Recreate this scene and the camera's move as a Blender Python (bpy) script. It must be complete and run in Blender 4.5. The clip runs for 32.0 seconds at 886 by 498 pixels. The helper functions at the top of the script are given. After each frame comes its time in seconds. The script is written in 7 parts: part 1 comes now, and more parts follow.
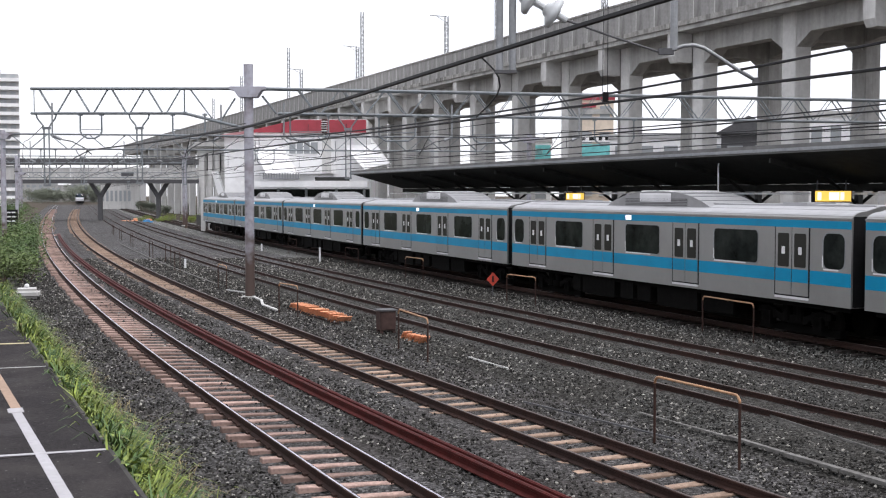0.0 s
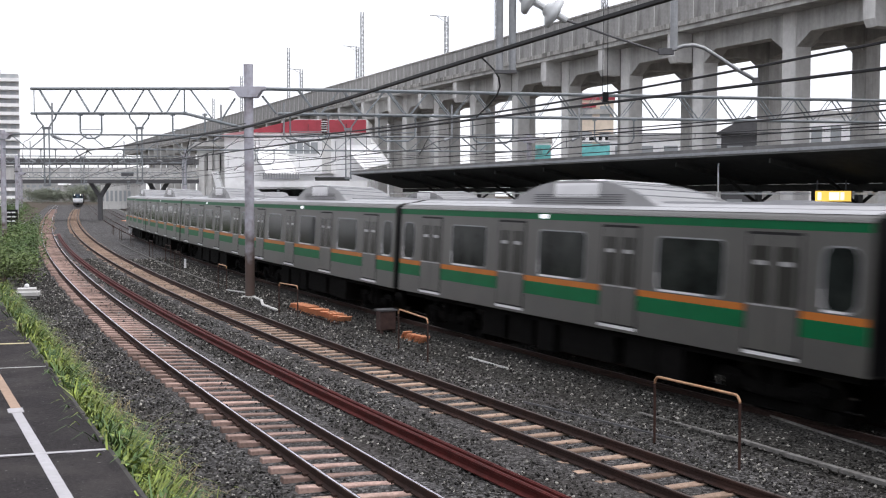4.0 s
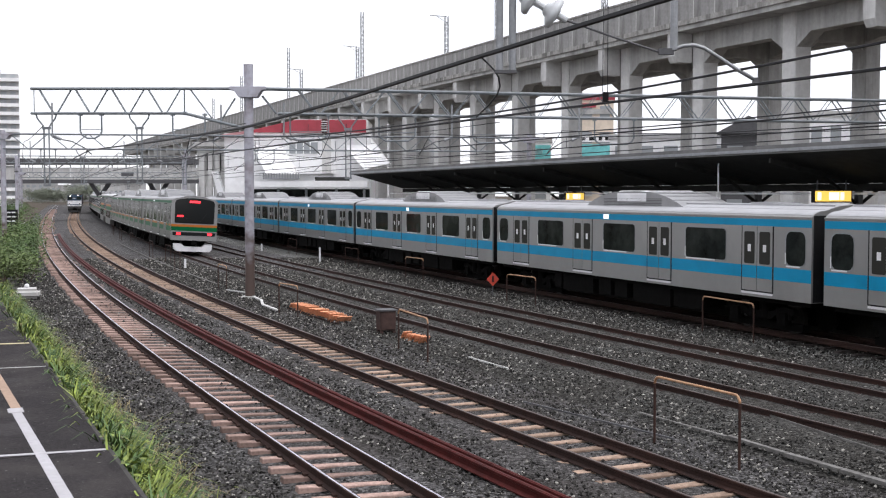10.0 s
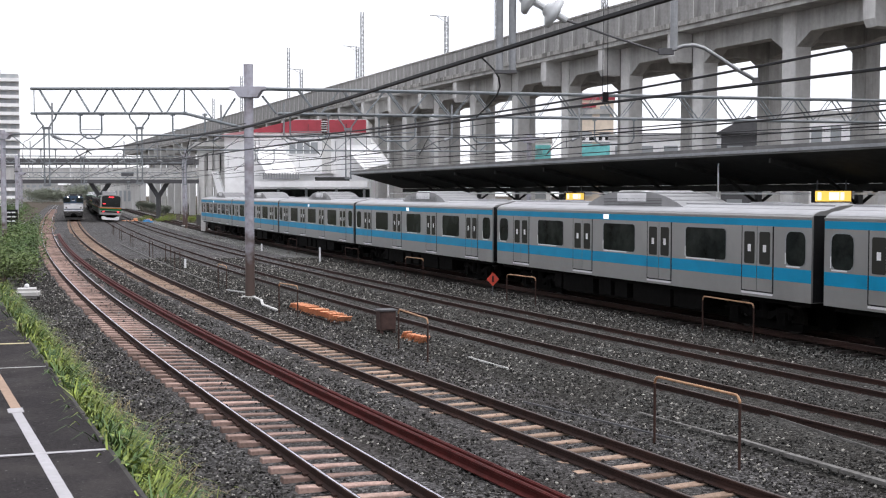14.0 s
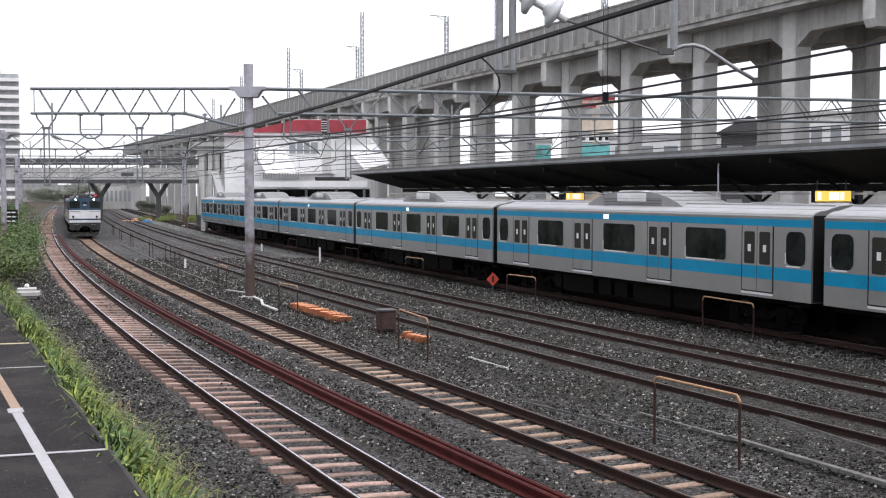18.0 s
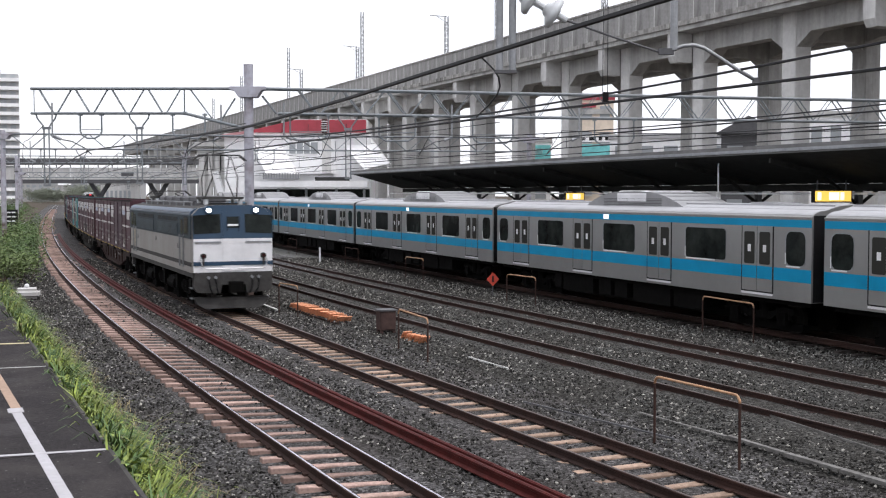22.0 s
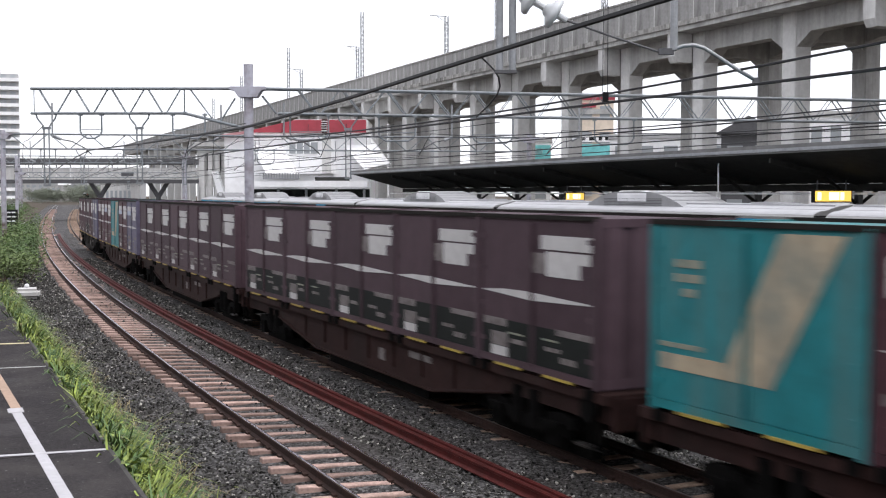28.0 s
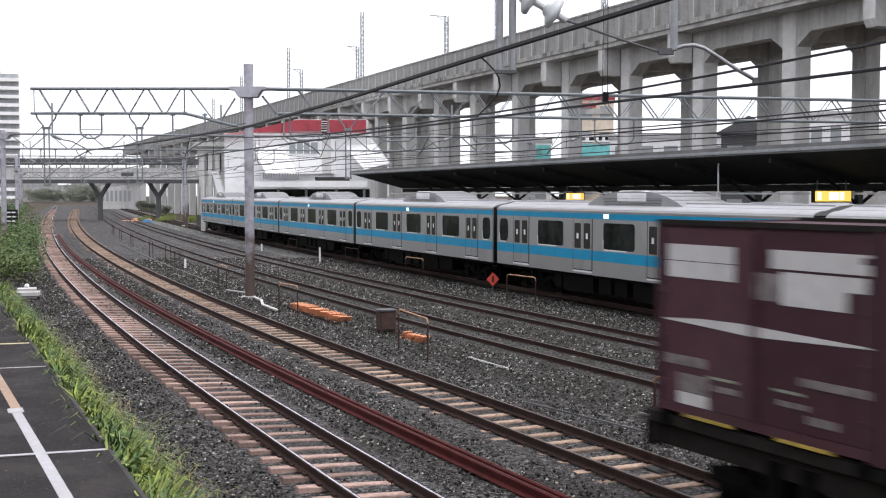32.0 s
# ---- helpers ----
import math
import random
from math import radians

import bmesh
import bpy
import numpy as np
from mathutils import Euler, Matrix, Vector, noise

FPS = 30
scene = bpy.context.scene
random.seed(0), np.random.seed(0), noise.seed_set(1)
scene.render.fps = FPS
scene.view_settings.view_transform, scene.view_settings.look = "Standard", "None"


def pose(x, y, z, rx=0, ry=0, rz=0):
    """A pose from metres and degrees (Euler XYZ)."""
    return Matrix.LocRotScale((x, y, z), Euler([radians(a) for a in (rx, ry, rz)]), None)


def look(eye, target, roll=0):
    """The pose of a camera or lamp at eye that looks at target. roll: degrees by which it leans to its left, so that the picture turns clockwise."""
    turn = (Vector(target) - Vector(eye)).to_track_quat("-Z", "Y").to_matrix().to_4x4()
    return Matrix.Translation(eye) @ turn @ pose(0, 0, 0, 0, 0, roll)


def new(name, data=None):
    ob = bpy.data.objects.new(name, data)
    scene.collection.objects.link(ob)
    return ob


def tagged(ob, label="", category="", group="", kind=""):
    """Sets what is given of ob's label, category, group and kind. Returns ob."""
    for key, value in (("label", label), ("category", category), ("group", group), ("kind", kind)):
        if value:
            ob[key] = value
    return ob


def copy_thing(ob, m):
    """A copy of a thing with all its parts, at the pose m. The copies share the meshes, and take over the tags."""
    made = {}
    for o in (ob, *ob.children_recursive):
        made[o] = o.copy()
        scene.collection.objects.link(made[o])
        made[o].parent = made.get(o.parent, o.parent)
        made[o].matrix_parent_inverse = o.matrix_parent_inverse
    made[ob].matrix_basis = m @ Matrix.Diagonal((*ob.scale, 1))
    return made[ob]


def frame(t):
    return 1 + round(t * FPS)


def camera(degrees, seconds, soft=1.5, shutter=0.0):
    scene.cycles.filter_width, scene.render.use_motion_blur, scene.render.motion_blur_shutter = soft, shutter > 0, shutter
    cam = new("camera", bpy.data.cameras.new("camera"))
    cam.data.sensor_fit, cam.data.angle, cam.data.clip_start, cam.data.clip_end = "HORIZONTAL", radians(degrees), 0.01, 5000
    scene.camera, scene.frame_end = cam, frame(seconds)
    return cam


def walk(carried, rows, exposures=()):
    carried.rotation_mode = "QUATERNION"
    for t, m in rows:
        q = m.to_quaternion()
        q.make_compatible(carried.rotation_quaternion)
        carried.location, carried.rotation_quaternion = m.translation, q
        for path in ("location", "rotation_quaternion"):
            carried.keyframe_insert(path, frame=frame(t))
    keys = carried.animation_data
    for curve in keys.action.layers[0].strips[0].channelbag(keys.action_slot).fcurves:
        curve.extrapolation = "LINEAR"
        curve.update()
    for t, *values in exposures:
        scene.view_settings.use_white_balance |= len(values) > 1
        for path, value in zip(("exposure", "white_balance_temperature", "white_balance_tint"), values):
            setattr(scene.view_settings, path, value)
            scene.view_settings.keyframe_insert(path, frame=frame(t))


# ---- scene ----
cam = camera(41.83, 32.0, soft=1.15, shutter=0.35)
EYE = (0.0, 0.0, 4.03)
walk(cam, [(0.0, pose(*EYE, 90 - 2.76, 0, 0)), (32.0, pose(*EYE, 90 - 2.76, 0, 0))],
     exposures=[(0.0, 0.27, 6350, 13), (22.0, 0.27, 6350, 13), (25.0, 0.4, 6350, 13), (31.0, 0.4, 6350, 13), (32.0, 0.34, 6350, 13)])

# ---- sky and light: an even, bright overcast ----
world = bpy.data.worlds.new("overcast")
scene.world = world
world.use_nodes = True
wn = world.node_tree.nodes
wl = world.node_tree.links
sky = wn.new("ShaderNodeTexSky")
sky.sky_type = "NISHITA"
sky.sun_disc = False
sky.sun_elevation = radians(52)
sky.sun_rotation = radians(200)
sky.dust_density = 1.0
# a closed cloud layer: most of the sky's colour is levelled to an even white
cloud = wn.new("ShaderNodeMix")
cloud.data_type = "RGBA"
cloud.inputs["Factor"].default_value = 0.88
# the layer is brighter overhead than towards the horizon
where = wn.new("ShaderNodeTexCoord")
height = wn.new("ShaderNodeSeparateXYZ")
layer = wn.new("ShaderNodeMapRange")
layer.inputs["From Min"].default_value, layer.inputs["From Max"].default_value = 0.0, 1.0
layer.inputs["To Min"].default_value, layer.inputs["To Max"].default_value = 7.9, 10.4
tone = wn.new("ShaderNodeMix")
tone.data_type, tone.blend_type = "RGBA", "MULTIPLY"
tone.inputs["Factor"].default_value = 1.0
tone.inputs["B"].default_value = (0.985, 0.99, 1.02, 1)
wl.new(where.outputs["Generated"], height.inputs[0])
wl.new(height.outputs["Z"], layer.inputs["Value"])
wl.new(layer.outputs[0], tone.inputs["A"])
wl.new(tone.outputs["Result"], cloud.inputs["B"])
wl.new(sky.outputs[0], cloud.inputs["A"])
wl.new(cloud.outputs["Result"], wn["Background"].inputs["Color"])
wn["Background"].inputs["Strength"].default_value = 0.13

sun = new("sun", bpy.data.lights.new("sun", "SUN"))
sun.data.energy = 1.45
sun.data.angle = radians(30)
sun.data.color = (1.0, 0.97, 0.93)
sun.matrix_world = look((0, 0, 60), (-20, 18, 0))


# ---- materials ----
def mat(name, base, rough=0.8, metal=0.0, scale=6.0, vary=0.25, bump=0.2, fine=60.0, stain=None, stain_amount=0.35,
        stain_scale=0.8, streak=False, spec=0.4, coat=0.0, island=0.0, bump_dist=0.02):
    m = bpy.data.materials.new(name)
    m.use_nodes = True
    n, l = m.node_tree.nodes, m.node_tree.links
    b = n["Principled BSDF"]
    b.inputs["Roughness"].default_value = rough
    b.inputs["Metallic"].default_value = metal
    b.inputs["Specular IOR Level"].default_value = spec
    b.inputs["Coat Weight"].default_value = coat
    co = n.new("ShaderNodeTexCoord")
    mp = n.new("ShaderNodeMapping")
    l.new(co.outputs["Object"], mp.inputs["Vector"])
    if streak:
        mp.inputs["Scale"].default_value = (1, 1, 0.12)
    big = n.new("ShaderNodeTexNoise")
    big.inputs["Scale"].default_value = stain_scale
    big.inputs["Detail"].default_value = 6
    big.inputs["Roughness"].default_value = 0.65
    l.new(mp.outputs[0], big.inputs["Vector"])
    small = n.new("ShaderNodeTexNoise")
    small.inputs["Scale"].default_value = scale
    small.inputs["Detail"].default_value = 8
    small.inputs["Roughness"].default_value = 0.7
    l.new(co.outputs["Object"], small.inputs["Vector"])
    r1 = n.new("ShaderNodeValToRGB")
    r1.color_ramp.elements[0].position, r1.color_ramp.elements[1].position = 0.3, 0.7
    r1.color_ramp.elements[0].color = tuple(c * (1 - vary) for c in base) + (1,)
    r1.color_ramp.elements[1].color = tuple(min(1, c * (1 + vary)) for c in base) + (1,)
    l.new(small.outputs["Fac"], r1.inputs["Fac"])
    mix = n.new("ShaderNodeMix")
    mix.data_type = "RGBA"
    s = stain or tuple(c * 0.5 for c in base)
    mix.inputs["B"].default_value = (*s, 1)
    r2 = n.new("ShaderNodeValToRGB")
    r2.color_ramp.elements[0].position, r2.color_ramp.elements[1].position = 0.45, 0.72
    r2.color_ramp.elements[1].color = (stain_amount,) * 3 + (1,)
    l.new(big.outputs["Fac"], r2.inputs["Fac"])
    l.new(r2.outputs[0], mix.inputs["Factor"])
    l.new(r1.outputs[0], mix.inputs["A"])
    out = mix.outputs["Result"]
    if island:
        geo = n.new("ShaderNodeNewGeometry")
        info = n.new("ShaderNodeObjectInfo")
        add = n.new("ShaderNodeMath")
        l.new(geo.outputs["Random Per Island"], add.inputs[0])
        l.new(info.outputs["Random"], add.inputs[1])
        fr = n.new("ShaderNodeMath")
        fr.operation = "FRACT"
        l.new(add.outputs[0], fr.inputs[0])
        hs = n.new("ShaderNodeHueSaturation")
        mr = n.new("ShaderNodeMapRange")
        mr.inputs["To Min"].default_value, mr.inputs["To Max"].default_value = 1 - island, 1 + island
        l.new(fr.outputs[0], mr.inputs["Value"])
        l.new(mr.outputs[0], hs.inputs["Value"])
        l.new(out, hs.inputs["Color"])
        out = hs.outputs[0]
    l.new(out, b.inputs["Base Color"])
    if bump:
        f = n.new("ShaderNodeTexNoise")
        f.inputs["Scale"].default_value = fine
        f.inputs["Detail"].default_value = 4
        l.new(co.outputs["Object"], f.inputs["Vector"])
        bp = n.new("ShaderNodeBump")
        bp.inputs["Strength"].default_value = bump
        bp.inputs["Distance"].default_value = bump_dist
        l.new(f.outputs["Fac"], bp.inputs["Height"])
        l.new(bp.outputs[0], b.inputs["Normal"])
    return m


def glow(name, colour, strength):
    m = bpy.data.materials.new(name)
    m.use_nodes = True
    b = m.node_tree.nodes["Principled BSDF"]
    b.inputs["Base Color"].default_value = (*colour, 1)
    b.inputs["Emission Color"].default_value = (*colour, 1)
    b.inputs["Emission Strength"].default_value = strength
    return m


def stones(name, dark, light, tint, size=16.0, bump=0.9):
    m = bpy.data.materials.new(name)
    m.use_nodes = True
    n, l = m.node_tree.nodes, m.node_tree.links
    b = n["Principled BSDF"]
    b.inputs["Roughness"].default_value = 0.9
    b.inputs["Specular IOR Level"].default_value = 0.1
    co = n.new("ShaderNodeTexCoord")
    vo = n.new("ShaderNodeTexVoronoi")
    vo.inputs["Scale"].default_value = size
    vo.inputs["Randomness"].default_value = 1.0
    l.new(co.outputs["Object"], vo.inputs["Vector"])
    sep = n.new("ShaderNodeSeparateColor")
    l.new(vo.outputs["Color"], sep.inputs[0])
    r = n.new("ShaderNodeValToRGB")
    r.color_ramp.elements[0].color = (*dark, 1)
    r.color_ramp.elements[1].color = (*light, 1)
    e = r.color_ramp.elements.new(0.75)
    e.color = tuple((a * 0.55 + c * 0.45) for a, c in zip(dark, light)) + (1,)
    l.new(sep.outputs[0], r.inputs["Fac"])
    no = n.new("ShaderNodeTexNoise")
    no.inputs["Scale"].default_value = 0.35
    no.inputs["Detail"].default_value = 6
    l.new(co.outputs["Object"], no.inputs["Vector"])
    r2 = n.new("ShaderNodeValToRGB")
    r2.color_ramp.elements[0].position, r2.color_ramp.elements[1].position = 0.42, 0.7
    r2.color_ramp.elements[1].color = (0.55, 0.55, 0.55, 1)
    l.new(no.outputs["Fac"], r2.inputs["Fac"])
    mx = n.new("ShaderNodeMix")
    mx.data_type = "RGBA"
    mx.inputs["B"].default_value = (*tint, 1)
    l.new(r2.outputs[0], mx.inputs["Factor"])
    l.new(r.outputs[0], mx.inputs["A"])
    l.new(mx.outputs["Result"], b.inputs["Base Color"])
    bp = n.new("ShaderNodeBump")
    bp.invert = True
    bp.inputs["Strength"].default_value = bump
    bp.inputs["Distance"].default_value = 0.05
    l.new(vo.outputs["Distance"], bp.inputs["Height"])
    l.new(bp.outputs[0], b.inputs["Normal"])
    return m


def glassy(name, colour, rough=0.08, spec=0.22):
    m = bpy.data.materials.new(name)
    m.use_nodes = True
    b = m.node_tree.nodes["Principled BSDF"]
    b.inputs["Base Color"].default_value = (*colour, 1)
    b.inputs["Roughness"].default_value = rough
    b.inputs["Specular IOR Level"].default_value = spec
    return m


M = dict(
    ballast=stones("ballast", (0.008, 0.0077, 0.0077), (0.175, 0.172, 0.160), (0.042, 0.036, 0.030), size=24.0, bump=1.0),
    pale_ballast=stones("pale_ballast", (0.07, 0.07, 0.07), (0.3, 0.3, 0.3), (0.10, 0.095, 0.09), size=14),
    soil=mat("soil", (0.075, 0.062, 0.048), 0.95, scale=3, vary=0.5, bump=0.8, fine=14, bump_dist=0.06),
    sleeper=mat("weathered_sleeper_wood", (0.35, 0.245, 0.21), 0.9, scale=14, vary=0.35, stain=(0.12, 0.085, 0.07), stain_scale=2.5, stain_amount=0.7, island=0.4),
    sleeper_pale=mat("pale_sleeper_wood", (0.36, 0.26, 0.20), 0.9, scale=14, vary=0.3, stain=(0.15, 0.10, 0.07), stain_scale=2.5, stain_amount=0.7, island=0.3),
    sleeper_dark=mat("dark_sleeper_wood", (0.05, 0.043, 0.04), 0.9, scale=14, vary=0.4, island=0.3),
    rail=mat("rail_rust", (0.036, 0.022, 0.019), 0.85, metal=0.0, spec=0.15, scale=20, vary=0.4, stain=(0.09, 0.04, 0.028)),
    rail_top=mat("polished_rail_head", (0.72, 0.70, 0.76), 0.25, metal=1.0, scale=3, vary=0.15, bump=0.0),
    rail_dull=mat("dull_rail_head", (0.13, 0.10, 0.09), 0.45, metal=0.6, scale=5, vary=0.3, bump=0.0),
    red_rail=mat("red_oxide_rail", (0.088, 0.018, 0.016), 0.6, metal=0.2, scale=4, vary=0.35, stain=(0.05, 0.02, 0.018)),
    asphalt=mat("asphalt", (0.030, 0.027, 0.028), 0.9, scale=22, vary=0.5, bump=0.5, fine=180, stain=(0.075, 0.068, 0.064), stain_scale=0.9, stain_amount=0.6),
    kerb=mat("platform_edge_concrete", (0.075, 0.072, 0.068), 0.9, scale=8, vary=0.3),
    white_line=mat("worn_white_paint", (0.42, 0.41, 0.43), 0.75, scale=12, vary=0.15, stain=(0.3, 0.29, 0.28), stain_scale=3),
    orange_line=mat("faded_orange_paint", (0.36, 0.25, 0.18), 0.75, scale=12, vary=0.2),
    concrete=mat("viaduct_concrete", (0.42, 0.415, 0.40), 0.9, scale=2.2, vary=0.16, stain=(0.14, 0.135, 0.125), stain_scale=0.7, stain_amount=0.75, streak=True, bump=0.15, fine=20),
    concrete_pale=mat("pale_column_concrete", (0.56, 0.555, 0.54), 0.9, scale=2.2, vary=0.12, stain=(0.24, 0.23, 0.22), stain_scale=0.6, stain_amount=0.5, streak=True, bump=0.12, fine=20),
    pole=mat("pole_paint", (0.42, 0.42, 0.47), 0.6, metal=0.2, scale=5, vary=0.12, stain=(0.16, 0.10, 0.08), stain_scale=0.9, stain_amount=0.6),
    steel=mat("galvanised_steel", (0.30, 0.31, 0.32), 0.5, metal=0.6, scale=8, vary=0.2),
    dark_steel=mat("dark_painted_steel", (0.09, 0.09, 0.095), 0.6, scale=6, vary=0.2),
    wire=mat("bare_wire", (0.03, 0.03, 0.032), 0.6, metal=0.3, scale=3, vary=0.1, bump=0),
    stainless=mat("brushed_stainless", (0.312, 0.312, 0.304), 0.38, metal=0.55, scale=1.2, vary=0.06, stain=(0.22, 0.215, 0.21), stain_scale=0.5, stain_amount=0.4, bump=0.05, fine=140),
    stainless_dirty=mat("dull_stainless", (0.118, 0.116, 0.110), 0.4, metal=0.55, scale=1.2, vary=0.08, stain=(0.13, 0.125, 0.115), stain_scale=0.6, stain_amount=0.6, bump=0.05, fine=140),
    car_roof=mat("grey_roof_paint", (0.37, 0.372, 0.385), 0.5, scale=2, vary=0.12, stain=(0.28, 0.28, 0.275), stain_scale=0.8),
    blue=mat("sky_blue_stripe", (0.0, 0.255, 0.46), 0.45, scale=2, vary=0.06, bump=0, spec=0.2),
    green=mat("green_stripe", (0.001, 0.115, 0.040), 0.45, scale=2, vary=0.08, bump=0, spec=0.12),
    orange=mat("orange_stripe", (0.46, 0.15, 0.03), 0.45, scale=2, vary=0.08, bump=0, spec=0.12),
    gasket=mat("black_rubber", (0.015, 0.015, 0.016), 0.6, scale=4, vary=0.2, bump=0),
    # grime taken down to near black, with the shade beneath vehicles in it
    under=mat("shaded_underfloor_grime", (0.006, 0.0057, 0.0055), 0.85, scale=5, vary=0.4, bump=0.3),
    # paler blotches in the colour stand for reflections and interiors
    glass=mat("reflection_mottled_glass", (0.012, 0.015, 0.014), 0.12, scale=1.3, vary=0.8, bump=0, stain=(0.05, 0.055, 0.05), stain_scale=1.1, stain_amount=0.55, spec=0.07),
    white=mat("white_paint", (0.78, 0.78, 0.79), 0.5, scale=3, vary=0.05, bump=0.03),
    red_lamp=glow("red_lamp", (1.0, 0.035, 0.05), 1.5),
    headlamp=glow("headlamp", (1.0, 0.86, 0.72), 9.0),
    sign_glow=glow("white_led", (0.95, 0.97, 1.0), 0.75),
    loco_blue=mat("loco_blue", (0.017, 0.033, 0.064), 0.45, scale=2, vary=0.12, stain=(0.03, 0.035, 0.04)),
    loco_cream=mat("loco_cream", (0.255, 0.243, 0.226), 0.5, scale=2, vary=0.1, stain=(0.17, 0.145, 0.12), stain_scale=0.9, stain_amount=0.75, streak=True),
    loco_grey=mat("loco_underframe_grey", (0.06, 0.058, 0.056), 0.75, scale=4, vary=0.3),
    maroon=mat("container_maroon", (0.070, 0.033, 0.041), 0.55, scale=2, vary=0.2, stain=(0.058, 0.043, 0.044), stain_scale=0.9, stain_amount=0.7, streak=True, island=0.25),
    purple=mat("container_violet_grey", (0.125, 0.115, 0.165), 0.55, scale=3, vary=0.25, stain=(0.10, 0.098, 0.105), stain_scale=1.3, stain_amount=0.85, streak=True),
    teal=mat("container_teal", (0.008, 0.175, 0.195), 0.55, scale=2, vary=0.25, stain=(0.13, 0.15, 0.13), stain_scale=1.0, stain_amount=0.85, streak=True),
    plum=mat("container_plum_grey", (0.080, 0.052, 0.062), 0.6, scale=2, vary=0.15, stain=(0.045, 0.035, 0.04), stain_scale=0.9, stain_amount=0.6, streak=True, island=0.2),
    skirt=mat("container_dark_skirt", (0.016, 0.018, 0.017), 0.65, scale=3, vary=0.25),
    cream=mat("container_cream_band", (0.40, 0.33, 0.23), 0.6, scale=3, vary=0.25, stain=(0.16, 0.19, 0.17), stain_scale=1.2, stain_amount=0.8),
    mark=mat("container_lettering_white", (0.54, 0.53, 0.52), 0.65, scale=5, vary=0.12, bump=0, stain=(0.36, 0.34, 0.33), stain_scale=2.5, streak=True),
    wagon=mat("wagon_rust_brown", (0.019, 0.0165, 0.0145), 0.8, scale=4, vary=0.35, stain=(0.03, 0.027, 0.025)),
    wagon_red=mat("wagon_red_brown", (0.032, 0.016, 0.0145), 0.75, scale=4, vary=0.35, stain=(0.02, 0.016, 0.015), stain_amount=0.7, streak=True),
    wheel=mat("worn_wheel_steel", (0.03, 0.027, 0.025), 0.5, metal=0.4, scale=6, vary=0.3),
    mark_dim=mat("worn_stencil_white", (0.21, 0.19, 0.185), 0.65, scale=7, vary=0.35, bump=0, stain=(0.06, 0.04, 0.04), stain_scale=5, stain_amount=0.8),
    mark_blue=mat("pale_blue_stencil", (0.40, 0.44, 0.53), 0.65, scale=6, vary=0.2, bump=0),
    yellow_mark=mat("worn_yellow_paint", (0.42, 0.30, 0.06), 0.6, scale=9, vary=0.4, bump=0, stain=(0.1, 0.07, 0.03), stain_scale=4, stain_amount=0.8),
    cream_dim=mat("faded_cream_stencil", (0.26, 0.26, 0.2), 0.65, scale=5, vary=0.3, bump=0, stain=(0.08, 0.16, 0.16), stain_scale=4, stain_amount=0.8),
    loco_front_blue=mat("loco_front_blue", (0.018, 0.047, 0.088), 0.4, scale=2, vary=0.1, stain=(0.03, 0.05, 0.08)),
    canopy_roof=mat("canopy_sheet", (0.15, 0.149, 0.145), 0.7, scale=3, vary=0.2, stain=(0.07, 0.068, 0.062), stain_scale=0.8, stain_amount=0.8),
    # the shade below the canopy is darkened into this colour
    canopy_dark=mat("shade_toned_canopy", (0.034, 0.034, 0.032), 0.8, scale=3, vary=0.3),
    band_red=mat("faded_red_band", (0.36, 0.05, 0.068), 0.6, scale=1.5, vary=0.12),
    wall_white=mat("white_cladding", (0.85, 0.85, 0.85), 0.55, scale=1.5, vary=0.06, stain=(0.5, 0.5, 0.49), stain_amount=0.3),
    wall_grey=mat("grey_cladding", (0.38, 0.38, 0.38), 0.7, scale=1.5, vary=0.1),
    wall_beige=mat("beige_render", (0.68, 0.58, 0.47), 0.8, scale=1.5, vary=0.1),
    sign_orange=mat("rust_orange_paint", (0.78, 0.36, 0.20), 0.65, scale=9, vary=0.3, stain=(0.35, 0.14, 0.06), stain_scale=4),
    hoop=mat("brown_hoop_paint", (0.055, 0.032, 0.027), 0.6, scale=8, vary=0.3),
    hoop_top=mat("worn_orange_hoop", (0.40, 0.22, 0.12), 0.6, scale=9, vary=0.4, stain=(0.55, 0.40, 0.25), stain_scale=5),
    box_brown=mat("brown_equipment_box", (0.07, 0.045, 0.04), 0.7, scale=5, vary=0.25),
    porcelain=mat("grey_porcelain", (0.58, 0.60, 0.61), 0.25, scale=2, vary=0.08, bump=0),
    leaf=mat("grass_leaf", (0.185, 0.235, 0.045), 0.6, scale=3, vary=0.4, bump=0, island=0.45),
    leaf_dark=mat("weed_leaf", (0.075, 0.13, 0.035), 0.6, scale=3, vary=0.4, bump=0, island=0.4),
    straw=mat("dry_grass", (0.30, 0.25, 0.13), 0.8, scale=3, vary=0.3, bump=0, island=0.3),
    pale_unit=mat("pale_unit_metal", (0.48, 0.48, 0.49), 0.35, metal=0.5, scale=2, vary=0.08, bump=0.02),
    stone=mat("loose_stone", (0.050, 0.048, 0.044), 0.9, scale=9, vary=0.35, bump=0.2, island=0.85),
    slate=mat("dull_slate_paint", (0.026, 0.042, 0.052), 0.55, scale=2, vary=0.2, stain=(0.02, 0.022, 0.025), stain_scale=0.9, stain_amount=0.6, streak=True),
    bark=mat("bark", (0.09, 0.07, 0.05), 0.9, scale=8, vary=0.3),
    tarp=mat("blue_tarpaulin", (0.06, 0.25, 0.5), 0.5, scale=5, vary=0.2),
    yellow=glow("lit_yellow_sign", (1.0, 0.66, 0.12), 0.8),
)


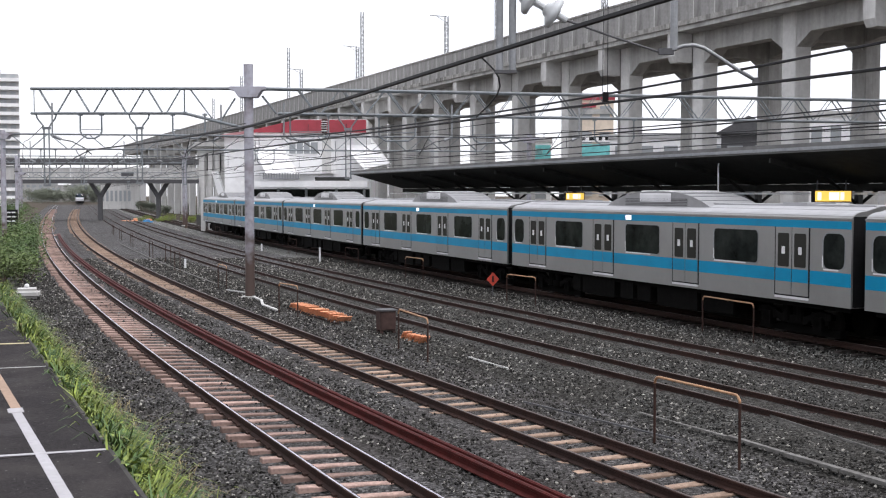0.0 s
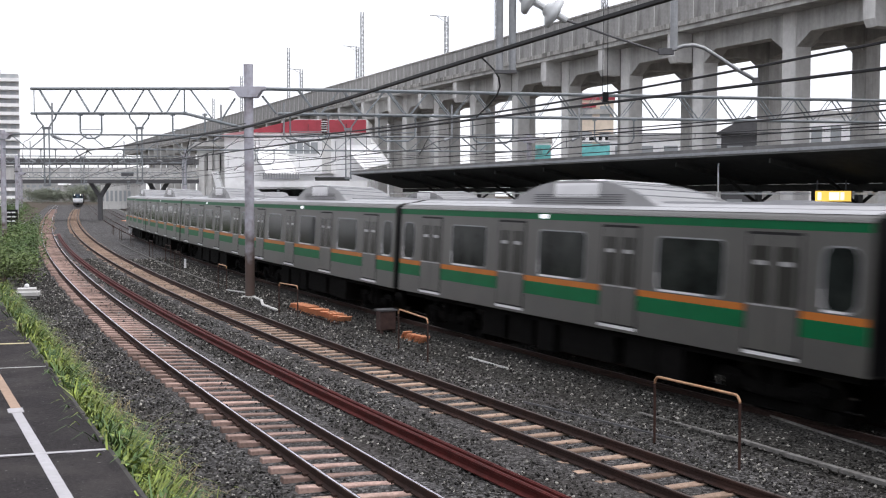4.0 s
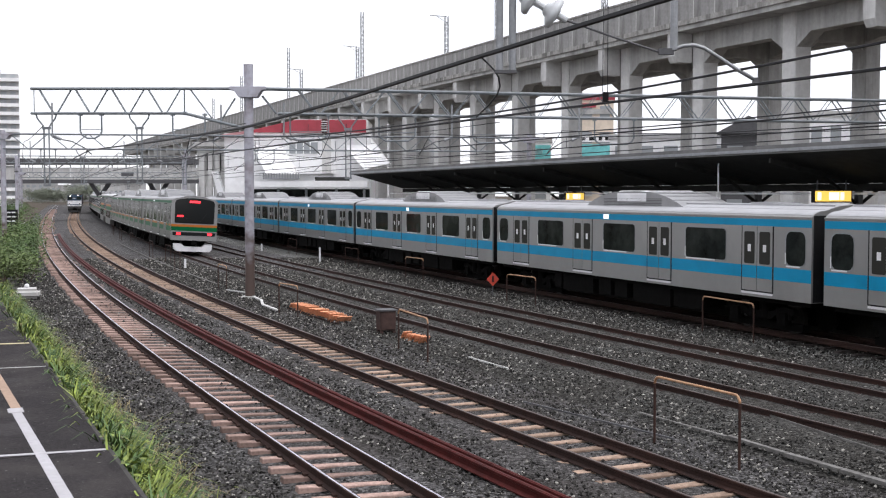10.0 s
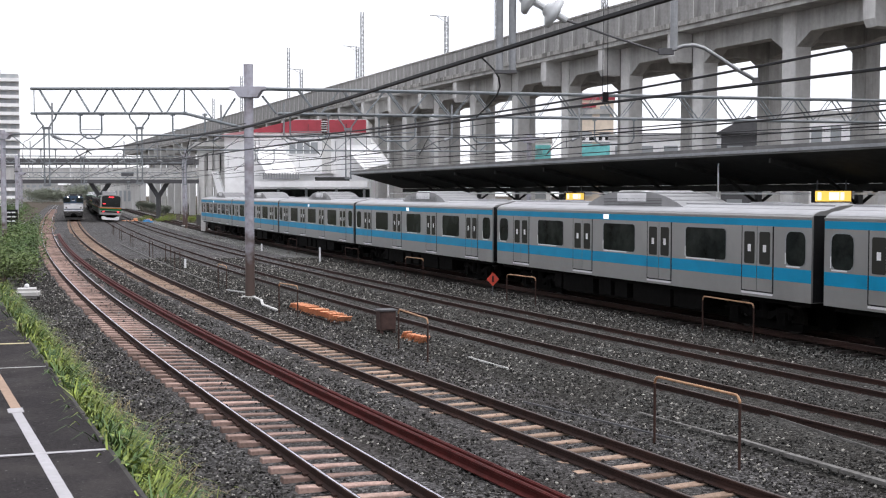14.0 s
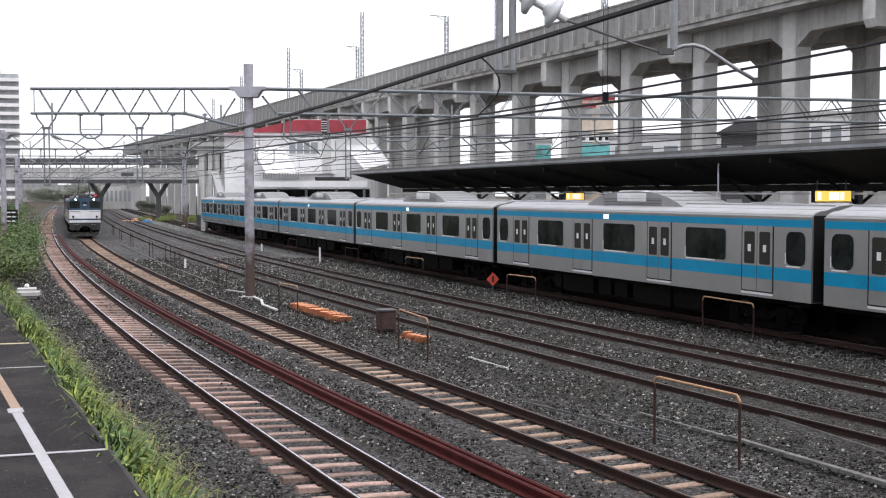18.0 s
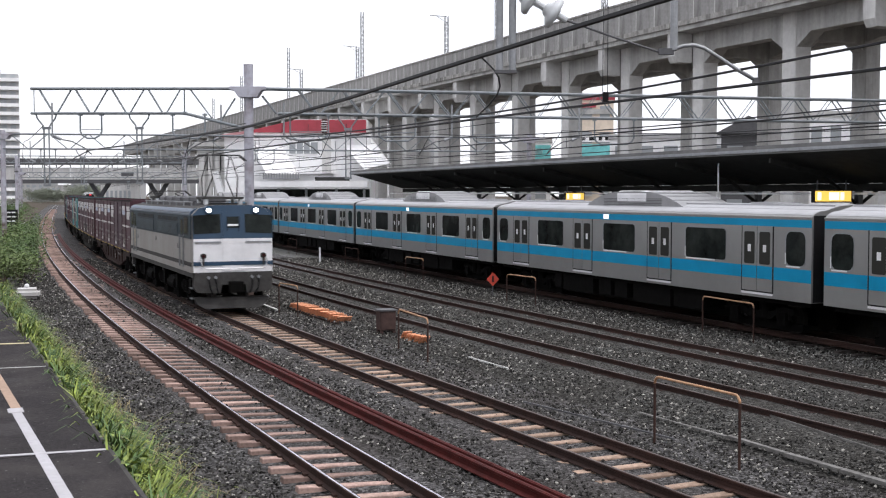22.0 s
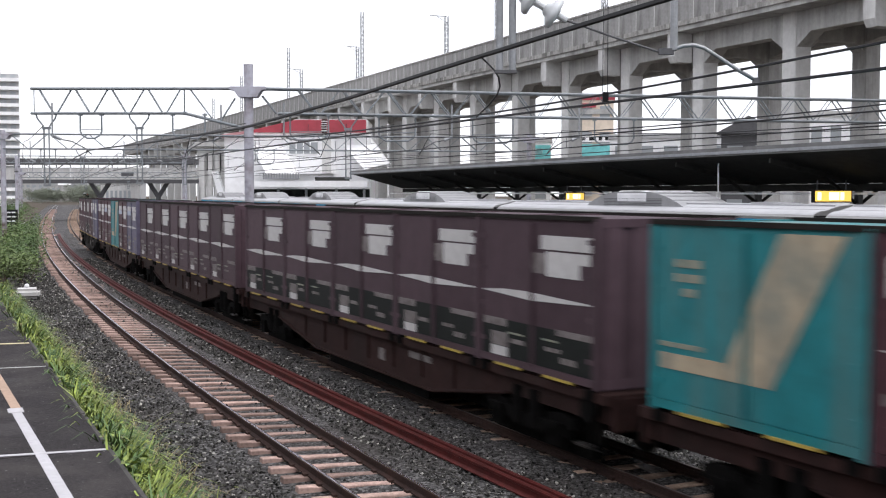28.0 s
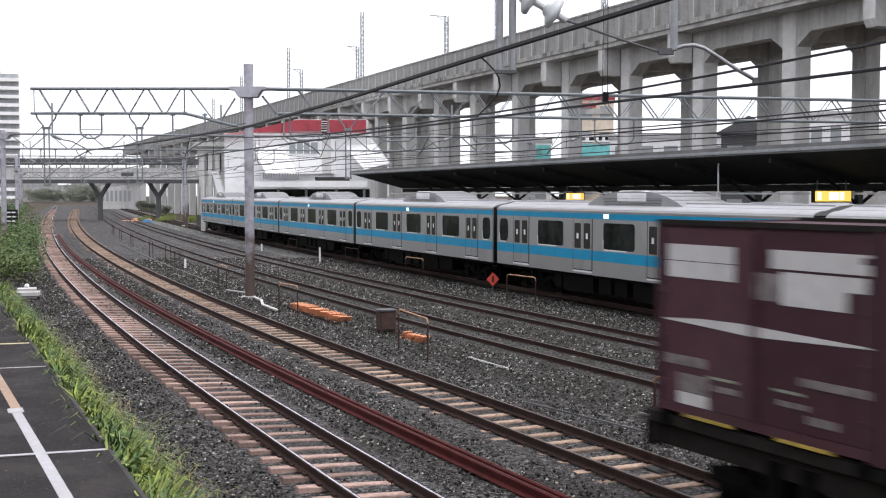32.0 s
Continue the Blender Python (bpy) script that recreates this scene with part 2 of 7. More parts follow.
def speckle(m, colour, scale, level):
    """Small pale chips scattered over a surface."""
    n, l = m.node_tree.nodes, m.node_tree.links
    b = n["Principled BSDF"]
    old = b.inputs["Base Color"].links[0].from_socket
    co = n.new("ShaderNodeTexCoord")
    no = n.new("ShaderNodeTexNoise")
    no.inputs["Scale"].default_value = scale
    no.inputs["Detail"].default_value = 3
    l.new(co.outputs["Object"], no.inputs["Vector"])
    r = n.new("ShaderNodeValToRGB")
    r.color_ramp.elements[0].position, r.color_ramp.elements[1].position = level, level + 0.04
    l.new(no.outputs["Fac"], r.inputs["Fac"])
    mx = n.new("ShaderNodeMix")
    mx.data_type = "RGBA"
    mx.inputs["B"].default_value = (*colour, 1)
    l.new(r.outputs[0], mx.inputs["Factor"])
    l.new(old, mx.inputs["A"])
    l.new(mx.outputs["Result"], b.inputs["Base Color"])


for k in ("under", "wagon", "gasket", "maroon", "plum", "wagon_red", "purple", "mark", "mark_dim", "skirt", "asphalt", "soil", "stone", "loco_grey", "canopy_dark", "sleeper_dark", "slate", "box_brown", "hoop", "kerb", "red_rail", "sleeper", "sleeper_pale"):
    M[k].node_tree.nodes["Principled BSDF"].inputs["Specular IOR Level"].default_value = 0.1
# hardly any shine, so the shade in this colour stays black
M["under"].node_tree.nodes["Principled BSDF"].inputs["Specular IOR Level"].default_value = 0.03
speckle(M["asphalt"], (0.22, 0.21, 0.21), 26, 0.69)
M["louvre"] = mat("louvre_grey_blue", (0.062, 0.084, 0.098), 0.55, scale=3, vary=0.15, bump=0, spec=0.15)
M["red_glass"] = glassy("unlit_red_glass", (0.035, 0.008, 0.008), 0.15)
M["window_pale"] = glassy("pale_window_glass", (0.30, 0.32, 0.33), 0.3)
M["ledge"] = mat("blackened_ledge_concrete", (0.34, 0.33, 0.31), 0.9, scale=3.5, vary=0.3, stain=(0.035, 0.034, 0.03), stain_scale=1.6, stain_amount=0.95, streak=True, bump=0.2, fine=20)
# stones lightened to make up for the shade on this bed
M["platform_ballast"] = stones("lightened_ballast", (0.02, 0.02, 0.018), (0.42, 0.42, 0.40), (0.10, 0.10, 0.085), size=18.0, bump=1.0)
M["windscreen"] = glassy("dark_windscreen", (0.014, 0.015, 0.015), 0.08)
M["windscreen"].node_tree.nodes["Principled BSDF"].inputs["Specular IOR Level"].default_value = 0.3
M["pale_front"] = mat("pale_front_panel", (0.29, 0.288, 0.282), 0.4, scale=2, vary=0.06, metal=0.2, bump=0.02)
M["pale_stone"] = mat("pale_loose_stone", (0.29, 0.28, 0.255), 0.9, scale=9, vary=0.3, bump=0.2, island=0.5, spec=0.1)
M["beige_door"] = mat("dull_beige_door", (0.36, 0.30, 0.21), 0.6, scale=4, vary=0.15, streak=True)
# tone of the far beds, holding the brightness stones have at grazing angles
M["far_ballast"] = stones("distance_toned_ballast", (0.014, 0.0135, 0.0135), (0.22, 0.215, 0.216), (0.050, 0.042, 0.037), size=11.0, bump=1.0)
# pale grey-green leaves with the haze of distance in their colour
M["leaf_far"] = mat("haze_toned_foliage", (0.19, 0.21, 0.16), 0.8, scale=3, vary=0.3, bump=0, island=0.3)
M["door_glass"] = glassy("grey_door_glass", (0.040, 0.040, 0.036), 0.15, 0.08)
M["earth_ballast"] = stones("earthy_ballast", (0.011, 0.0105, 0.0105), (0.23, 0.222, 0.218), (0.060, 0.051, 0.046), size=24.0, bump=1.0)
M["gantry_steel"] = mat("grey_green_gantry_paint", (0.21, 0.235, 0.25), 0.55, metal=0.1, scale=6, vary=0.2, stain=(0.12, 0.10, 0.09), stain_scale=1.4, stain_amount=0.5)
M["dusty_concrete"] = mat("dusty_concrete", (0.17, 0.165, 0.155), 0.9, scale=9, vary=0.35, stain=(0.06, 0.055, 0.05), stain_scale=3, stain_amount=0.8)
M["asphalt_old"] = mat("greyed_asphalt", (0.048, 0.044, 0.045), 0.9, scale=18, vary=0.5, bump=0.4, fine=160, spec=0.1)
M["cream_line"] = mat("faded_cream_paint", (0.50, 0.42, 0.25), 0.75, scale=12, vary=0.2)
# for a wall out of view that cuts low sky light from the left
M["sky_block_wall"] = mat("dull_brown_light_blocker", (0.16, 0.14, 0.12), 0.9, scale=2, vary=0.2)
M["teal_wall"] = mat("pale_turquoise_sheeting", (0.16, 0.50, 0.50), 0.6, scale=2, vary=0.3)
# double-deck roof, its white shine painted as a paler grey
M["pale_car_roof"] = mat("shine_toned_roof_paint", (0.6, 0.6, 0.61), 0.4, scale=2, vary=0.1, stain=(0.42, 0.42, 0.41), stain_scale=0.8)
M["unit_grey"] = mat("grey_unit_metal", (0.30, 0.30, 0.305), 0.4, metal=0.4, scale=2, vary=0.12, bump=0.02)
M["parapet"] = mat("blackened_parapet_concrete", (0.30, 0.295, 0.285), 0.9, scale=2.6, vary=0.22, stain=(0.07, 0.068, 0.063), stain_scale=0.9, stain_amount=0.85, streak=True, bump=0.2, fine=20)
M["pale_roof_red"] = mat("sun_bleached_red", (0.50, 0.24, 0.25), 0.6, scale=1.5, vary=0.15)
M["leaf_mid"] = mat("olive_leaf", (0.115, 0.16, 0.05), 0.65, scale=3, vary=0.4, bump=0, island=0.45)


def rusty(m, low, high, colour):
    """Rust creeping up from the foot, with a ragged upper limit."""
    n, l = m.node_tree.nodes, m.node_tree.links
    b = n["Principled BSDF"]
    old = b.inputs["Base Color"].links[0].from_socket
    co = n.new("ShaderNodeTexCoord")
    no = n.new("ShaderNodeTexNoise")
    no.inputs["Scale"].default_value = 2.2
    no.inputs["Detail"].default_value = 7
    l.new(co.outputs["Object"], no.inputs["Vector"])
    sep = n.new("ShaderNodeSeparateXYZ")
    l.new(co.outputs["Object"], sep.inputs[0])
    mr = n.new("ShaderNodeMapRange")
    mr.inputs["From Min"].default_value, mr.inputs["From Max"].default_value = high, low
    l.new(sep.outputs["Z"], mr.inputs["Value"])
    mul = n.new("ShaderNodeMath")
    mul.operation = "MULTIPLY_ADD"
    mul.inputs[1].default_value = 1.6
    l.new(no.outputs["Fac"], mul.inputs[0])
    sub = n.new("ShaderNodeMath")
    sub.operation = "MULTIPLY"
    sub.use_clamp = True
    l.new(mr.outputs[0], mul.inputs[2])
    off = n.new("ShaderNodeMath")
    off.operation = "SUBTRACT"
    off.inputs[1].default_value = 0.85
    l.new(mul.outputs[0], off.inputs[0])
    l.new(off.outputs[0], sub.inputs[0])
    sub.inputs[1].default_value = 1.6
    mx = n.new("ShaderNodeMix")
    mx.data_type = "RGBA"
    mx.inputs["B"].default_value = (*colour, 1)
    l.new(sub.outputs[0], mx.inputs["Factor"])
    l.new(old, mx.inputs["A"])
    l.new(mx.outputs["Result"], b.inputs["Base Color"])


rusty(M["pole"], 0.6, 3.0, (0.10, 0.07, 0.06))

# ---- mesh helpers ----
def box(bm, x0, x1, y0, y1, z0, z1, m=None):
    v = [bm.verts.new(p) for p in ((x0, y0, z0), (x1, y0, z0), (x1, y1, z0), (x0, y1, z0), (x0, y0, z1), (x1, y0, z1), (x1, y1, z1), (x0, y1, z1))]
    for f in ((3, 2, 1, 0), (4, 5, 6, 7), (0, 1, 5, 4), (1, 2, 6, 5), (2, 3, 7, 6), (3, 0, 4, 7)):
        bm.faces.new([v[i] for i in f])
    if m is not None:
        for w in v:
            w.co = m @ w.co
    return bm


def tube(bm, p, q, r, n=8, r2=None):
    p, q = Vector(p), Vector(q)
    d = (q - p).normalized()
    a = d.orthogonal().normalized()
    b = d.cross(a)
    r2 = r if r2 is None else r2
    ring = [[bm.verts.new(c + (a * math.cos(2 * math.pi * i / n) + b * math.sin(2 * math.pi * i / n)) * rr) for i in range(n)] for c, rr in ((p, r), (q, r2))]
    for i in range(n):
        j = (i + 1) % n
        bm.faces.new((ring[0][i], ring[0][j], ring[1][j], ring[1][i]))
    bm.faces.new(ring[0][::-1])
    bm.faces.new(ring[1])
    return bm


def pipe(bm, pts, r, n=6):
    """A round bar along a line of points."""
    pts = [Vector(p) for p in pts]
    rings = []
    for i, p in enumerate(pts):
        d = (pts[min(i + 1, len(pts) - 1)] - pts[max(i - 1, 0)]).normalized()
        a = d.cross(Vector((0, 0, 1)))
        a = a.normalized() if a.length > 1e-3 else Vector((1, 0, 0))
        b = d.cross(a)
        rings.append([bm.verts.new(p + (a * math.cos(2 * math.pi * k / n) + b * math.sin(2 * math.pi * k / n)) * r) for k in range(n)])
    for r0, r1 in zip(rings, rings[1:]):
        for k in range(n):
            j = (k + 1) % n
            bm.faces.new((r0[k], r0[j], r1[j], r1[k]))
    bm.faces.new(rings[0][::-1])
    bm.faces.new(rings[-1])
    return bm


def extrude(bm, prof, y0, y1, axis="y"):
    """A closed outline of (a, b) drawn along y (a is x, b is z) or along x (a is y, b is z)."""
    def at(a, b, t):
        return (a, t, b) if axis == "y" else (t, a, b)
    p = [bm.verts.new(at(a, b, y0)) for a, b in prof]
    q = [bm.verts.new(at(a, b, y1)) for a, b in prof]
    k = len(prof)
    for i in range(k):
        j = (i + 1) % k
        bm.faces.new((p[i], p[j], q[j], q[i]))
    bm.faces.new(p[::-1])
    bm.faces.new(q)
    return bm


def sweep(bm, prof, pts, closed_ends=True):
    """An outline of (across, up) carried along a line of places: (position, unit vector across)."""
    rings = []
    for p, a in pts:
        rings.append([bm.verts.new(Vector(p) + Vector(a) * u + Vector((0, 0, w))) for u, w in prof])
    k = len(prof)
    for r0, r1 in zip(rings, rings[1:]):
        for i in range(k):
            j = (i + 1) % k
            bm.faces.new((r0[i], r0[j], r1[j], r1[i]))
    if closed_ends:
        bm.faces.new(rings[0][::-1])
        bm.faces.new(rings[-1])
    return bm


def done(bm, name, smooth=False):
    bmesh.ops.recalc_face_normals(bm, faces=bm.faces)
    me = bpy.data.meshes.new(name)
    bm.to_mesh(me)
    bm.free()
    if smooth:
        for p in me.polygons:
            p.use_smooth = True
    return me


def part(name, bm, material, parent=None, label="", smooth=False, place=None):
    """One mesh object, under a thing or a part, from a bmesh or a shared mesh."""
    me = bm if isinstance(bm, bpy.types.Mesh) else done(bm, name, smooth)
    if not me.materials:
        me.materials.append(M[material] if isinstance(material, str) else material)
    ob = new(name, me)
    if parent is not None:
        ob.parent = parent
    if place is not None:
        ob.matrix_basis = place
    if label:
        tagged(ob, label)
    return ob


def thing(name, label, category, group="", kind="", place=None):
    ob = new(name)
    ob.empty_display_size = 0.2
    if place is not None:
        ob.matrix_basis = place
    return tagged(ob, label, category, group, kind)


def cube(*a):
    return box(bmesh.new(), *a)


# ---- the lines of the five tracks: x over y, bending from one heading into another ----
LINES = {1: (-3.1282, -0.3248, 9.8897, 55), 2: (-3.4215, -0.3049, 15.1305, 65), 3: (3.9838, -0.3153, 13.9281, 55),
         4: (3.7501, -0.3034, 17.2342, 80), 5: (11.4355, -0.3149, 13.2879, 85)}
RAIL_Z = {1: 0.0, 2: 0.0, 3: 0.0, 4: 0.0, 5: 0.12}
GAUGE = 1.09


def line_x(k, y):
    a, b, c, d = LINES[k]
    if y < 6:
        return a + b * y + c * math.exp(-6 / d) * (1 - (y - 6) / d)
    return a + b * y + c * math.exp(-y / d)


def line_slope(k, y):
    a, b, c, d = LINES[k]
    return b - c / d * math.exp(-max(y, 6) / d)


def beside(k, y, across=0.0, z=0.0):
    """The place across metres to the right of track k's middle, at y."""
    s = line_slope(k, y)
    n = 1 / math.hypot(1, s)
    return Vector((line_x(k, y) + across * n, y - across * s * n, z))


def heading(k, y):
    return math.degrees(math.atan(-line_slope(k, y)))


YS = np.arange(-420.0, 900.0, 0.5)
ARC = {}
for k in LINES:
    xs = np.array([line_x(k, y) for y in YS])
    s = np.concatenate(([0], np.cumsum(np.hypot(np.diff(xs), 0.5))))
    ARC[k] = s - np.interp(0, YS, s)


def on_track(k, s, across=0.0):
    return beside(k, float(np.interp(s, ARC[k], YS)), across, RAIL_Z[k])


def car_pose(k, s, half=6.5, lean=0.0, sink=0.0):
    """A vehicle with its middle at s along track k; its own +y points to larger s."""
    a, b = on_track(k, s - half), on_track(k, s + half)
    d, c = b - a, (a + b) / 2
    return pose(c.x, c.y, c.z - sink, 0, 0, math.degrees(math.atan2(-d.x, d.y))) @ pose(0, 0, 0, 0, lean, 0)


# ---- ground: one sheet to the horizon ----
def ground():
    bm = bmesh.new()
    xs = [-900, -300, -120] + [-60 + 4 * i for i in range(31)] + [120, 300, 900]
    ys = [-300, -80] + [-20 + 4 * i for i in range(36)] + [160, 240, 400, 800, 1600]
    grid = [[bm.verts.new((x, y, -0.42 + 0.03 * noise.noise((x * 0.2, y * 0.2, 0)))) for x in xs] for y in ys]
    for a, b in zip(grid, grid[1:]):
        for i in range(len(xs) - 1):
            bm.faces.new((a[i], a[i + 1], b[i + 1], b[i]))
    ob = part("ground", bm, "soil")
    tagged(ob, "dark earth and cinders round the railway", "ground", kind="structure")


def strip(name, k0, a0, k1, a1, ys, z, material, label, rough=0.03, cols=14, drop=(0.0, 0.0)):
    """A bed of stones between two lines beside the tracks, uneven, with sloping edges."""
    bm = bmesh.new()
    rows = []
    for y in ys:
        p, q = beside(k0, y, a0, z), beside(k1, y, a1, z)
        row = []
        for i in range(cols + 1):
            f = i / cols
            v = p.lerp(q, f)
            v.z += rough * noise.noise((v.x * 1.3, v.y * 1.3, 1)) - drop[0] * max(0, 1 - f * cols / 2) - drop[1] * max(0, 1 - (1 - f) * cols / 2)
            row.append(bm.verts.new(v))
        rows.append(row)
    for a, b in zip(rows, rows[1:]):
        for i in range(cols):
            bm.faces.new((a[i], a[i + 1], b[i + 1], b[i]))
    return tagged(part(name, bm, material, smooth=True), label, "ballast", kind="structure")


def steps(y0, y1, near=1.0, grow=0.03):
    y, out = y0, []
    while y < y1:
        out.append(y)
        y += max(near, abs(y) * grow)
    return out + [y1]


RAIL_PROFILE = [(-0.065, -0.155), (0.065, -0.155), (0.065, -0.14), (0.012, -0.115), (0.012, -0.05), (0.034, -0.035), (0.034, -0.004), (-0.034, -0.004), (-0.034, -0.035), (-0.012, -0.05), (-0.012, -0.115), (-0.065, -0.14)]
HEAD_PROFILE = [(-0.018, -0.006), (0.018, -0.006), (0.016, 0.0), (-0.016, 0.0)]


def rail_line(k, across, z, y0, y1, profile, name, material, parent, label=""):
    bm = bmesh.new()
    pts = []
    for y in steps(y0, y1, 1.5, 0.04):
        s = line_slope(k, y)
        n = 1 / math.hypot(1, s)
        pts.append((beside(k, y, across, z), (n, -s * n, 0)))
    sweep(bm, profile, pts)
    return part(name, bm, material, parent, label, smooth=False)


def track(k, bright, wood, spacing, cant=0.0, far=420, sleepers_to=90):
    t = thing("railway_track", {1: "curved narrow-gauge track on weathered wooden sleepers with bright rails", 2: "track on pale wooden sleepers with dull brown rails"}.get(k, "dark rusty track bedded in grey ballast"), "railway track", "parallel tracks", kind="structure")
    for side in (-1, 1):
        z = RAIL_Z[k] - side * cant / 2
        r = rail_line(k, side * GAUGE / 2, z, -12, far, RAIL_PROFILE, "rail", "rail", t)
        rail_line(k, side * GAUGE / 2, z + 0.002, -12, far, HEAD_PROFILE, "rail_head", "rail_top" if bright else "rail_dull", r, "worn running surface of the rail")
    end = 0.86 if k == 2 else 1.0
    bm = bmesh.new()
    box(bm, -end, end, -0.09, 0.09, -0.14, 0)
    bmesh.ops.bevel(bm, geom=bm.edges[:], offset=0.012, segments=1, affect="EDGES")
    me = done(bm, "sleeper")
    me.materials.append(M[wood])
    rnd = random.Random(k)
    count, y = 0, 6.0
    rest = bmesh.new()
    while y < 300:
        h = heading(k, y)
        p = beside(k, y, rnd.uniform(-0.06, 0.05) + (0.06 if k == 1 else 0), RAIL_Z[k] - (0.158 if k < 3 else 0.185) - 0.012 * rnd.random())
        tilt = math.degrees(math.atan(cant / GAUGE))
        m = pose(p.x, p.y, p.z, 0, 0, h + rnd.uniform(-1.2, 1.2)) @ pose(0, 0, 0, 0, tilt, 0)
        if y < sleepers_to and count < 290:
            part("sleeper", me, wood, t, place=m)
            count += 1
        else:
            box(rest, -end, end, -0.09, 0.09, -0.14, 0, m)
        y += spacing * math.cos(math.radians(h))
    part("far_sleepers", rest, wood, t)["kind"] = "stuff"
    # fastening plates beside the rails
    plate = cube(-0.13, 0.13, -0.07, 0.07, 0, 0.02)
    box(plate, -0.1, -0.05, -0.03, 0.03, 0.02, 0.05)
    box(plate, 0.05, 0.1, -0.03, 0.03, 0.02, 0.05)
    pm = done(plate, "tie_plate")
    pm.materials.append(M["rail"])
    y = 6.0
    plates = bmesh.new()
    while y < 60:
        h = heading(k, y)
        for side in (-1, 1):
            p = beside(k, y, side * GAUGE / 2, RAIL_Z[k] - side * cant / 2 - 0.158)
            m = pose(p.x, p.y, p.z, 0, 0, h)
            for a in (-1, 1):
                box(plates, a * 0.075 - 0.035, a * 0.075 + 0.035, -0.06, 0.06, 0, 0.035, m)
        y += spacing * math.cos(math.radians(h))
    part("tie_plates", plates, "rail", t)["kind"] = "stuff"
    return t


def hoop(pa, pb, height, r=0.023, group="bent-pipe hoops"):
    """A bent pipe guard standing on two legs."""
    pa, pb = Vector(pa), Vector(pb)
    u = (pb - pa).normalized()
    t = thing("pipe_hoop", "brown bent-pipe guard hoop with worn orange top in ballast" if pa.y < 60 else "dark brown bent-pipe guard hoop standing in ballast", "guard hoop", group)
    t.matrix_basis = pose(*pa)
    w = (pb - pa).length
    for a in (0, w):
        part("leg", tube(bmesh.new(), u * a + Vector((0, 0, -0.3)), u * a + Vector((0, 0, height - 0.12)), r), "hoop", t)
    pts = []
    for i in range(7):
        a = math.pi / 2 * i / 6
        pts.append(u * (0.12 - 0.12 * math.cos(a)) + Vector((0, 0, height - 0.12 + 0.12 * math.sin(a))))
    for i in range(7):
        a = math.pi / 2 * i / 6
        pts.append(u * (w - 0.12 + 0.12 * math.sin(a)) + Vector((0, 0, height - 0.12 + 0.12 * math.cos(a))))
    part("top_bar", pipe(bmesh.new(), pts, r), "hoop_top" if pa.y < 60 else "hoop", t, "worn top bar", smooth=True)
    return t


# ---- old platform ----
EDGE_SLOPE = -0.4494


def edge(y, inwards=0.0, z=1.1):
    """A point of the platform, so far in from its edge line."""
    n = 1 / math.hypot(1, EDGE_SLOPE)
    return Vector((2.09 + EDGE_SLOPE * y - inwards * n, y + inwards * EDGE_SLOPE * n, z))


def platform():
    t = thing("platform", "old asphalt platform with a worn white line along its edge", "platform", kind="structure")
    h = math.degrees(math.atan(-EDGE_SLOPE))
    base = edge(0)
    base.z = 0
    t.matrix_basis = pose(base.x, base.y, 0, 0, 0, h)
    # slabs between the joints seen across the surface
    cuts = [-14, -6, 2, 8.6, 14.42, 21.4, 24.75, 31, 38, 46, 60]
    for a, b in zip(cuts, cuts[1:]):
        bm = bmesh.new()
        n = max(2, int((b - a) / 0.7))
        prof = [(-7.5, -0.45), (-0.16, -0.45), (-0.12, 1.06), (-0.02, 1.075), (-0.02, 1.1), (-7.5, 1.1)]
        extrude(bm, prof, a + 0.012, b - 0.012)
        part("slab", bm, "asphalt", t)
    bm = bmesh.new()
    rnd = random.Random(5)
    for a, b in zip(cuts, cuts[1:]):
        y = a + 0.01
        while y < b - 0.05:
            e = min(b - 0.01, y + 1.2)
            box(bm, -0.02, 0.03, y, e - 0.01, 0.93, 1.09 + 0.006 * rnd.random())
            y = e
    part("edge_stones", bm, "kerb", t)["kind"] = "stuff"
    for y0, y1, m, lab in ((-14, 17.5, "white_line", "worn white painted line"), (17.5, 60, "orange_line", "faded orange part of the painted line")):
        bm = cube(-0.755, -0.63, y0, y1, 1.096, 1.104) if y1 < 20 else cube(-0.735, -0.605, y0, y1, 1.096, 1.104)
        for v in bm.verts:
            v.co.x -= 0.023 * (v.co.y - 12.4)
        part("edge_line", bm, m, t, lab)
    part("line_mend", cube(-0.905, -0.71, 17.2, 17.52, 1.1, 1.108), "white_line", t, "fresh white patch across the line")
    for y, w, m in ((14.42, 0.04, "white_line"), (21.4, 0.028, "concrete"), (24.75, 0.08, "cream_line")):
        bm = cube(-7.4, -0.04, y - w, y + w, 1.095, 1.106)
        for v in bm.verts:
            v.co.y -= 0.12 * (v.co.x + 0.04)
        part("joint_line", bm, m, t, "pale line across the platform")
    # patches of newer and older asphalt
    rnd = random.Random(9)
    for k in range(7):
        y, x = 9 + k * 2.3 + rnd.uniform(-0.5, 0.5), rnd.uniform(-1.9, -0.9)
        bm = bmesh.new()
        ring = [bm.verts.new((x + rnd.uniform(0.2, 0.5) * math.cos(a), y + rnd.uniform(0.3, 0.8) * math.sin(a), 1.1025)) for a in [2 * math.pi * q / 11 for q in range(11)]]
        bm.faces.new(ring)
        part("patch", bm, "asphalt_old", t, "greyer worn patch of asphalt")


# ---- concrete viaduct ----
VX, VM, VTOP = 46.0, 0.42, 16.9
VDIR = Vector((-VM, 1, 0)).normalized()
VROT = math.degrees(math.atan(VM))


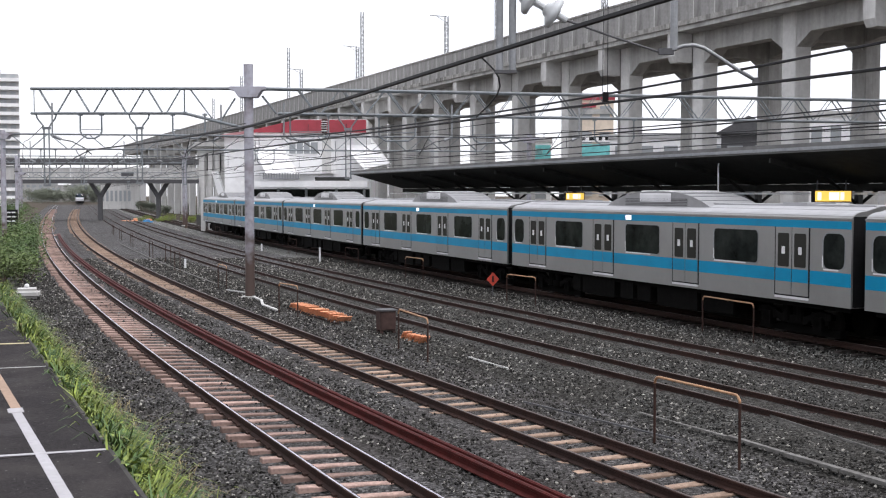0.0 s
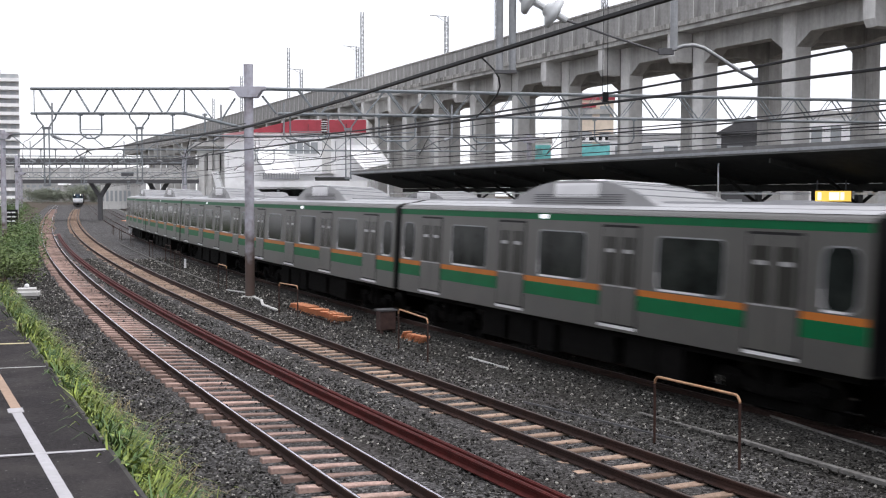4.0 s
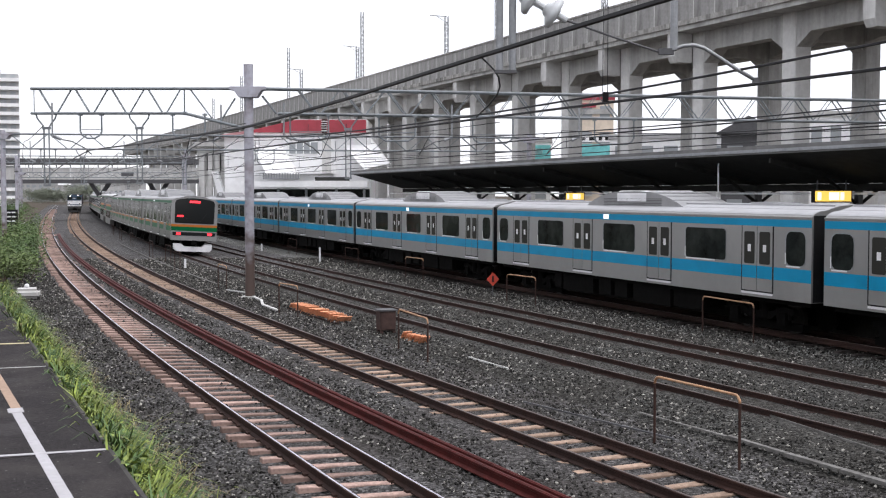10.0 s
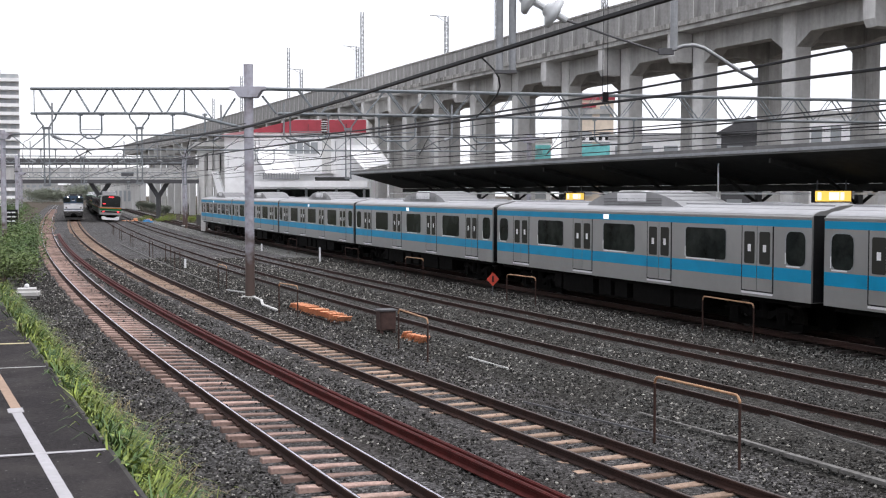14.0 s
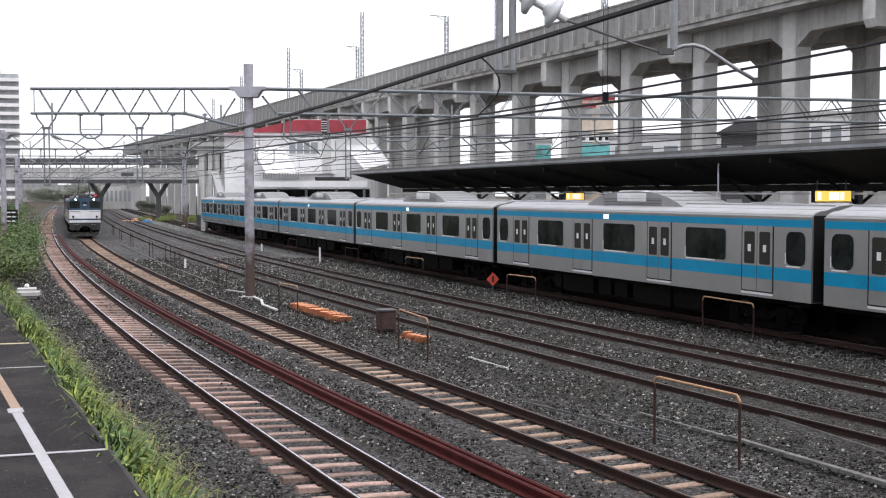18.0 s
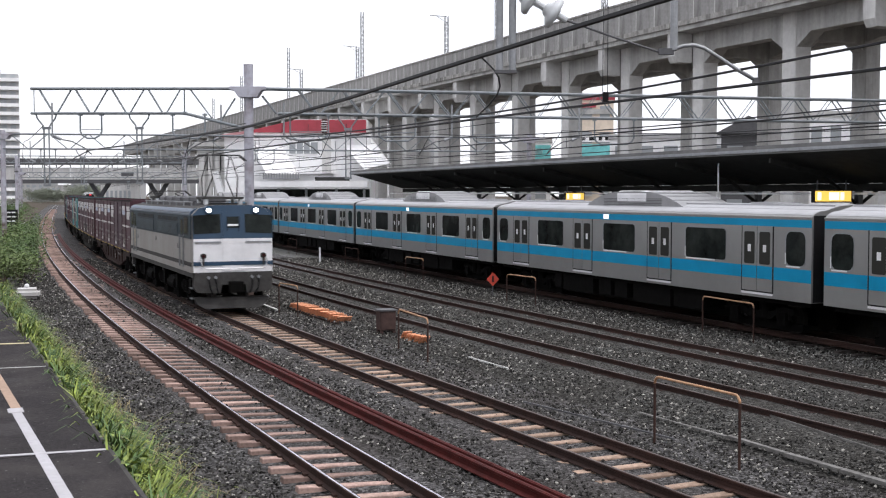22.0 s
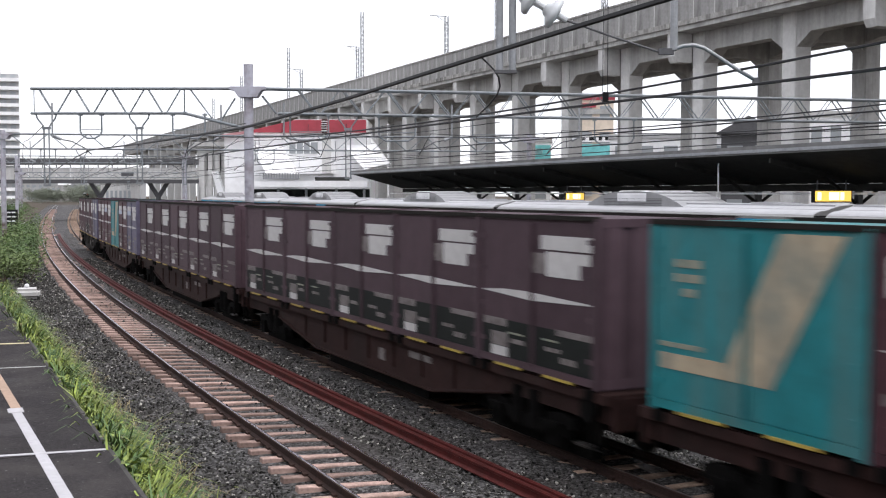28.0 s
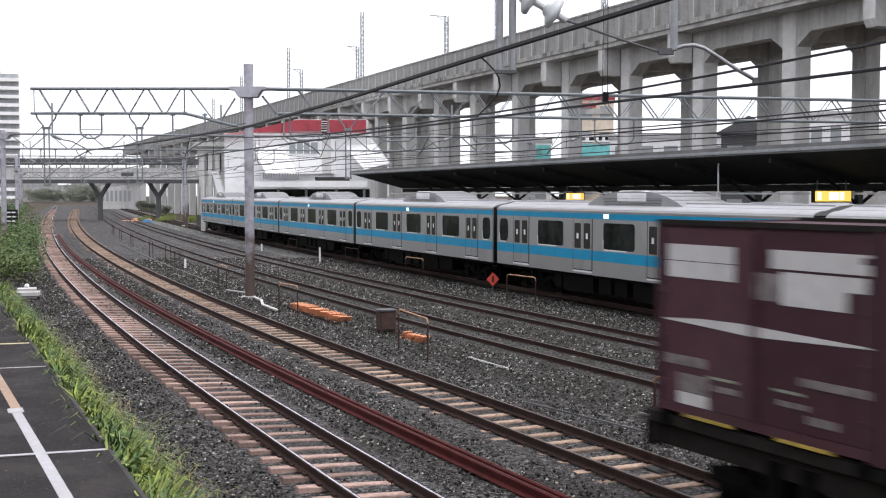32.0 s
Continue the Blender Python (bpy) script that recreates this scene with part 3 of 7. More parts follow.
def viaduct():
    """Its own y runs along it, x away from the tracks; y is 0 where the world's y is 0."""
    t = thing("railway_viaduct", "tall weathered concrete railway viaduct on square columns", "viaduct", kind="structure", place=pose(VX, 0, 0, 0, 0, VROT))
    c = 1 / math.hypot(1, VM)
    def along(y):
        return y / c
    y0, y1 = along(20), along(312)
    bm = bmesh.new()
    extrude(bm, [(-0.2, 14.2), (8.8, 14.2), (8.8, 14.75), (-0.2, 14.75)], y0, y1)
    part("deck", bm, "concrete", t)
    col0, pitch = along(64.8) + 0.3, 8.72
    cols = [col0 + pitch * i for i in range(-5, 28)]
    # parapet in panels
    y, i = y0, 0
    pan = done(cube(-0.2, 0.0, 0.015, 2.165, 14.75, 16.86), "parapet_panel")
    pan.materials.append(M["parapet"])
    far = bmesh.new()
    while y < y1:
        if i < 100:
            part("parapet_panel", pan, "concrete", t, place=pose(0, y, 0))
        else:
            box(far, -0.2, 0.0, y + 0.015, y + 2.165, 14.75, 16.86)
        y += 2.18
        i += 1
    part("far_parapet", far, "parapet", t)
    joints = bmesh.new()
    for i in range(100):
        box(joints, -0.212, -0.19, y0 + 2.18 * i - 0.03, y0 + 2.18 * i + 0.045, 14.83, 16.84)
    part("joint_strips", joints, "concrete_pale", t, "pale mortar strips between the parapet panels")["kind"] = "stuff"
    part("coping", cube(-0.28, 0.06, y0, y1, 16.86, 16.98), "ledge", t)
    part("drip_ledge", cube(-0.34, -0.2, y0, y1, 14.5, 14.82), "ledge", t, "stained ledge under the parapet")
    part("far_parapet_wall", cube(8.6, 8.8, y0, y1, 14.75, 16.9), "concrete", t)
    # columns in two rows, with haunched beams along them and across
    for row, x in enumerate((1.2, 6.27)):
        bm = cube(x, x + 1.15, 0, 1.15, -0.4, 14.2)
        bmesh.ops.bevel(bm, geom=[e for e in bm.edges if abs(e.verts[0].co.z - e.verts[1].co.z) > 1], offset=0.06, segments=1, affect="EDGES")
        me = done(bm, "column")
        me.materials.append(M["concrete_pale" if row == 0 else "concrete"])
        g = bmesh.new()
        low, drop = (13.0, 12.25) if row == 0 else (12.95, 12.75)
        extrude(g, [(1.15, drop), (2.3, low), (pitch - 1.15, low), (pitch, drop), (pitch, 14.2), (1.15, 14.2)], x + 0.1, x + 1.05, axis="x")
        gm = done(g, "beam")
        gm.materials.append(M["concrete"])
        for y in cols:
            part("column", me, "concrete", t, place=pose(0, y, 0))
            part("beam", gm, "concrete", t, place=pose(0, y, 0))
    rest = bmesh.new()
    for i in range(27, 28):
        y = col0 + pitch * i
        box(rest, 1.2, 2.35, y, y + 1.15, -0.4, 14.2)
        box(rest, 1.3, 2.25, y, y + pitch, 12.3, 14.2)
    part("far_columns", rest, "concrete_pale", t)["kind"] = "stuff"
    g = bmesh.new()
    extrude(g, [(2.35, 12.2), (3.0, 12.7), (5.6, 12.7), (6.27, 12.2), (6.27, 14.2), (2.35, 14.2)], 0.1, 1.05)
    gm = done(g, "cross_beam")
    gm.materials.append(M["concrete"])
    cb = bmesh.new()
    extrude(cb, [(1.2, 14.2), (-0.1, 14.2), (-0.1, 12.75), (0.12, 12.35), (1.2, 12.35)], 1.2, 2.05)
    cm = done(cb, "bracket")
    cm.materials.append(M["concrete_pale"])
    for y in cols:
        part("cross_beam", gm, "concrete", t, place=pose(0, y, 0))
        if abs(y - col0) > 1:
            part("bracket", cm, "concrete_pale", t, place=pose(0, y, 0))
    return t


def lattice_mast(base, height, width=0.3):
    t = thing("lattice_mast", "slender grey lattice mast standing on the viaduct", "mast", "masts on the viaduct", place=pose(*base, 0, 0, VROT))
    h = width / 2
    for a in (-h, h):
        for b in (-h, h):
            part("upright", cube(a - 0.026, a + 0.026, b - 0.026, b + 0.026, 0, height), "steel", t)
    bm = bmesh.new()
    z, k = 0.0, 1
    while z < height - 0.5:
        for b in (-h, h):
            tube(bm, (-h * k, b, z), (h * k, b, z + 0.5), 0.025, 4)
            tube(bm, (b, -h * k, z), (b, h * k, z + 0.5), 0.025, 4)
        z += 0.5
        k = -k
    part("lacing", bm, "steel", t)
    return t


# ---- island platform with a butterfly roof ----
def canopy():
    t = thing("platform_canopy", "long dark butterfly roof over the island platform", "canopy", kind="structure")
    ys = steps(8, 80, 4, 0.05)
    def run(prof, name, material, label="", y0=None, y1=None):
        pts = []
        for y in ys:
            if (y0 is None or y >= y0) and (y1 is None or y <= y1):
                s = line_slope(5, y)
                n = 1 / math.hypot(1, s)
                pts.append((beside(5, y, 0, 0), (n, -s * n, 0)))
        return part(name, sweep(bmesh.new(), prof, pts), material, t, label)
    run([(2.3, 5.52), (6.2, 4.55), (10.2, 5.52), (10.2, 5.42), (6.2, 4.42), (2.3, 5.42)], "roof", "canopy_roof")
    run([(2.26, 5.58), (2.3, 5.58), (2.3, 5.30), (2.26, 5.30)], "fascia", "canopy_roof", "dull metal fascia")
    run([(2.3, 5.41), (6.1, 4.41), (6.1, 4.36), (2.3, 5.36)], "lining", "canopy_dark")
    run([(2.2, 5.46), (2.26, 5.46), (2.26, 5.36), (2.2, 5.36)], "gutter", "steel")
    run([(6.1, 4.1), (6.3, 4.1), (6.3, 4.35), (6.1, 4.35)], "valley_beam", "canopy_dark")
    run([(5.2, 3.98), (5.3, 3.98), (5.3, 4.05), (5.2, 4.05)], "light_rail", "wall_white", "thin pale duct under the roof")
    rnd = random.Random(3)
    for y in range(12, 76, 5):
        s = heading(5, y)
        p = beside(5, y, 6.2, 0)
        m = pose(p.x, p.y, 0, 0, 0, s)
        part("column", cube(-0.1, 0.1, -0.1, 0.1, 0.9, 4.1), "dark_steel", t, place=m)
        bm = bmesh.new()
        for a in (-1, 1):
            tube(bm, (0, 0, 3.6), (a * 1.5, 0, 4.6), 0.06, 6)
            box(bm, min(0, a * 3.8), max(0, a * 3.8), -0.05, 0.05, 4.28, 4.36, pose(0, 0, 0) @ pose(0, 0, 4.3, 0, -a * 11, 0) @ pose(0, 0, -4.3))
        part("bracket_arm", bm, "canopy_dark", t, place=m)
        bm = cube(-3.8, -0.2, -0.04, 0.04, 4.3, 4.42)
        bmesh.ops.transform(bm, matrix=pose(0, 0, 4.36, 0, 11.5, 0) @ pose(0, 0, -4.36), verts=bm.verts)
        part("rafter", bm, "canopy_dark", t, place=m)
    pl = thing("island_platform", "concrete island platform beside the blue train", "platform", kind="structure")
    pts = []
    for y in steps(-10, 150, 4, 0.05):
        s = line_slope(5, y)
        n = 1 / math.hypot(1, s)
        pts.append((beside(5, y, 0, 0.12), (n, -s * n, 0)))
    part("deck", sweep(bmesh.new(), [(1.6, -0.5), (10.4, -0.5), (10.4, 1.08), (1.6, 1.08)], pts), "kerb", pl)
    return t


# ---- overhead line gantries ----
def truss(t, p, q, z0, z1, panel, depth=0.12, first=0.0, lower=(0.0, 1.0)):
    """Chords and zigzag bars, each a part of the gantry; first: the way to the first upper node; lower: the stretch that has a lower chord."""
    p, q = Vector((*p, 0)), Vector((*q, 0))
    length = (q - p).length
    side = (q - p).normalized().cross(Vector((0, 0, 1))) * depth / 2
    at = lambda d, z, e: tuple(p.lerp(q, d / length) + side * e + Vector((0, 0, z)))
    for e in (-1, 1):
        part("chord", tube(bmesh.new(), at(0, z1, e), at(length, z1, e), 0.055, 8), "gantry_steel", t)
        part("chord", tube(bmesh.new(), at(length * lower[0], z0, e), at(length * lower[1], z0, e), 0.052, 8), "gantry_steel", t)
        d = first
        while d < length * lower[1] - panel * 0.4:
            if d + panel / 2 > length * lower[0] and d >= 0:
                part("brace", tube(bmesh.new(), at(d + 0.07, z1, e), at(min(length, d + panel / 2 - 0.07), z0, e), 0.03, 6), "gantry_steel", t)
            if length * lower[0] < d + panel / 2 < length - 0.1 and d + panel < length:
                part("brace", tube(bmesh.new(), at(d + panel / 2 + 0.07, z0, e), at(d + panel - 0.07, z1, e), 0.019, 6), "gantry_steel", t)
            d += panel
    for d in (0.12, length - 0.12):
        if length * lower[0] <= d <= length * lower[1]:
            part("end_bar", tube(bmesh.new(), at(d, z0, 0), at(d, z1, 0), 0.02, 6), "gantry_steel", t)


def gantry(name_label, spans, z0, z1, poles, pole_top, pole_r, hangers, loops=(), knees=()):
    t = thing("catenary_gantry", name_label, "gantry", "overhead line gantries")
    for p, q, panel, depth, first, lower in spans:
        truss(t, p, q, z0, z1, panel, depth, first, lower)
    for x, y in poles:
        part("pole", tube(bmesh.new(), (x, y, -0.4), (x, y, pole_top), pole_r, 24), "pole", t, "round grey steel pole, rusty towards its foot", smooth=False)
        part("base_plate", cube(x - 0.32, x + 0.32, y - 0.32, y + 0.32, -0.4, -0.14), "concrete", t)
        bm = bmesh.new()
        extrude(bm, [(x - 0.72, z1 + 0.06), (x + 0.72, z1 + 0.06), (x + 0.72, z1 - 0.05), (x + 0.55, z1 - 0.08), (x + 0.36, z1 - 0.36), (x - 0.36, z1 - 0.36), (x - 0.55, z1 - 0.08), (x - 0.72, z1 - 0.05)], y - 0.3, y + 0.3)
        part("pole_cap_bracket", bm, "pole", t)
    for a, b, r in knees:
        part("knee_brace", tube(bmesh.new(), a, b, r, 8), "gantry_steel", t)
        for c in (a, b) if r > 0.05 else ():
            part("sleeve", cube(c[0] - 0.07, c[0] + 0.07, c[1] - 0.09, c[1] + 0.09, c[2] - 0.07, c[2] + 0.07), "gantry_steel", t)
    for x, y, drop in hangers:
        bm = bmesh.new()
        for a in (-1, 1):
            pipe(bm, [(x + a * 0.42, y, z0), (x + a * 0.36, y, z0 - 0.2), (x + a * 0.16, y, z0 - 0.46), (x + a * 0.1, y, z0 - 0.62), (x + a * 0.1, y, z0 - drop)], 0.032, 8)
        box(bm, x - 0.16, x + 0.16, y - 0.07, y + 0.07, z0 - 0.64, z0 - 0.54)
        box(bm, x - 0.14, x + 0.14, y - 0.06, y + 0.06, z0 - drop - 0.04, z0 - drop + 0.04)
        part("dropper_arm", bm, "gantry_steel", t, "twin-tube hanging support")
    for x, y, w, d in loops:
        bm = bmesh.new()
        pipe(bm, [(x - w, y, z0), (x - w, y, z0 - d + 0.26), (x - w + 0.08, y, z0 - d + 0.12), (x - w + 0.28, y, z0 - d), (x + w - 0.28, y, z0 - d), (x + w - 0.08, y, z0 - d + 0.12), (x + w, y, z0 - d + 0.26), (x + w, y, z0)], 0.037, 8)
        tube(bm, (x - w, y, z0 - d + 0.35), (x + w, y, z0 - d + 0.35), 0.016, 5)
        for a in (-w, w):
            box(bm, x + a - 0.08, x + a + 0.08, y - 0.08, y + 0.08, z0 - 0.09, z0 - 0.02)
        part("hanging_frame", bm, "gantry_steel", t, "bent-tube frame hanging below the truss")
    return t


def wire(pts, r, label, name="overhead_wire", category="overhead wire"):
    ob = part(name, pipe(bmesh.new(), pts, r, 5), "wire")
    return tagged(ob, label, category, "overhead wires")


ground()
strip("ballast_bed", 1, -3.1, 2, 2.4, steps(-14, 60, 0.8, 0.03), -0.2, "earth_ballast", "dark brownish crushed stone ballast under the tracks", cols=24, rough=0.035, drop=(0.2, 0.0))
strip("ballast_bed", 1, -3.1, 2, 2.4, steps(60, 420, 0.8, 0.03), -0.2, "far_ballast", "grey crushed stone ballast further along the tracks, distant brightness in its tone", cols=24, rough=0.035, drop=(0.2, 0.0))
strip("ballast_bed", 2, 2.4, 4, 2.2, steps(-14, 60, 0.8, 0.03), -0.125, "ballast", "grey crushed stone ballast between the middle tracks", cols=22, drop=(0.08, 0.0))
strip("ballast_bed", 2, 2.4, 4, 2.2, steps(60, 420, 0.8, 0.03), -0.125, "far_ballast", "grey crushed stone ballast between the tracks further along, distant brightness in its tone", cols=22, drop=(0.08, 0.0))
strip("ballast_shoulder", 2, -1.55, 2, -0.62, steps(4, 120, 0.5, 0.02), -0.158, "earth_ballast", "crushed stone heaped over the sleeper ends", cols=10, rough=0.04, drop=(0.05, 0.02))
strip("ballast_bed", 4, 2.0, 5, 2.4, steps(-14, 420, 1.2, 0.03), -0.15, "platform_ballast", "grey ballast beside the platform track, lightened to offset shade", cols=12, drop=(0.12, 0.0))
track(1, True, "sleeper", 0.65, cant=0.058)
track(2, False, "sleeper_pale", 0.65)
track(3, False, "sleeper_dark", 0.65, sleepers_to=60)
track(4, False, "sleeper_dark", 0.65, sleepers_to=60)
track(5, False, "sleeper_dark", 0.65, sleepers_to=20)
for a in (-0.075, 0.075):
    for y0, y1 in ((-8, 16), (16, 40), (40, 64), (64, 88), (88, 118)):
        r = thing("spare_rail", "red-oxide painted spare rail lying in the ballast", "rail", "spare rails")
        rail_line(2, -2.1 + a, 0.0, y0 + 0.01, y1 - 0.01, [(u * 1.15, w * 1.1) for u, w in RAIL_PROFILE], "web_and_foot", "red_rail", r)
        rail_line(2, -2.1 + a, 0.004, y0 + 0.01, y1 - 0.01, HEAD_PROFILE, "head", "red_rail", r)
        for e in (y0 + 0.3, y1 - 0.3):
            p = beside(2, e, -2.1 + a, -0.08)
            part("fishplate", cube(-0.03, 0.03, -0.22, 0.22, -0.04, 0.04), "red_rail", r, place=pose(p.x, p.y, p.z, 0, 0, heading(2, e)))
platform()
viaduct()
canopy()
for b, z, arm in ((-0.1360, 24.2, 0), (-0.1253, 20.6, 1), (-0.0775, 20.9, 1), (-0.0735, 24.6, 0), (-0.002, 20.7, 1), (0.041, 22.5, 0), (0.132, 23.0, 0), (-0.176, 23.0, 0), (-0.2, 21.0, 0)):
    y = VX / (b + VM)
    p = Vector((VX - VM * y, y, 14.7)) + Vector((1, VM, 0)).normalized() * 0.6
    mast = lattice_mast(p, z - 14.7)
    if arm:
        bm = tube(bmesh.new(), (0, 0, z - 14.75), (-1.7, 0, z - 14.7), 0.04, 6)
        tube(bm, (0, 0, z - 15.3), (-1.0, 0, z - 14.75), 0.025, 6)
        part("bracket_arm", bm, "steel", mast)
gantry("grey steel lattice gantry over the tracks on a round pole", [((-16.6, 46.95), (-7.83, 46.92), 1.466, 0.1, 0.25, (0.0, 0.71)), ((-7.83, 46.92), (24.0, 53.9), 1.85, 0.38, 1.9, (0.036, 1.0))], 7.24, 8.23, [(-7.83, 46.92), (24.0, 53.9)], 9.2, 0.19,
       [(-16.0, 46.95, 2.9), (-12.25, 46.94, 2.8), (-3.9, 47.8, 2.6)], [(-14.2, 46.95, 0.43, 1.0), (-10.25, 46.94, 0.65, 1.0), (-5.45, 47.44, 0.78, 1.05), (-1.9, 48.2, 0.75, 1.05), (2.1, 49.1, 0.85, 1.1), (7.4, 50.3, 0.85, 1.1)],
       [((-10.4, 46.95, 7.24), (-7.83, 46.92, 6.6), 0.06), ((-8.37, 46.93, 7.85), (-8.95, 46.94, 6.95), 0.035), ((-7.3, 47.04, 7.95), (-6.75, 47.16, 7.24), 0.045), ((-10.42, 46.95, 8.23), (-10.42, 46.95, 7.24), 0.03), ((-10.2, 46.95, 8.23), (-9.3, 46.94, 7.02), 0.03)])
gantry("grey steel lattice gantry further along the line", [((-29.9, 79.0), (6.3, 85.0), 2.6, 0.25, 0.4, (0.0, 1.0))], 7.05, 8.05, [(-29.9, 79.0), (6.3, 85.0)], 8.3, 0.17, [(-24.8, 79.9, 2.4), (-18.0, 81.0, 2.4)], [(-27.0, 79.5, 0.5, 1.0), (-21.5, 80.4, 0.6, 1.0), (-12.5, 81.9, 0.6, 1.0)])
gantry("slim grey gantry beyond the others", [((-62.0, 136.0), (-30.6, 138.2), 2.4, 0.2, 0.3, (0.0, 1.0))], 7.6, 8.4, [(-62.0, 136.0), (-30.6, 138.2)], 9.2, 0.15, [])
gantry("pale narrow gantry far along the curve", [((-61.0, 168.0), (-34.0, 171.0), 2.2, 0.2, 0.3, (0.0, 1.0))], 6.3, 7.0, [(-61.0, 168.0), (-34.0, 171.0)], 7.6, 0.14, [(-52.0, 169.0, 1.6), (-46.0, 169.7, 1.6)])
for k in (1, 2, 3, 4, 5):
    fat = 0.028 if k == 1 else 0.022 if k == 2 else 0.018
    wire([beside(k, y, 0.0, RAIL_Z[k] + (float(np.interp(y, (4, 9.9, 14, 17.3, 22.5, 33, 48, 80), (5.84, 5.68, 5.53, 5.40, 5.29, 5.45, 5.8, 5.5))) if k == 1 else 5.43)) for y in steps(4, 330, 1, 0.05)], fat, "thin dark contact wire above a track")
    sag = [(y, 5.5 + 0.95 * (((y - 24.2) % 45.4 - 22.7 if y > 46.9 else y - 24.2) / 22.7) ** 2) for y in steps(4, 330, 1.2, 0.02)]
    if k > 1:
        wire([beside(k, y, 0.02, RAIL_Z[k] + z) for y, z in sag], 0.018 if k == 2 else 0.014, "thin dark messenger wire above a track")
for k, a, z in ((1, -2.0, 7.1), (2, 1.7, 7.25), (3, 1.9, 7.2), (4, 2.0, 7.3)):
    wire([beside(k, y, a, z - 0.55 * (1 - (((y - 24.2) % 45.4 - 22.7) / 22.7) ** 2)) for y in steps(44, 300, 2, 0.02)], 0.016, "dark feeder wire slung between the gantries")


def steady_arm(k, y, z, side):
    """A porcelain insulator on the truss and a thin curved arm reaching to the wire."""
    t = thing("steady_arm", "thin curved steady arm with grey porcelain insulator", "steady arm", "steady arms")
    p = beside(k, y, 0, z)
    q = beside(k, y, side * 1.5, z + 0.75)
    t.matrix_basis = pose(q.x, q.y, q.z)
    d = p - q
    d.z = -0.75
    part("arm", pipe(bmesh.new(), [d * 0.22, d * 0.5 + Vector((0, 0, 0.14)), d * 0.8 + Vector((0, 0, 0.12)), d], 0.026), "dark_steel", t)
    part("insulator", tube(bmesh.new(), d * 0.02, d * 0.22, 0.06, 10), "steel", t)
    part("hanger", tube(bmesh.new(), (0, 0, -0.1), (0, 0, 1.3), 0.035, 8), "steel", t)


for k in (1, 2, 3, 4, 5):
    for y in (47.2, 81.0, 137.0):
        steady_arm(k, y, 5.6, -1 if k in (1, 3) else 1)
for k in (2, 3, 4):
    t = thing("wire_droppers", "thin droppers between messenger and contact wire", "wire droppers", "overhead wires")
    for y in (30, 36, 42, 52, 58, 64, 70, 76):
        top = 5.5 + 0.95 * (((y - 24.2) % 45.4 - 22.7 if y > 46.9 else y - 24.2) / 22.7) ** 2
        p = beside(k, y, 0.01, RAIL_Z[k])
        part("dropper", tube(bmesh.new(), (p.x, p.y, p.z + 5.43), (p.x, p.y, p.z + top), 0.01, 4), "wire", t)


# ---- railway vehicles ----
# Each vehicle's own y runs along the track, x across it, z is 0 at the rail top.
def bogie(parent, y, wheelbase=2.1, r=0.43, frame_z=0.62, material="under", out=1.0):
    b = part("bogie", cube(-0.9, 0.9, y - 0.3, y + 0.3, frame_z - 0.3, frame_z + 0.25), material, parent)
    g = bmesh.new()
    g.from_mesh(b.data)
    end = wheelbase / 2 + 0.45
    for a in (-1, 1):
        p, q = sorted((a * (out - 0.16), a * out))
        extrude(g, [(y - end, frame_z + 0.1), (y - wheelbase / 2, frame_z + 0.16), (y - 0.5, frame_z - 0.04), (y + 0.5, frame_z - 0.04), (y + wheelbase / 2, frame_z + 0.16), (y + end, frame_z + 0.1), (y + end, frame_z - 0.06), (y + wheelbase / 2 - 0.3, frame_z - 0.1), (y + 0.5, frame_z - 0.26), (y - 0.5, frame_z - 0.26), (y - wheelbase / 2 + 0.3, frame_z - 0.1), (y - end, frame_z - 0.06)], p, q, axis="x")
        for w in (-1, 1):
            yy = y + w * wheelbase / 2
            box(g, a * (out - 0.06) - 0.13, a * (out - 0.06) + 0.1, yy - 0.17, yy + 0.17, 0.26, frame_z)
            tube(g, (a * (out + 0.02), yy, r), (a * (out + 0.07), yy, r), 0.12, 10)
            for e in (-0.26, 0.26):
                tube(g, (a * (out - 0.06), yy + e, frame_z - 0.2), (a * (out - 0.06), yy + e, frame_z + 0.1), 0.07, 8)
        box(g, a * 0.7 - 0.1, a * 0.7 + 0.1, y - wheelbase / 2 - 0.6, y + wheelbase / 2 + 0.6, 0.1, 0.3)
        for e in (-0.27, 0.27):
            tube(g, (a * (out - 0.06), y + e, frame_z - 0.2), (a * (out - 0.06), y + e, 0.98), 0.15, 10)
    g.to_mesh(b.data)
    g.free()
    for w in (-1, 1):
        for a in (-1, 1):
            k = bmesh.new()
            tube(k, (a * 0.49, y + w * wheelbase / 2, r), (a * 0.61, y + w * wheelbase / 2, r), r, 20)
            tube(k, (a * 0.61, y + w * wheelbase / 2, r), (a * 0.64, y + w * wheelbase / 2, r), 0.16, 10)
            part("wheel", k, "wheel", b)
    return b


def shell(z0, z_side, z_top, half=1.475, tumble=0.0):
    """Outline of a carriage body: straight sides, rounded shoulders, a shallow roof."""
    out = [(-half, z0), (-half, z_side)]
    n = 6
    for i in range(1, n + 1):
        a = math.pi / 2 * i / n
        out.append((-half + 0.42 * (1 - math.cos(a)), z_side + (z_top - 0.16 - z_side) * math.sin(a)))
    out += [(-0.55, z_top - 0.03), (0, z_top)]
    return out + [(-x, z) for x, z in out[-2::-1]]


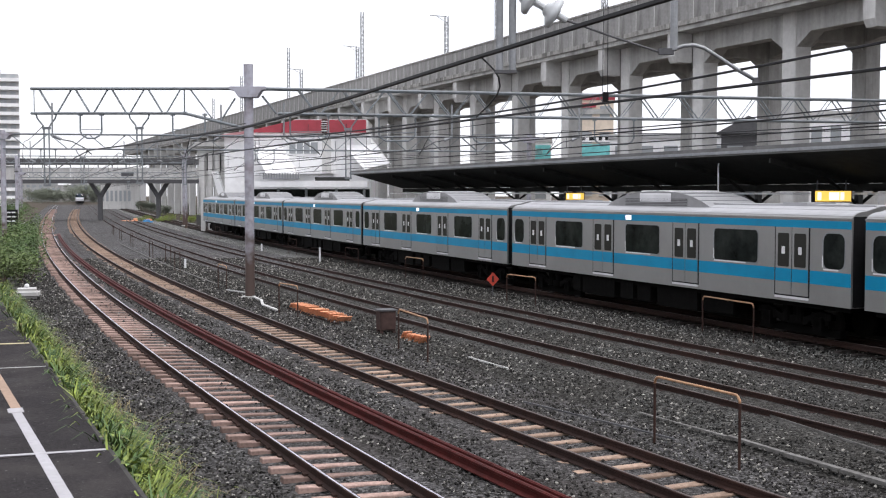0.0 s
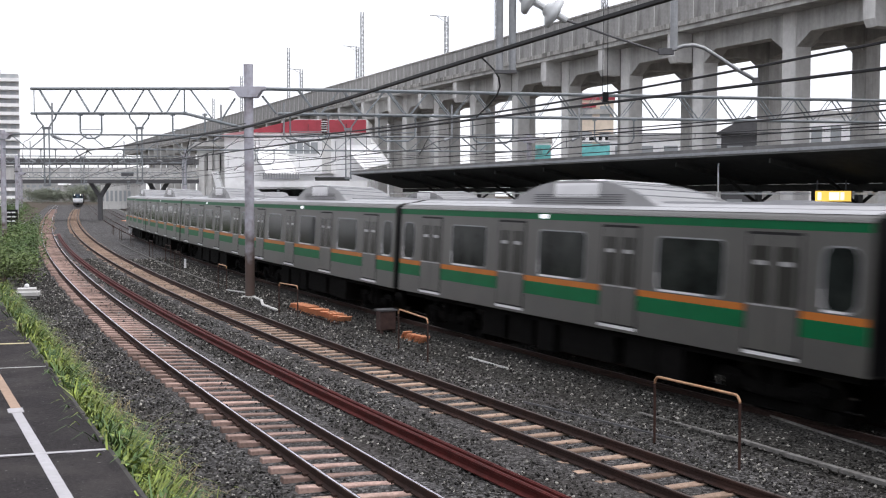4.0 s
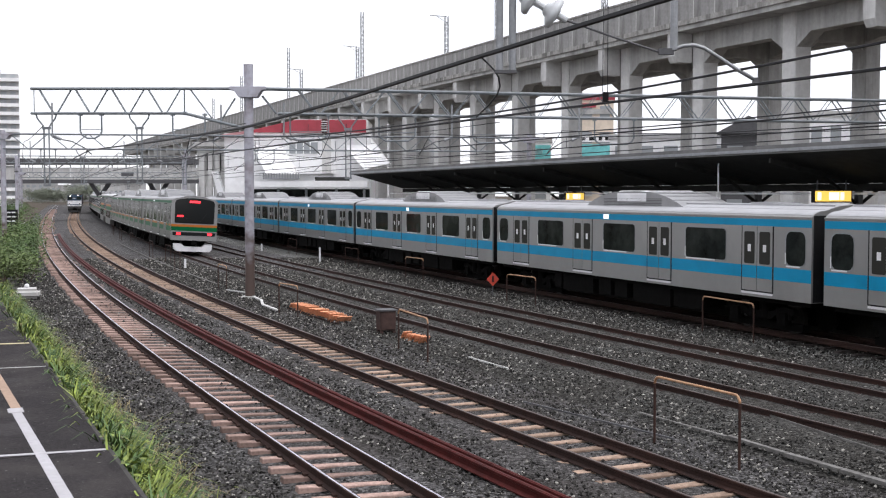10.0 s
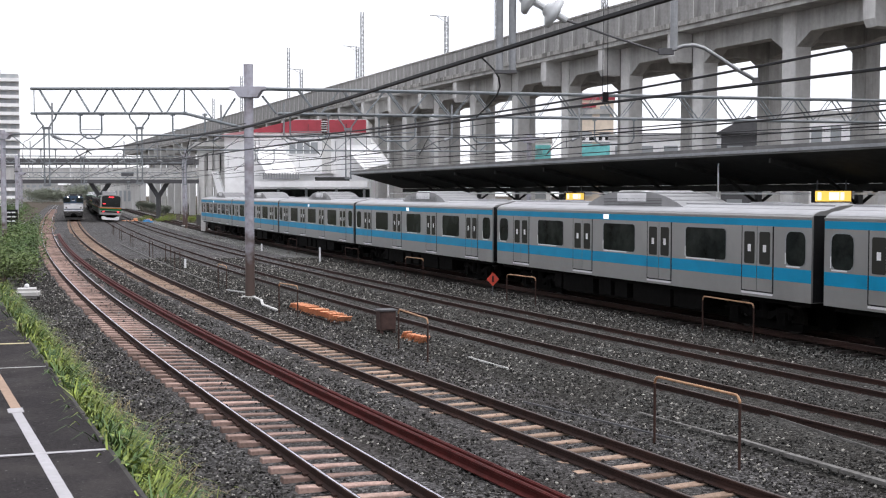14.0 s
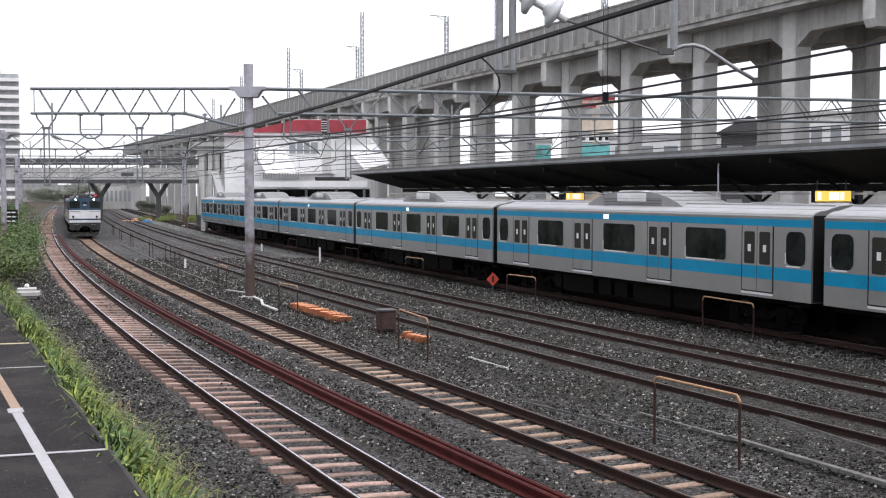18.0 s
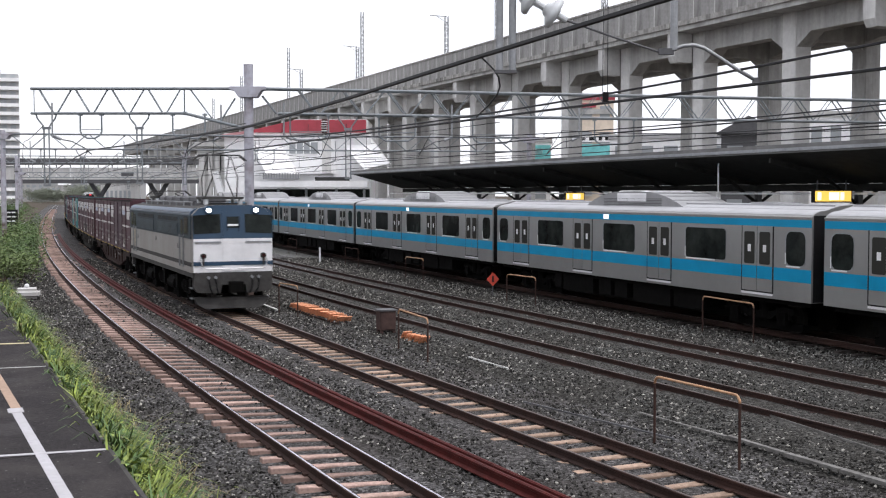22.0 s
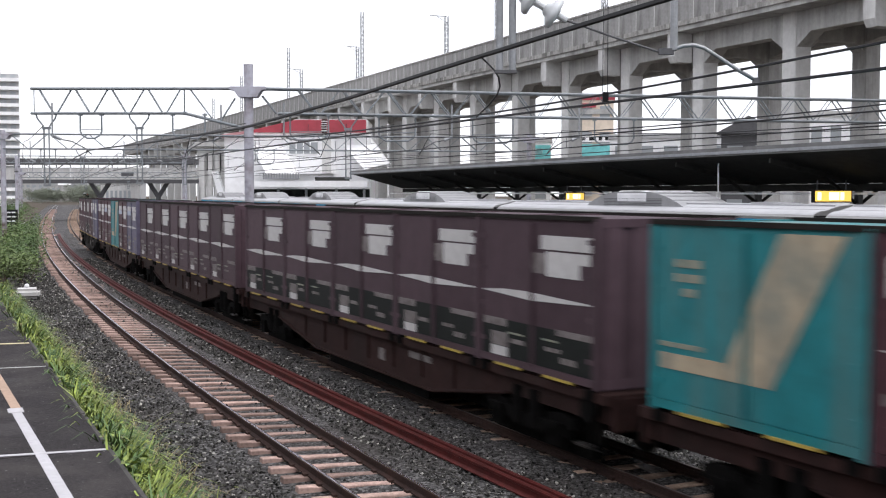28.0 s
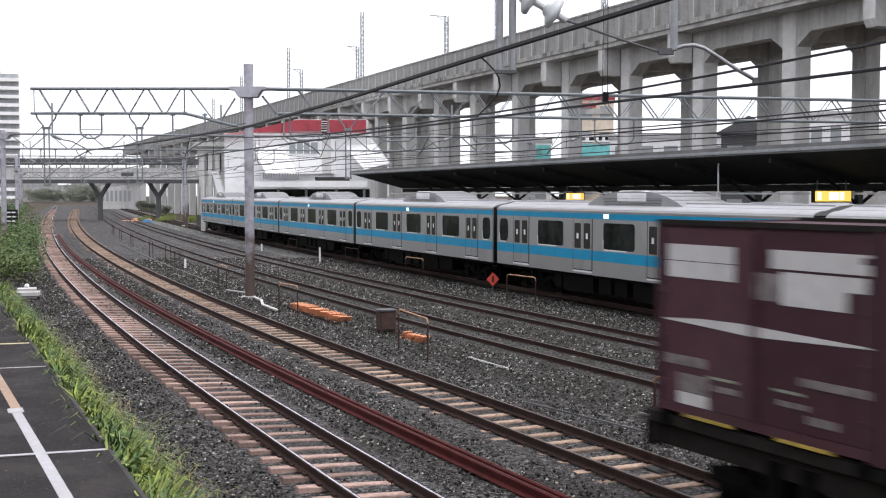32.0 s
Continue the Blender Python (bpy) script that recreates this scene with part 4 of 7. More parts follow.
def side_panel(parent, name, x, y0, y1, z0, z1, proud, material, label="", bevel=0.0, own=None, flanks=(-1, 1)):
    """A plate on both flanks, standing proud of the side; each flank is a part."""
    got = []
    for s in flanks:
        a, b = sorted((s * (x - 0.02), s * (x + proud)))
        bm = cube(a, b, y0, y1, z0, z1)
        if bevel:
            edges = [e for e in bm.edges if abs(e.verts[0].co.x - e.verts[1].co.x) > 0.01]
            bmesh.ops.bevel(bm, geom=edges, offset=bevel, segments=3, affect="EDGES", profile=0.5)
        got.append(part(name, bm, material, (own[0] if s < 0 else own[1]) if own else parent, label))
    return got


def roof_unit(parent, y, length, z0, z1, half=0.95, name="air_conditioner"):
    def arc(d):
        return z0 + (z1 - z0) * (1 - abs(d) ** 2.6)
    n = 14
    prof = [(y + length / 2 * d, arc(d)) for d in [-1 + 2 * i / n for i in range(n + 1)]]
    bm = extrude(bmesh.new(), [(y + length / 2, z0 - 0.05), (y - length / 2, z0 - 0.05)] + prof, -half, half, axis="x")
    bmesh.ops.bevel(bm, geom=[e for e in bm.edges if abs(e.verts[0].co.x - e.verts[1].co.x) < 0.01 and min(v.co.z for v in e.verts) > z0 + 0.02], offset=0.07, segments=2, affect="EDGES", profile=0.5)
    u = part(name, bm, "unit_grey", parent, "grey metal roof air conditioner")
    ribs = bmesh.new()
    for d in (-0.82, -0.66, -0.5, -0.36, 0.36, 0.5, 0.66, 0.82):
        yy, zz = y + length / 2 * d, arc(d)
        box(ribs, -half - 0.01, half + 0.01, yy - 0.012, yy + 0.012, zz - 0.04, zz + 0.012)
    part("ribs", ribs, "steel", u)["kind"] = "stuff"
    # white panel that also paints the bright sheen on the unit's middle
    bm = cube(-half - 0.012, half + 0.012, y - length * 0.15, y + length * 0.15, z0 + (z1 - z0) * 0.3, z1 + 0.015)
    bmesh.ops.bevel(bm, geom=[e for e in bm.edges if min(v.co.z for v in e.verts) > z1 and abs(e.verts[0].co.x - e.verts[1].co.x) < 0.01], offset=0.14, segments=4, affect="EDGES", profile=0.5)
    part("top_panel", bm, "white", u, "pale top panel with its sheen in the white")
    side = bmesh.new()
    for k in range(5):
        for s in (-1, 1):
            a, b = sorted((s * half, s * (half + 0.012)))
            box(side, a, b, y - length * 0.3, y + length * 0.3, z0 + 0.03 + k * 0.05, z0 + 0.05 + k * 0.05)
    part("side_grille", side, "dark_steel", u)
    return u


def carriage(label, body, belts, cantrail, zs, belt_on_doors, group, length=19.5, pitch_door=4.82, cab=0, doors=None):
    """A four-door commuter carriage. zs: floor, door top, window bottom and top, side bottom, side top, roof top."""
    floor, dtop, w0, w1, z0, zside, ztop = zs
    half = 1.475
    t = thing("railway_carriage", label, "train car", group)
    part("body", extrude(bmesh.new(), shell(z0, zside, ztop), -length / 2, length / 2), body, t, smooth=False)
    rp = [(x * 1.003, z + 0.008) for x, z in shell(z0, zside, ztop) if z > zside + 0.1]
    part("roof", extrude(bmesh.new(), rp, -length / 2 + 0.03, length / 2 - 0.03), "car_roof", t, "grey painted roof", smooth=False)
    for s in (-1, 1):
        part("rain_gutter", cube(min(s * 1.46, s * 1.5), max(s * 1.46, s * 1.5), -length / 2, length / 2, zside + 0.02, zside + 0.06), "stainless", t)
    for a in (-0.95, -0.62, 0.62, 0.95):
        zz = ztop - 0.03 - 0.12 * (abs(a) > 0.7)
        part("roof_rib", cube(a - 0.02, a + 0.02, -length / 2 + 0.1, length / 2 - 0.1, zz - 0.05, zz + 0.03), "car_roof", t)
    doors = doors or [-1.5 * pitch_door, -0.5 * pitch_door, 0.5 * pitch_door, 1.5 * pitch_door]
    # the belts between the doors
    spans, a = [], -length / 2 + 0.01
    for d in doors:
        spans.append((a, d - 0.72))
        a = d + 0.72
    spans.append((a, length / 2 - 0.01))
    for bz0, bz1, m in belts:
        for p, q in spans:
            side_panel(t, "belt", half, p, q, bz0, bz1, 0.004, m)
    for bz0, bz1, m in cantrail:
        side_panel(t, "cantrail_band", half, -length / 2 + 0.01, length / 2 - 0.01, bz0, bz1, 0.005, m)
    for d in doors:
        fr = side_panel(t, "doorway", half, d - 0.71, d + 0.71, floor - 0.1, dtop + 0.05, 0.003, "gasket", bevel=0.03)
        for k in (-1, 1):
            lo, hi = (d - 0.66, d - 0.012) if k < 0 else (d + 0.012, d + 0.66)
            leaf = side_panel(t, "door_leaf", half, lo, hi, floor - 0.06, dtop, 0.014, body)
            c = (lo + hi) / 2
            side_panel(t, "door_window", half, c - 0.23, c + 0.23, w0 - 0.04, w1 - 0.02, 0.02, "door_glass", bevel=0.05, own=leaf)
            if belt_on_doors:
                side_panel(t, "door_sticker", half, c - 0.07, c + 0.07, (w0 + w1) / 2 - 0.14, (w0 + w1) / 2 + 0.06, 0.023, "white", own=leaf, flanks=(-1,))
            else:
                side_panel(t, "door_sticker", half, c - 0.14, c + 0.14, (w0 + w1) / 2 + 0.14, (w0 + w1) / 2 + 0.22, 0.022, "pale_unit", own=leaf, flanks=(-1,))
                side_panel(t, "door_ledge", half, lo + 0.03, hi - 0.03, w0 - 0.085, w0 - 0.055, 0.024, "pale_unit", own=leaf, flanks=(-1,))
            if belt_on_doors:
                for bz0, bz1, m in belts:
                    side_panel(t, "door_belt", half, lo + 0.004, hi - 0.004, bz0, bz1, 0.018, m, own=leaf)
        # the step is white to paint the bright highlight along it
        side_panel(t, "door_step", half, d - 0.68, d + 0.68, floor - 0.16, floor - 0.1, 0.02, "white")
    # windows between the doors, smaller ones at the ends
    end_win = 1.6
    wins = [((doors[i] + doors[i + 1]) / 2, 1.0) for i in range(3)] + [(doors[0] - end_win, 0.38), (doors[3] + end_win, 0.38)]
    if cab:
        # a small window next to the cab's first doors, and a crew door with a drop window at the cab
        wins = [(c, 0.36) if c * cab > 3 else (c, h) for c, h in wins if h > 0.5]
        c = cab * (length / 2 - 1.5)
        crew = side_panel(t, "crew_door", half, c - 0.3, c + 0.3, floor - 0.06, dtop - 0.06, 0.012, body)
        side_panel(t, "crew_door_window", half, c - 0.2, c + 0.2, w0, w1, 0.018, "door_glass", bevel=0.05, own=crew)
        side_panel(t, "crew_door_belt", half, c - 0.296, c + 0.296, belts[-1][0], belts[0][1] + 0.1, 0.016, "green", own=crew)
        c = cab * (length / 2 - 0.62)
        rim = side_panel(t, "cab_side_window_frame", half, c - 0.3, c + 0.3, w0 + 0.25, w1 + 0.04, 0.006, "gasket", bevel=0.05)
        side_panel(t, "cab_side_window", half, c - 0.26, c + 0.26, w0 + 0.29, w1, 0.012, "glass", bevel=0.05, own=rim)
    for c, h in wins:
        rim = side_panel(t, "window_frame", half, c - h - 0.05, c + h + 0.05, w0 - 0.06, w1 + 0.05, 0.006, "steel", bevel=0.13 if h > 0.6 else 0.24)
        side_panel(t, "window_pane", half, c - h - 0.02, c + h - 0.01, w0 - 0.01, w1 + 0.02, 0.012, "glass", bevel=0.11 if h > 0.6 else 0.2, own=rim)
        # white bars painting the highlight on the frame's lower corner, near flank only
        side_panel(t, "window_sill", half, c - h * 0.5, c + h - 0.02, w0 - 0.055, w0 - 0.014, 0.016, "white", own=rim, flanks=(-1,))
        side_panel(t, "window_jamb", half, c + h + 0.0, c + h + 0.03, w0 + 0.02, w0 + 0.32, 0.015, "white", own=rim, flanks=(-1,))
    side_panel(t, "destination_display", half, 0.65, 1.0, cantrail[0][0] + 0.03, cantrail[0][1] - 0.02, 0.012, "sign_glow", "lit destination display")
    roof_unit(t, *((0.05, 6.1) if belt_on_doors else (0.3, 6.5)), ztop - 0.12, ztop + (0.38 if belt_on_doors else 0.46))
    for y in (-6.3, 6.4):
        part("roof_vent", cube(-0.5, 0.5, y - 0.5, y + 0.5, ztop - 0.1, ztop + 0.05), "car_roof", t)
    # underfloor boxes, bogies, gangways
    rnd = random.Random(len(label))
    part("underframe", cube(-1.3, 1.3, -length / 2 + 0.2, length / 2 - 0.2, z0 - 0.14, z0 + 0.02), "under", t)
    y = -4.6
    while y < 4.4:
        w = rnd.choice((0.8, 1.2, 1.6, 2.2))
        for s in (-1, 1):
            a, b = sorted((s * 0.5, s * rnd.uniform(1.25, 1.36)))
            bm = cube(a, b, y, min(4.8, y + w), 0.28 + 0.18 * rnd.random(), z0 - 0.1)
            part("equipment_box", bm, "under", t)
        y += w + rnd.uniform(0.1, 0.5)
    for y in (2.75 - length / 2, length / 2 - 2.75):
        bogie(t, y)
    for s in (-1, 1):
        if s == cab:
            continue
        bm = bmesh.new()
        for i in range(3):
            y = s * (length / 2 + 0.04 + 0.085 * i)
            box(bm, -0.62, 0.62, y - 0.03, y + 0.03, 1.0, 3.1)
        box(bm, -0.57, 0.57, min(s * length / 2, s * (length / 2 + 0.25)), max(s * length / 2, s * (length / 2 + 0.25)), 1.05, 3.05)
        part("gangway_bellows", bm, "dark_steel", t)
        y = s * (length / 2 + 0.004)
        part("end_wall", cube(-1.42, 1.42, y - 0.006, y + 0.006, z0 + 0.02, zside + 0.1), "gasket", t, "dark end wall")
        part("coupler", cube(-0.12, 0.12, min(s * (length / 2 - 0.2), s * (length / 2 + 0.25)), max(s * (length / 2 - 0.2), s * (length / 2 + 0.25)), 0.7, 0.95), "under", t)
    return t


def cab_end(t, length, s, zs):
    """Driver's end of the green train: pale rim round a black mask, belts, lamps and a white snow skirt."""
    z0, zside, ztop = zs[4], zs[5], zs[6]
    y = s * length / 2

    def slab(name, prof_or_box, d0, d1, m, parent=t, label=""):
        bm = bmesh.new()
        extrude(bm, prof_or_box, y + s * d0, y + s * d1)
        return part(name, bm, m, parent, label)
    rim = shell(z0 - 0.1, zside, ztop - 0.02, 1.47)
    face = slab("cab_front", rim, 0.0, 0.22, "pale_front", label="pale metal cab front")
    slab("windscreen", [(-1.22, 2.1), (1.22, 2.1), (1.27, 2.16), (1.28, 3.4), (1.22, 3.56), (1.0, 3.66), (0.5, 3.72), (0, 3.74), (-0.5, 3.72), (-1.0, 3.66), (-1.22, 3.56), (-1.28, 3.4), (-1.27, 2.16)], 0.2, 0.235, "windscreen", face, "dark windscreen mask")
    for bz0, bz1, m in ((1.87, 2.02, "orange"), (1.6, 1.87, "green")):
        slab("front_belt", [(-1.472, bz0), (1.472, bz0), (1.472, bz1), (-1.472, bz1)], 0.2, 0.228, m, face)
    slab("lamp_panel", [(-1.36, 1.3), (1.36, 1.3), (1.4, 1.52), (-1.4, 1.52)], 0.2, 0.24, "gasket", face)
    for a in (-1, 1):
        slab("tail_lamp", [(a * 1.0 - 0.13, 1.34), (a * 1.0 + 0.13, 1.34), (a * 1.0 + 0.15, 1.49), (a * 1.0 - 0.15, 1.49)], 0.23, 0.26, "red_lamp", face, "lit red tail lamp")
    slab("destination_display", [(-0.34, 3.43), (0.34, 3.43), (0.34, 3.58), (-0.34, 3.58)], 0.23, 0.25, "red_lamp", face, "lit red destination display")
    slab("running_number", [(-1.12, 2.51), (-0.72, 2.51), (-0.72, 2.61), (-1.12, 2.61)], 0.23, 0.25, "red_lamp", face)
    for a in (-1, 1):
        slab("wiper", [(a * 0.35, 2.2), (a * 0.4, 2.2), (a * 0.8, 2.75), (a * 0.76, 2.76)], 0.236, 0.25, "gasket", face)
    bm = bmesh.new()
    extrude(bm, [(-1.22, 0.76), (-0.8, 0.76), (-0.55, 0.58), (0.55, 0.58), (0.8, 0.76), (1.22, 0.76), (1.2, 0.4), (1.05, 0.26), (-1.05, 0.26), (-1.2, 0.4)], y - s * 0.55, y + s * 0.12)
    part("snow_skirt", bm, "white", t, "white snow skirt")
    part("coupler", cube(-0.14, 0.14, min(y, y + s * 0.4), max(y, y + s * 0.4), 0.72, 1.0), "under", t)


def double_decker(zs):
    """The double-deck carriage of the green train: low middle part with two rows of windows."""
    length, half = 18.85, 1.475
    t = thing("double_deck_carriage", "double-deck stainless carriage with green and orange bands", "train car", "green train")
    ztop, zside = 4.0, 3.6
    part("body", extrude(bmesh.new(), shell(1.0, zside, ztop), -length / 2, length / 2), "stainless_dirty", t)
    part("lower_deck", extrude(bmesh.new(), [(-half - 0.012, 0.42), (half + 0.012, 0.42), (half + 0.012, 3.3), (-half - 0.012, 3.3)], -6.05, 6.05), "stainless_dirty", t)
    rp = [(x * 1.003, z + 0.008) for x, z in shell(1.0, zside, ztop) if z > zside + 0.1]
    part("roof", extrude(bmesh.new(), rp, -length / 2 + 0.03, length / 2 - 0.03), "pale_car_roof", t, "pale grey roof with its shine in the colour")
    x = half + 0.012
    for z0, z1, m in ((2.46, 2.66, "orange"), (2.06, 2.46, "green")):
        side_panel(t, "belt", x, -6.03, 6.03, z0, z1, 0.004, m)
    side_panel(t, "cantrail_band", half, -9.4, 9.4, 3.48, 3.6, 0.01, "green")
    for z0, z1 in ((1.86, 2.02, ), ):
        for p, q in ((-9.4, -9.0), (-8.0, -6.1), (6.1, 8.0), (9.0, 9.4)):
            side_panel(t, "belt", half, p, q, z0, z1, 0.004, "orange")
            side_panel(t, "belt", half, p, q, 1.56, 1.86, 0.004, "green")
    for i in range(5):
        c = -4.68 + i * 2.34
        for z0, z1 in ((2.86, 3.5), (1.18, 1.86)):
            rim = side_panel(t, "window_frame", x, c - 1.04, c + 1.04, z0 - 0.05, z1 + 0.05, 0.005, "gasket", bevel=0.08)
            side_panel(t, "window_pane", x, c - 0.96, c + 0.96, z0, z1, 0.011, "glass", bevel=0.06, own=rim)
    for c in (-8.5, 8.5):
        side_panel(t, "doorway", half, c - 0.5, c + 0.5, 1.05, 3.2, 0.003, "gasket", bevel=0.03)
        leaf = side_panel(t, "door_leaf", half, c - 0.45, c + 0.45, 1.1, 3.15, 0.014, "stainless_dirty")
        side_panel(t, "door_window", half, c - 0.2, c + 0.2, 2.1, 3.0, 0.02, "glass", bevel=0.05, own=leaf)
    for c in (-7.0, 7.0):
        rim = side_panel(t, "window_frame", half, c - 0.62, c + 0.62, 2.1, 3.15, 0.005, "gasket", bevel=0.08)
        side_panel(t, "window_pane", half, c - 0.55, c + 0.55, 2.16, 3.08, 0.011, "glass", bevel=0.06, own=rim)
    roof_unit(t, -8.1, 3.2, ztop - 0.14, ztop + 0.12)
    roof_unit(t, 8.1, 3.2, ztop - 0.14, ztop + 0.12)
    part("underframe", cube(-1.2, 1.2, -9.2, 9.2, 0.86, 1.02), "under", t)
    for y in (-7.8, 7.8):
        bogie(t, y)
    for s in (-1, 1):
        y = s * (length / 2 + 0.004)
        part("end_wall", cube(-1.42, 1.42, y - 0.006, y + 0.006, 1.02, zside + 0.1), "gasket", t)
        part("gangway_bellows", cube(-0.6, 0.6, min(s * 9.43, s * 9.64), max(s * 9.43, s * 9.64), 1.05, 3.1), "gasket", t)
    return t


def locomotive():
    t = thing("locomotive", "weathered electric locomotive, dark blue over cream, headlamps lit", "locomotive")
    L, half = 7.4, 1.4
    ztop = 3.62
    prof = [(-half, 1.36), (-half, 3.3), (-half + 0.22, 3.52), (-0.6, ztop), (0.6, ztop), (half - 0.22, 3.52), (half, 3.3), (half, 1.36)]
    body = bmesh.new()
    # the nose: the sides taper a little and the upper front leans back
    rings = []
    for y, w, back in ((-L, 0.965, 1), (-L + 0.3, 1.0, 0), (L - 0.3, 1.0, 0), (L, 0.965, -1)):
        rings.append([body.verts.new((x * w, y + (back * 0.16 * max(0, (z - 2.5) / 1.1)), z)) for x, z in prof])
    n = len(prof)
    for a, b in zip(rings, rings[1:]):
        for i in range(n):
            j = (i + 1) % n
            body.faces.new((a[i], a[j], b[j], b[i]))
    body.faces.new(rings[0][::-1])
    body.faces.new(rings[-1])
    part("body", body, "loco_cream", t)
    # dark blue upper half on the flanks
    side_panel(t, "upper_side", half, -L + 0.12, L - 0.12, 2.5, 3.28, 0.005, "slate", "dull dark slate upper side")
    # shoulders in a brighter blue, painting the sky light they catch
    for s in (-1, 1):
        edge_pr = [(s * (half - 0.06), 3.28), (s * (half + 0.012), 3.28), (s * (half + 0.012), 3.33), (s * (half - 0.03), 3.42), (s * (half - 0.12), 3.49), (s * (half - 0.26), 3.535), (s * (half - 0.26), 3.4)]
        part("roof_edge", extrude(bmesh.new(), edge_pr, -L + 0.2, L - 0.2), "loco_front_blue", t, "blue rounded roof edge, sky light in its brighter blue", smooth=False)
    side_panel(t, "waist_line", half, -L + 0.12, L - 0.12, 1.57, 1.71, 0.005, "loco_grey")
    part("sill", cube(-half + 0.03, half - 0.03, -L + 0.1, L - 0.1, 1.2, 1.37), "loco_grey", t)
    # a long louvre band and a row of dark filter windows above it, in two runs
    for y0, y1 in ((-4.9, -0.45), (0.45, 4.9)):
        lv = side_panel(t, "louvre_panel", half, y0, y1, 2.56, 2.99, 0.012, "slate")
        for s, own in ((-1, lv[0]), (1, lv[1])):
            bm = bmesh.new()
            for k in range(10):
                z = 2.585 + k * 0.04
                a, b = sorted((s * (half + 0.01), s * (half + 0.034)))
                box(bm, a, b, y0 + 0.05, y1 - 0.05, z, z + 0.016)
            part("louvre_grille", bm, "louvre", own, "fine grey-blue louvre blades")
        for k in range(4):
            w = (y1 - y0) / 4
            rim = side_panel(t, "filter_window_frame", half, y0 + w * k + 0.03, y0 + w * (k + 1) - 0.03, 3.02, 3.21, 0.009, "slate", bevel=0.02)
            side_panel(t, "filter_window", half, y0 + w * k + 0.08, y0 + w * (k + 1) - 0.08, 3.045, 3.19, 0.014, "gasket", own=rim)
    for z in (2.515, 2.53):
        side_panel(t, "belt_moulding", half, -L + 0.12, L - 0.12, z - 0.012, z, 0.012, "slate")
    side_panel(t, "maker_plate", half, -0.1, 0.1, 2.2, 2.36, 0.012, "dark_steel")
    for c in (-L + 0.95, L - 0.95):
        rim = side_panel(t, "cab_window_frame", half, c - 0.4, c + 0.4, 2.62, 3.24, 0.012, "gasket", bevel=0.06)
        side_panel(t, "cab_window", half, c - 0.34, c + 0.34, 2.67, 3.19, 0.018, "glass", bevel=0.05, own=rim)
    for c in (-L + 1.75, L - 1.75):
        d = side_panel(t, "cab_door", half, c - 0.27, c + 0.27, 1.74, 2.5, 0.008, "beige_door" if c > 0 else "loco_cream", "dull beige lower cab door" if c > 0 else "dirty cream lower cab door")
        u = side_panel(t, "cab_door_top", half, c - 0.27, c + 0.27, 2.5, 3.22, 0.01, "slate")
        side_panel(t, "door_window", half, c - 0.19, c + 0.19, 2.62, 3.12, 0.016, "glass", bevel=0.04, own=u)
        for e in (-0.34, 0.34):
            side_panel(t, "grab_rail", half, c + e - 0.015, c + e + 0.015, 1.5, 2.6, 0.05, "steel", own=d)
        side_panel(t, "number_plate", half, c + (0.72 if c < 0 else -0.9), c + (0.9 if c < 0 else -0.72), 2.1, 2.26, 0.01, "dark_steel")
    for s in (-1, 1):
        y = s * L

        def slab(name, prof2, d0, d1, m, parent=t, label="", lean=True):
            bm = bmesh.new()
            extrude(bm, prof2, y + s * d0, y + s * d1)
            if lean:
                for v in bm.verts:
                    v.co.y -= s * 0.16 * max(0, (v.co.z - 2.5) / 1.1)
            return part(name, bm, m, parent, label)
        f = slab("cab_front", [(-1.34, 1.37), (1.34, 1.37), (1.34, 2.5), (-1.34, 2.5)], -0.02, 0.03, "white", label="white lower cab front", lean=False)
        u = slab("upper_front", [(-1.345, 2.5), (1.345, 2.5), (1.345, 3.3), (1.12, 3.52), (0.6, 3.62), (-0.6, 3.62), (-1.12, 3.52), (-1.345, 3.3)], -0.02, 0.03, "loco_front_blue", label="dark blue upper cab front")
        for a in (-1, 1):
            p = [(a * 0.42, 2.7), (a * 1.33, 2.66), (a * 1.33, 3.28), (a * 0.42, 3.33)]
            slab("windscreen", p if a > 0 else p[::-1], 0.02, 0.045, "glass", u, "dark windscreen")
            bm = bmesh.new()
            tube(bm, (a * 0.8, y - s * 0.4, 3.47), (a * 0.8, y - s * 0.04, 3.47), 0.145, 14)
            part("headlamp_case", bm, "loco_front_blue", t)
            bm = bmesh.new()
            tube(bm, (a * 0.8, y - s * 0.05, 3.45), (a * 0.8, y - s * 0.02, 3.45), 0.076, 14)
            part("headlamp", bm, "headlamp", t, "lit round headlamp")
            bm = bmesh.new()
            tube(bm, (a * 1.02, y, 1.92), (a * 1.02, y + s * 0.12, 1.92), 0.095, 14)
            part("tail_lamp", bm, "loco_grey", t, "round lamp in a dark housing")
            bm = bmesh.new()
            tube(bm, (a * 1.02, y + s * 0.1, 1.6), (a * 1.02, y + s * 0.1, 1.84), 0.03, 6)
            part("lamp_bracket", bm, "loco_grey", t)
        d = slab("front_door", [(-0.36, 1.42), (0.36, 1.42), (0.36, 2.5), (-0.36, 2.5)], 0.02, 0.055, "white", f, lean=False)
        d2 = slab("front_door_top", [(-0.36, 2.5), (0.36, 2.5), (0.36, 3.42), (-0.36, 3.42)], 0.02, 0.055, "loco_front_blue", u)
        slab("door_window", [(-0.2, 2.86), (0.2, 2.86), (0.2, 3.24), (-0.2, 3.24)], 0.05, 0.065, "glass", d2)
        slab("door_plate", [(-0.18, 2.92), (0.18, 2.92), (0.18, 2.99), (-0.18, 2.99)], 0.06, 0.075, "white", d2)
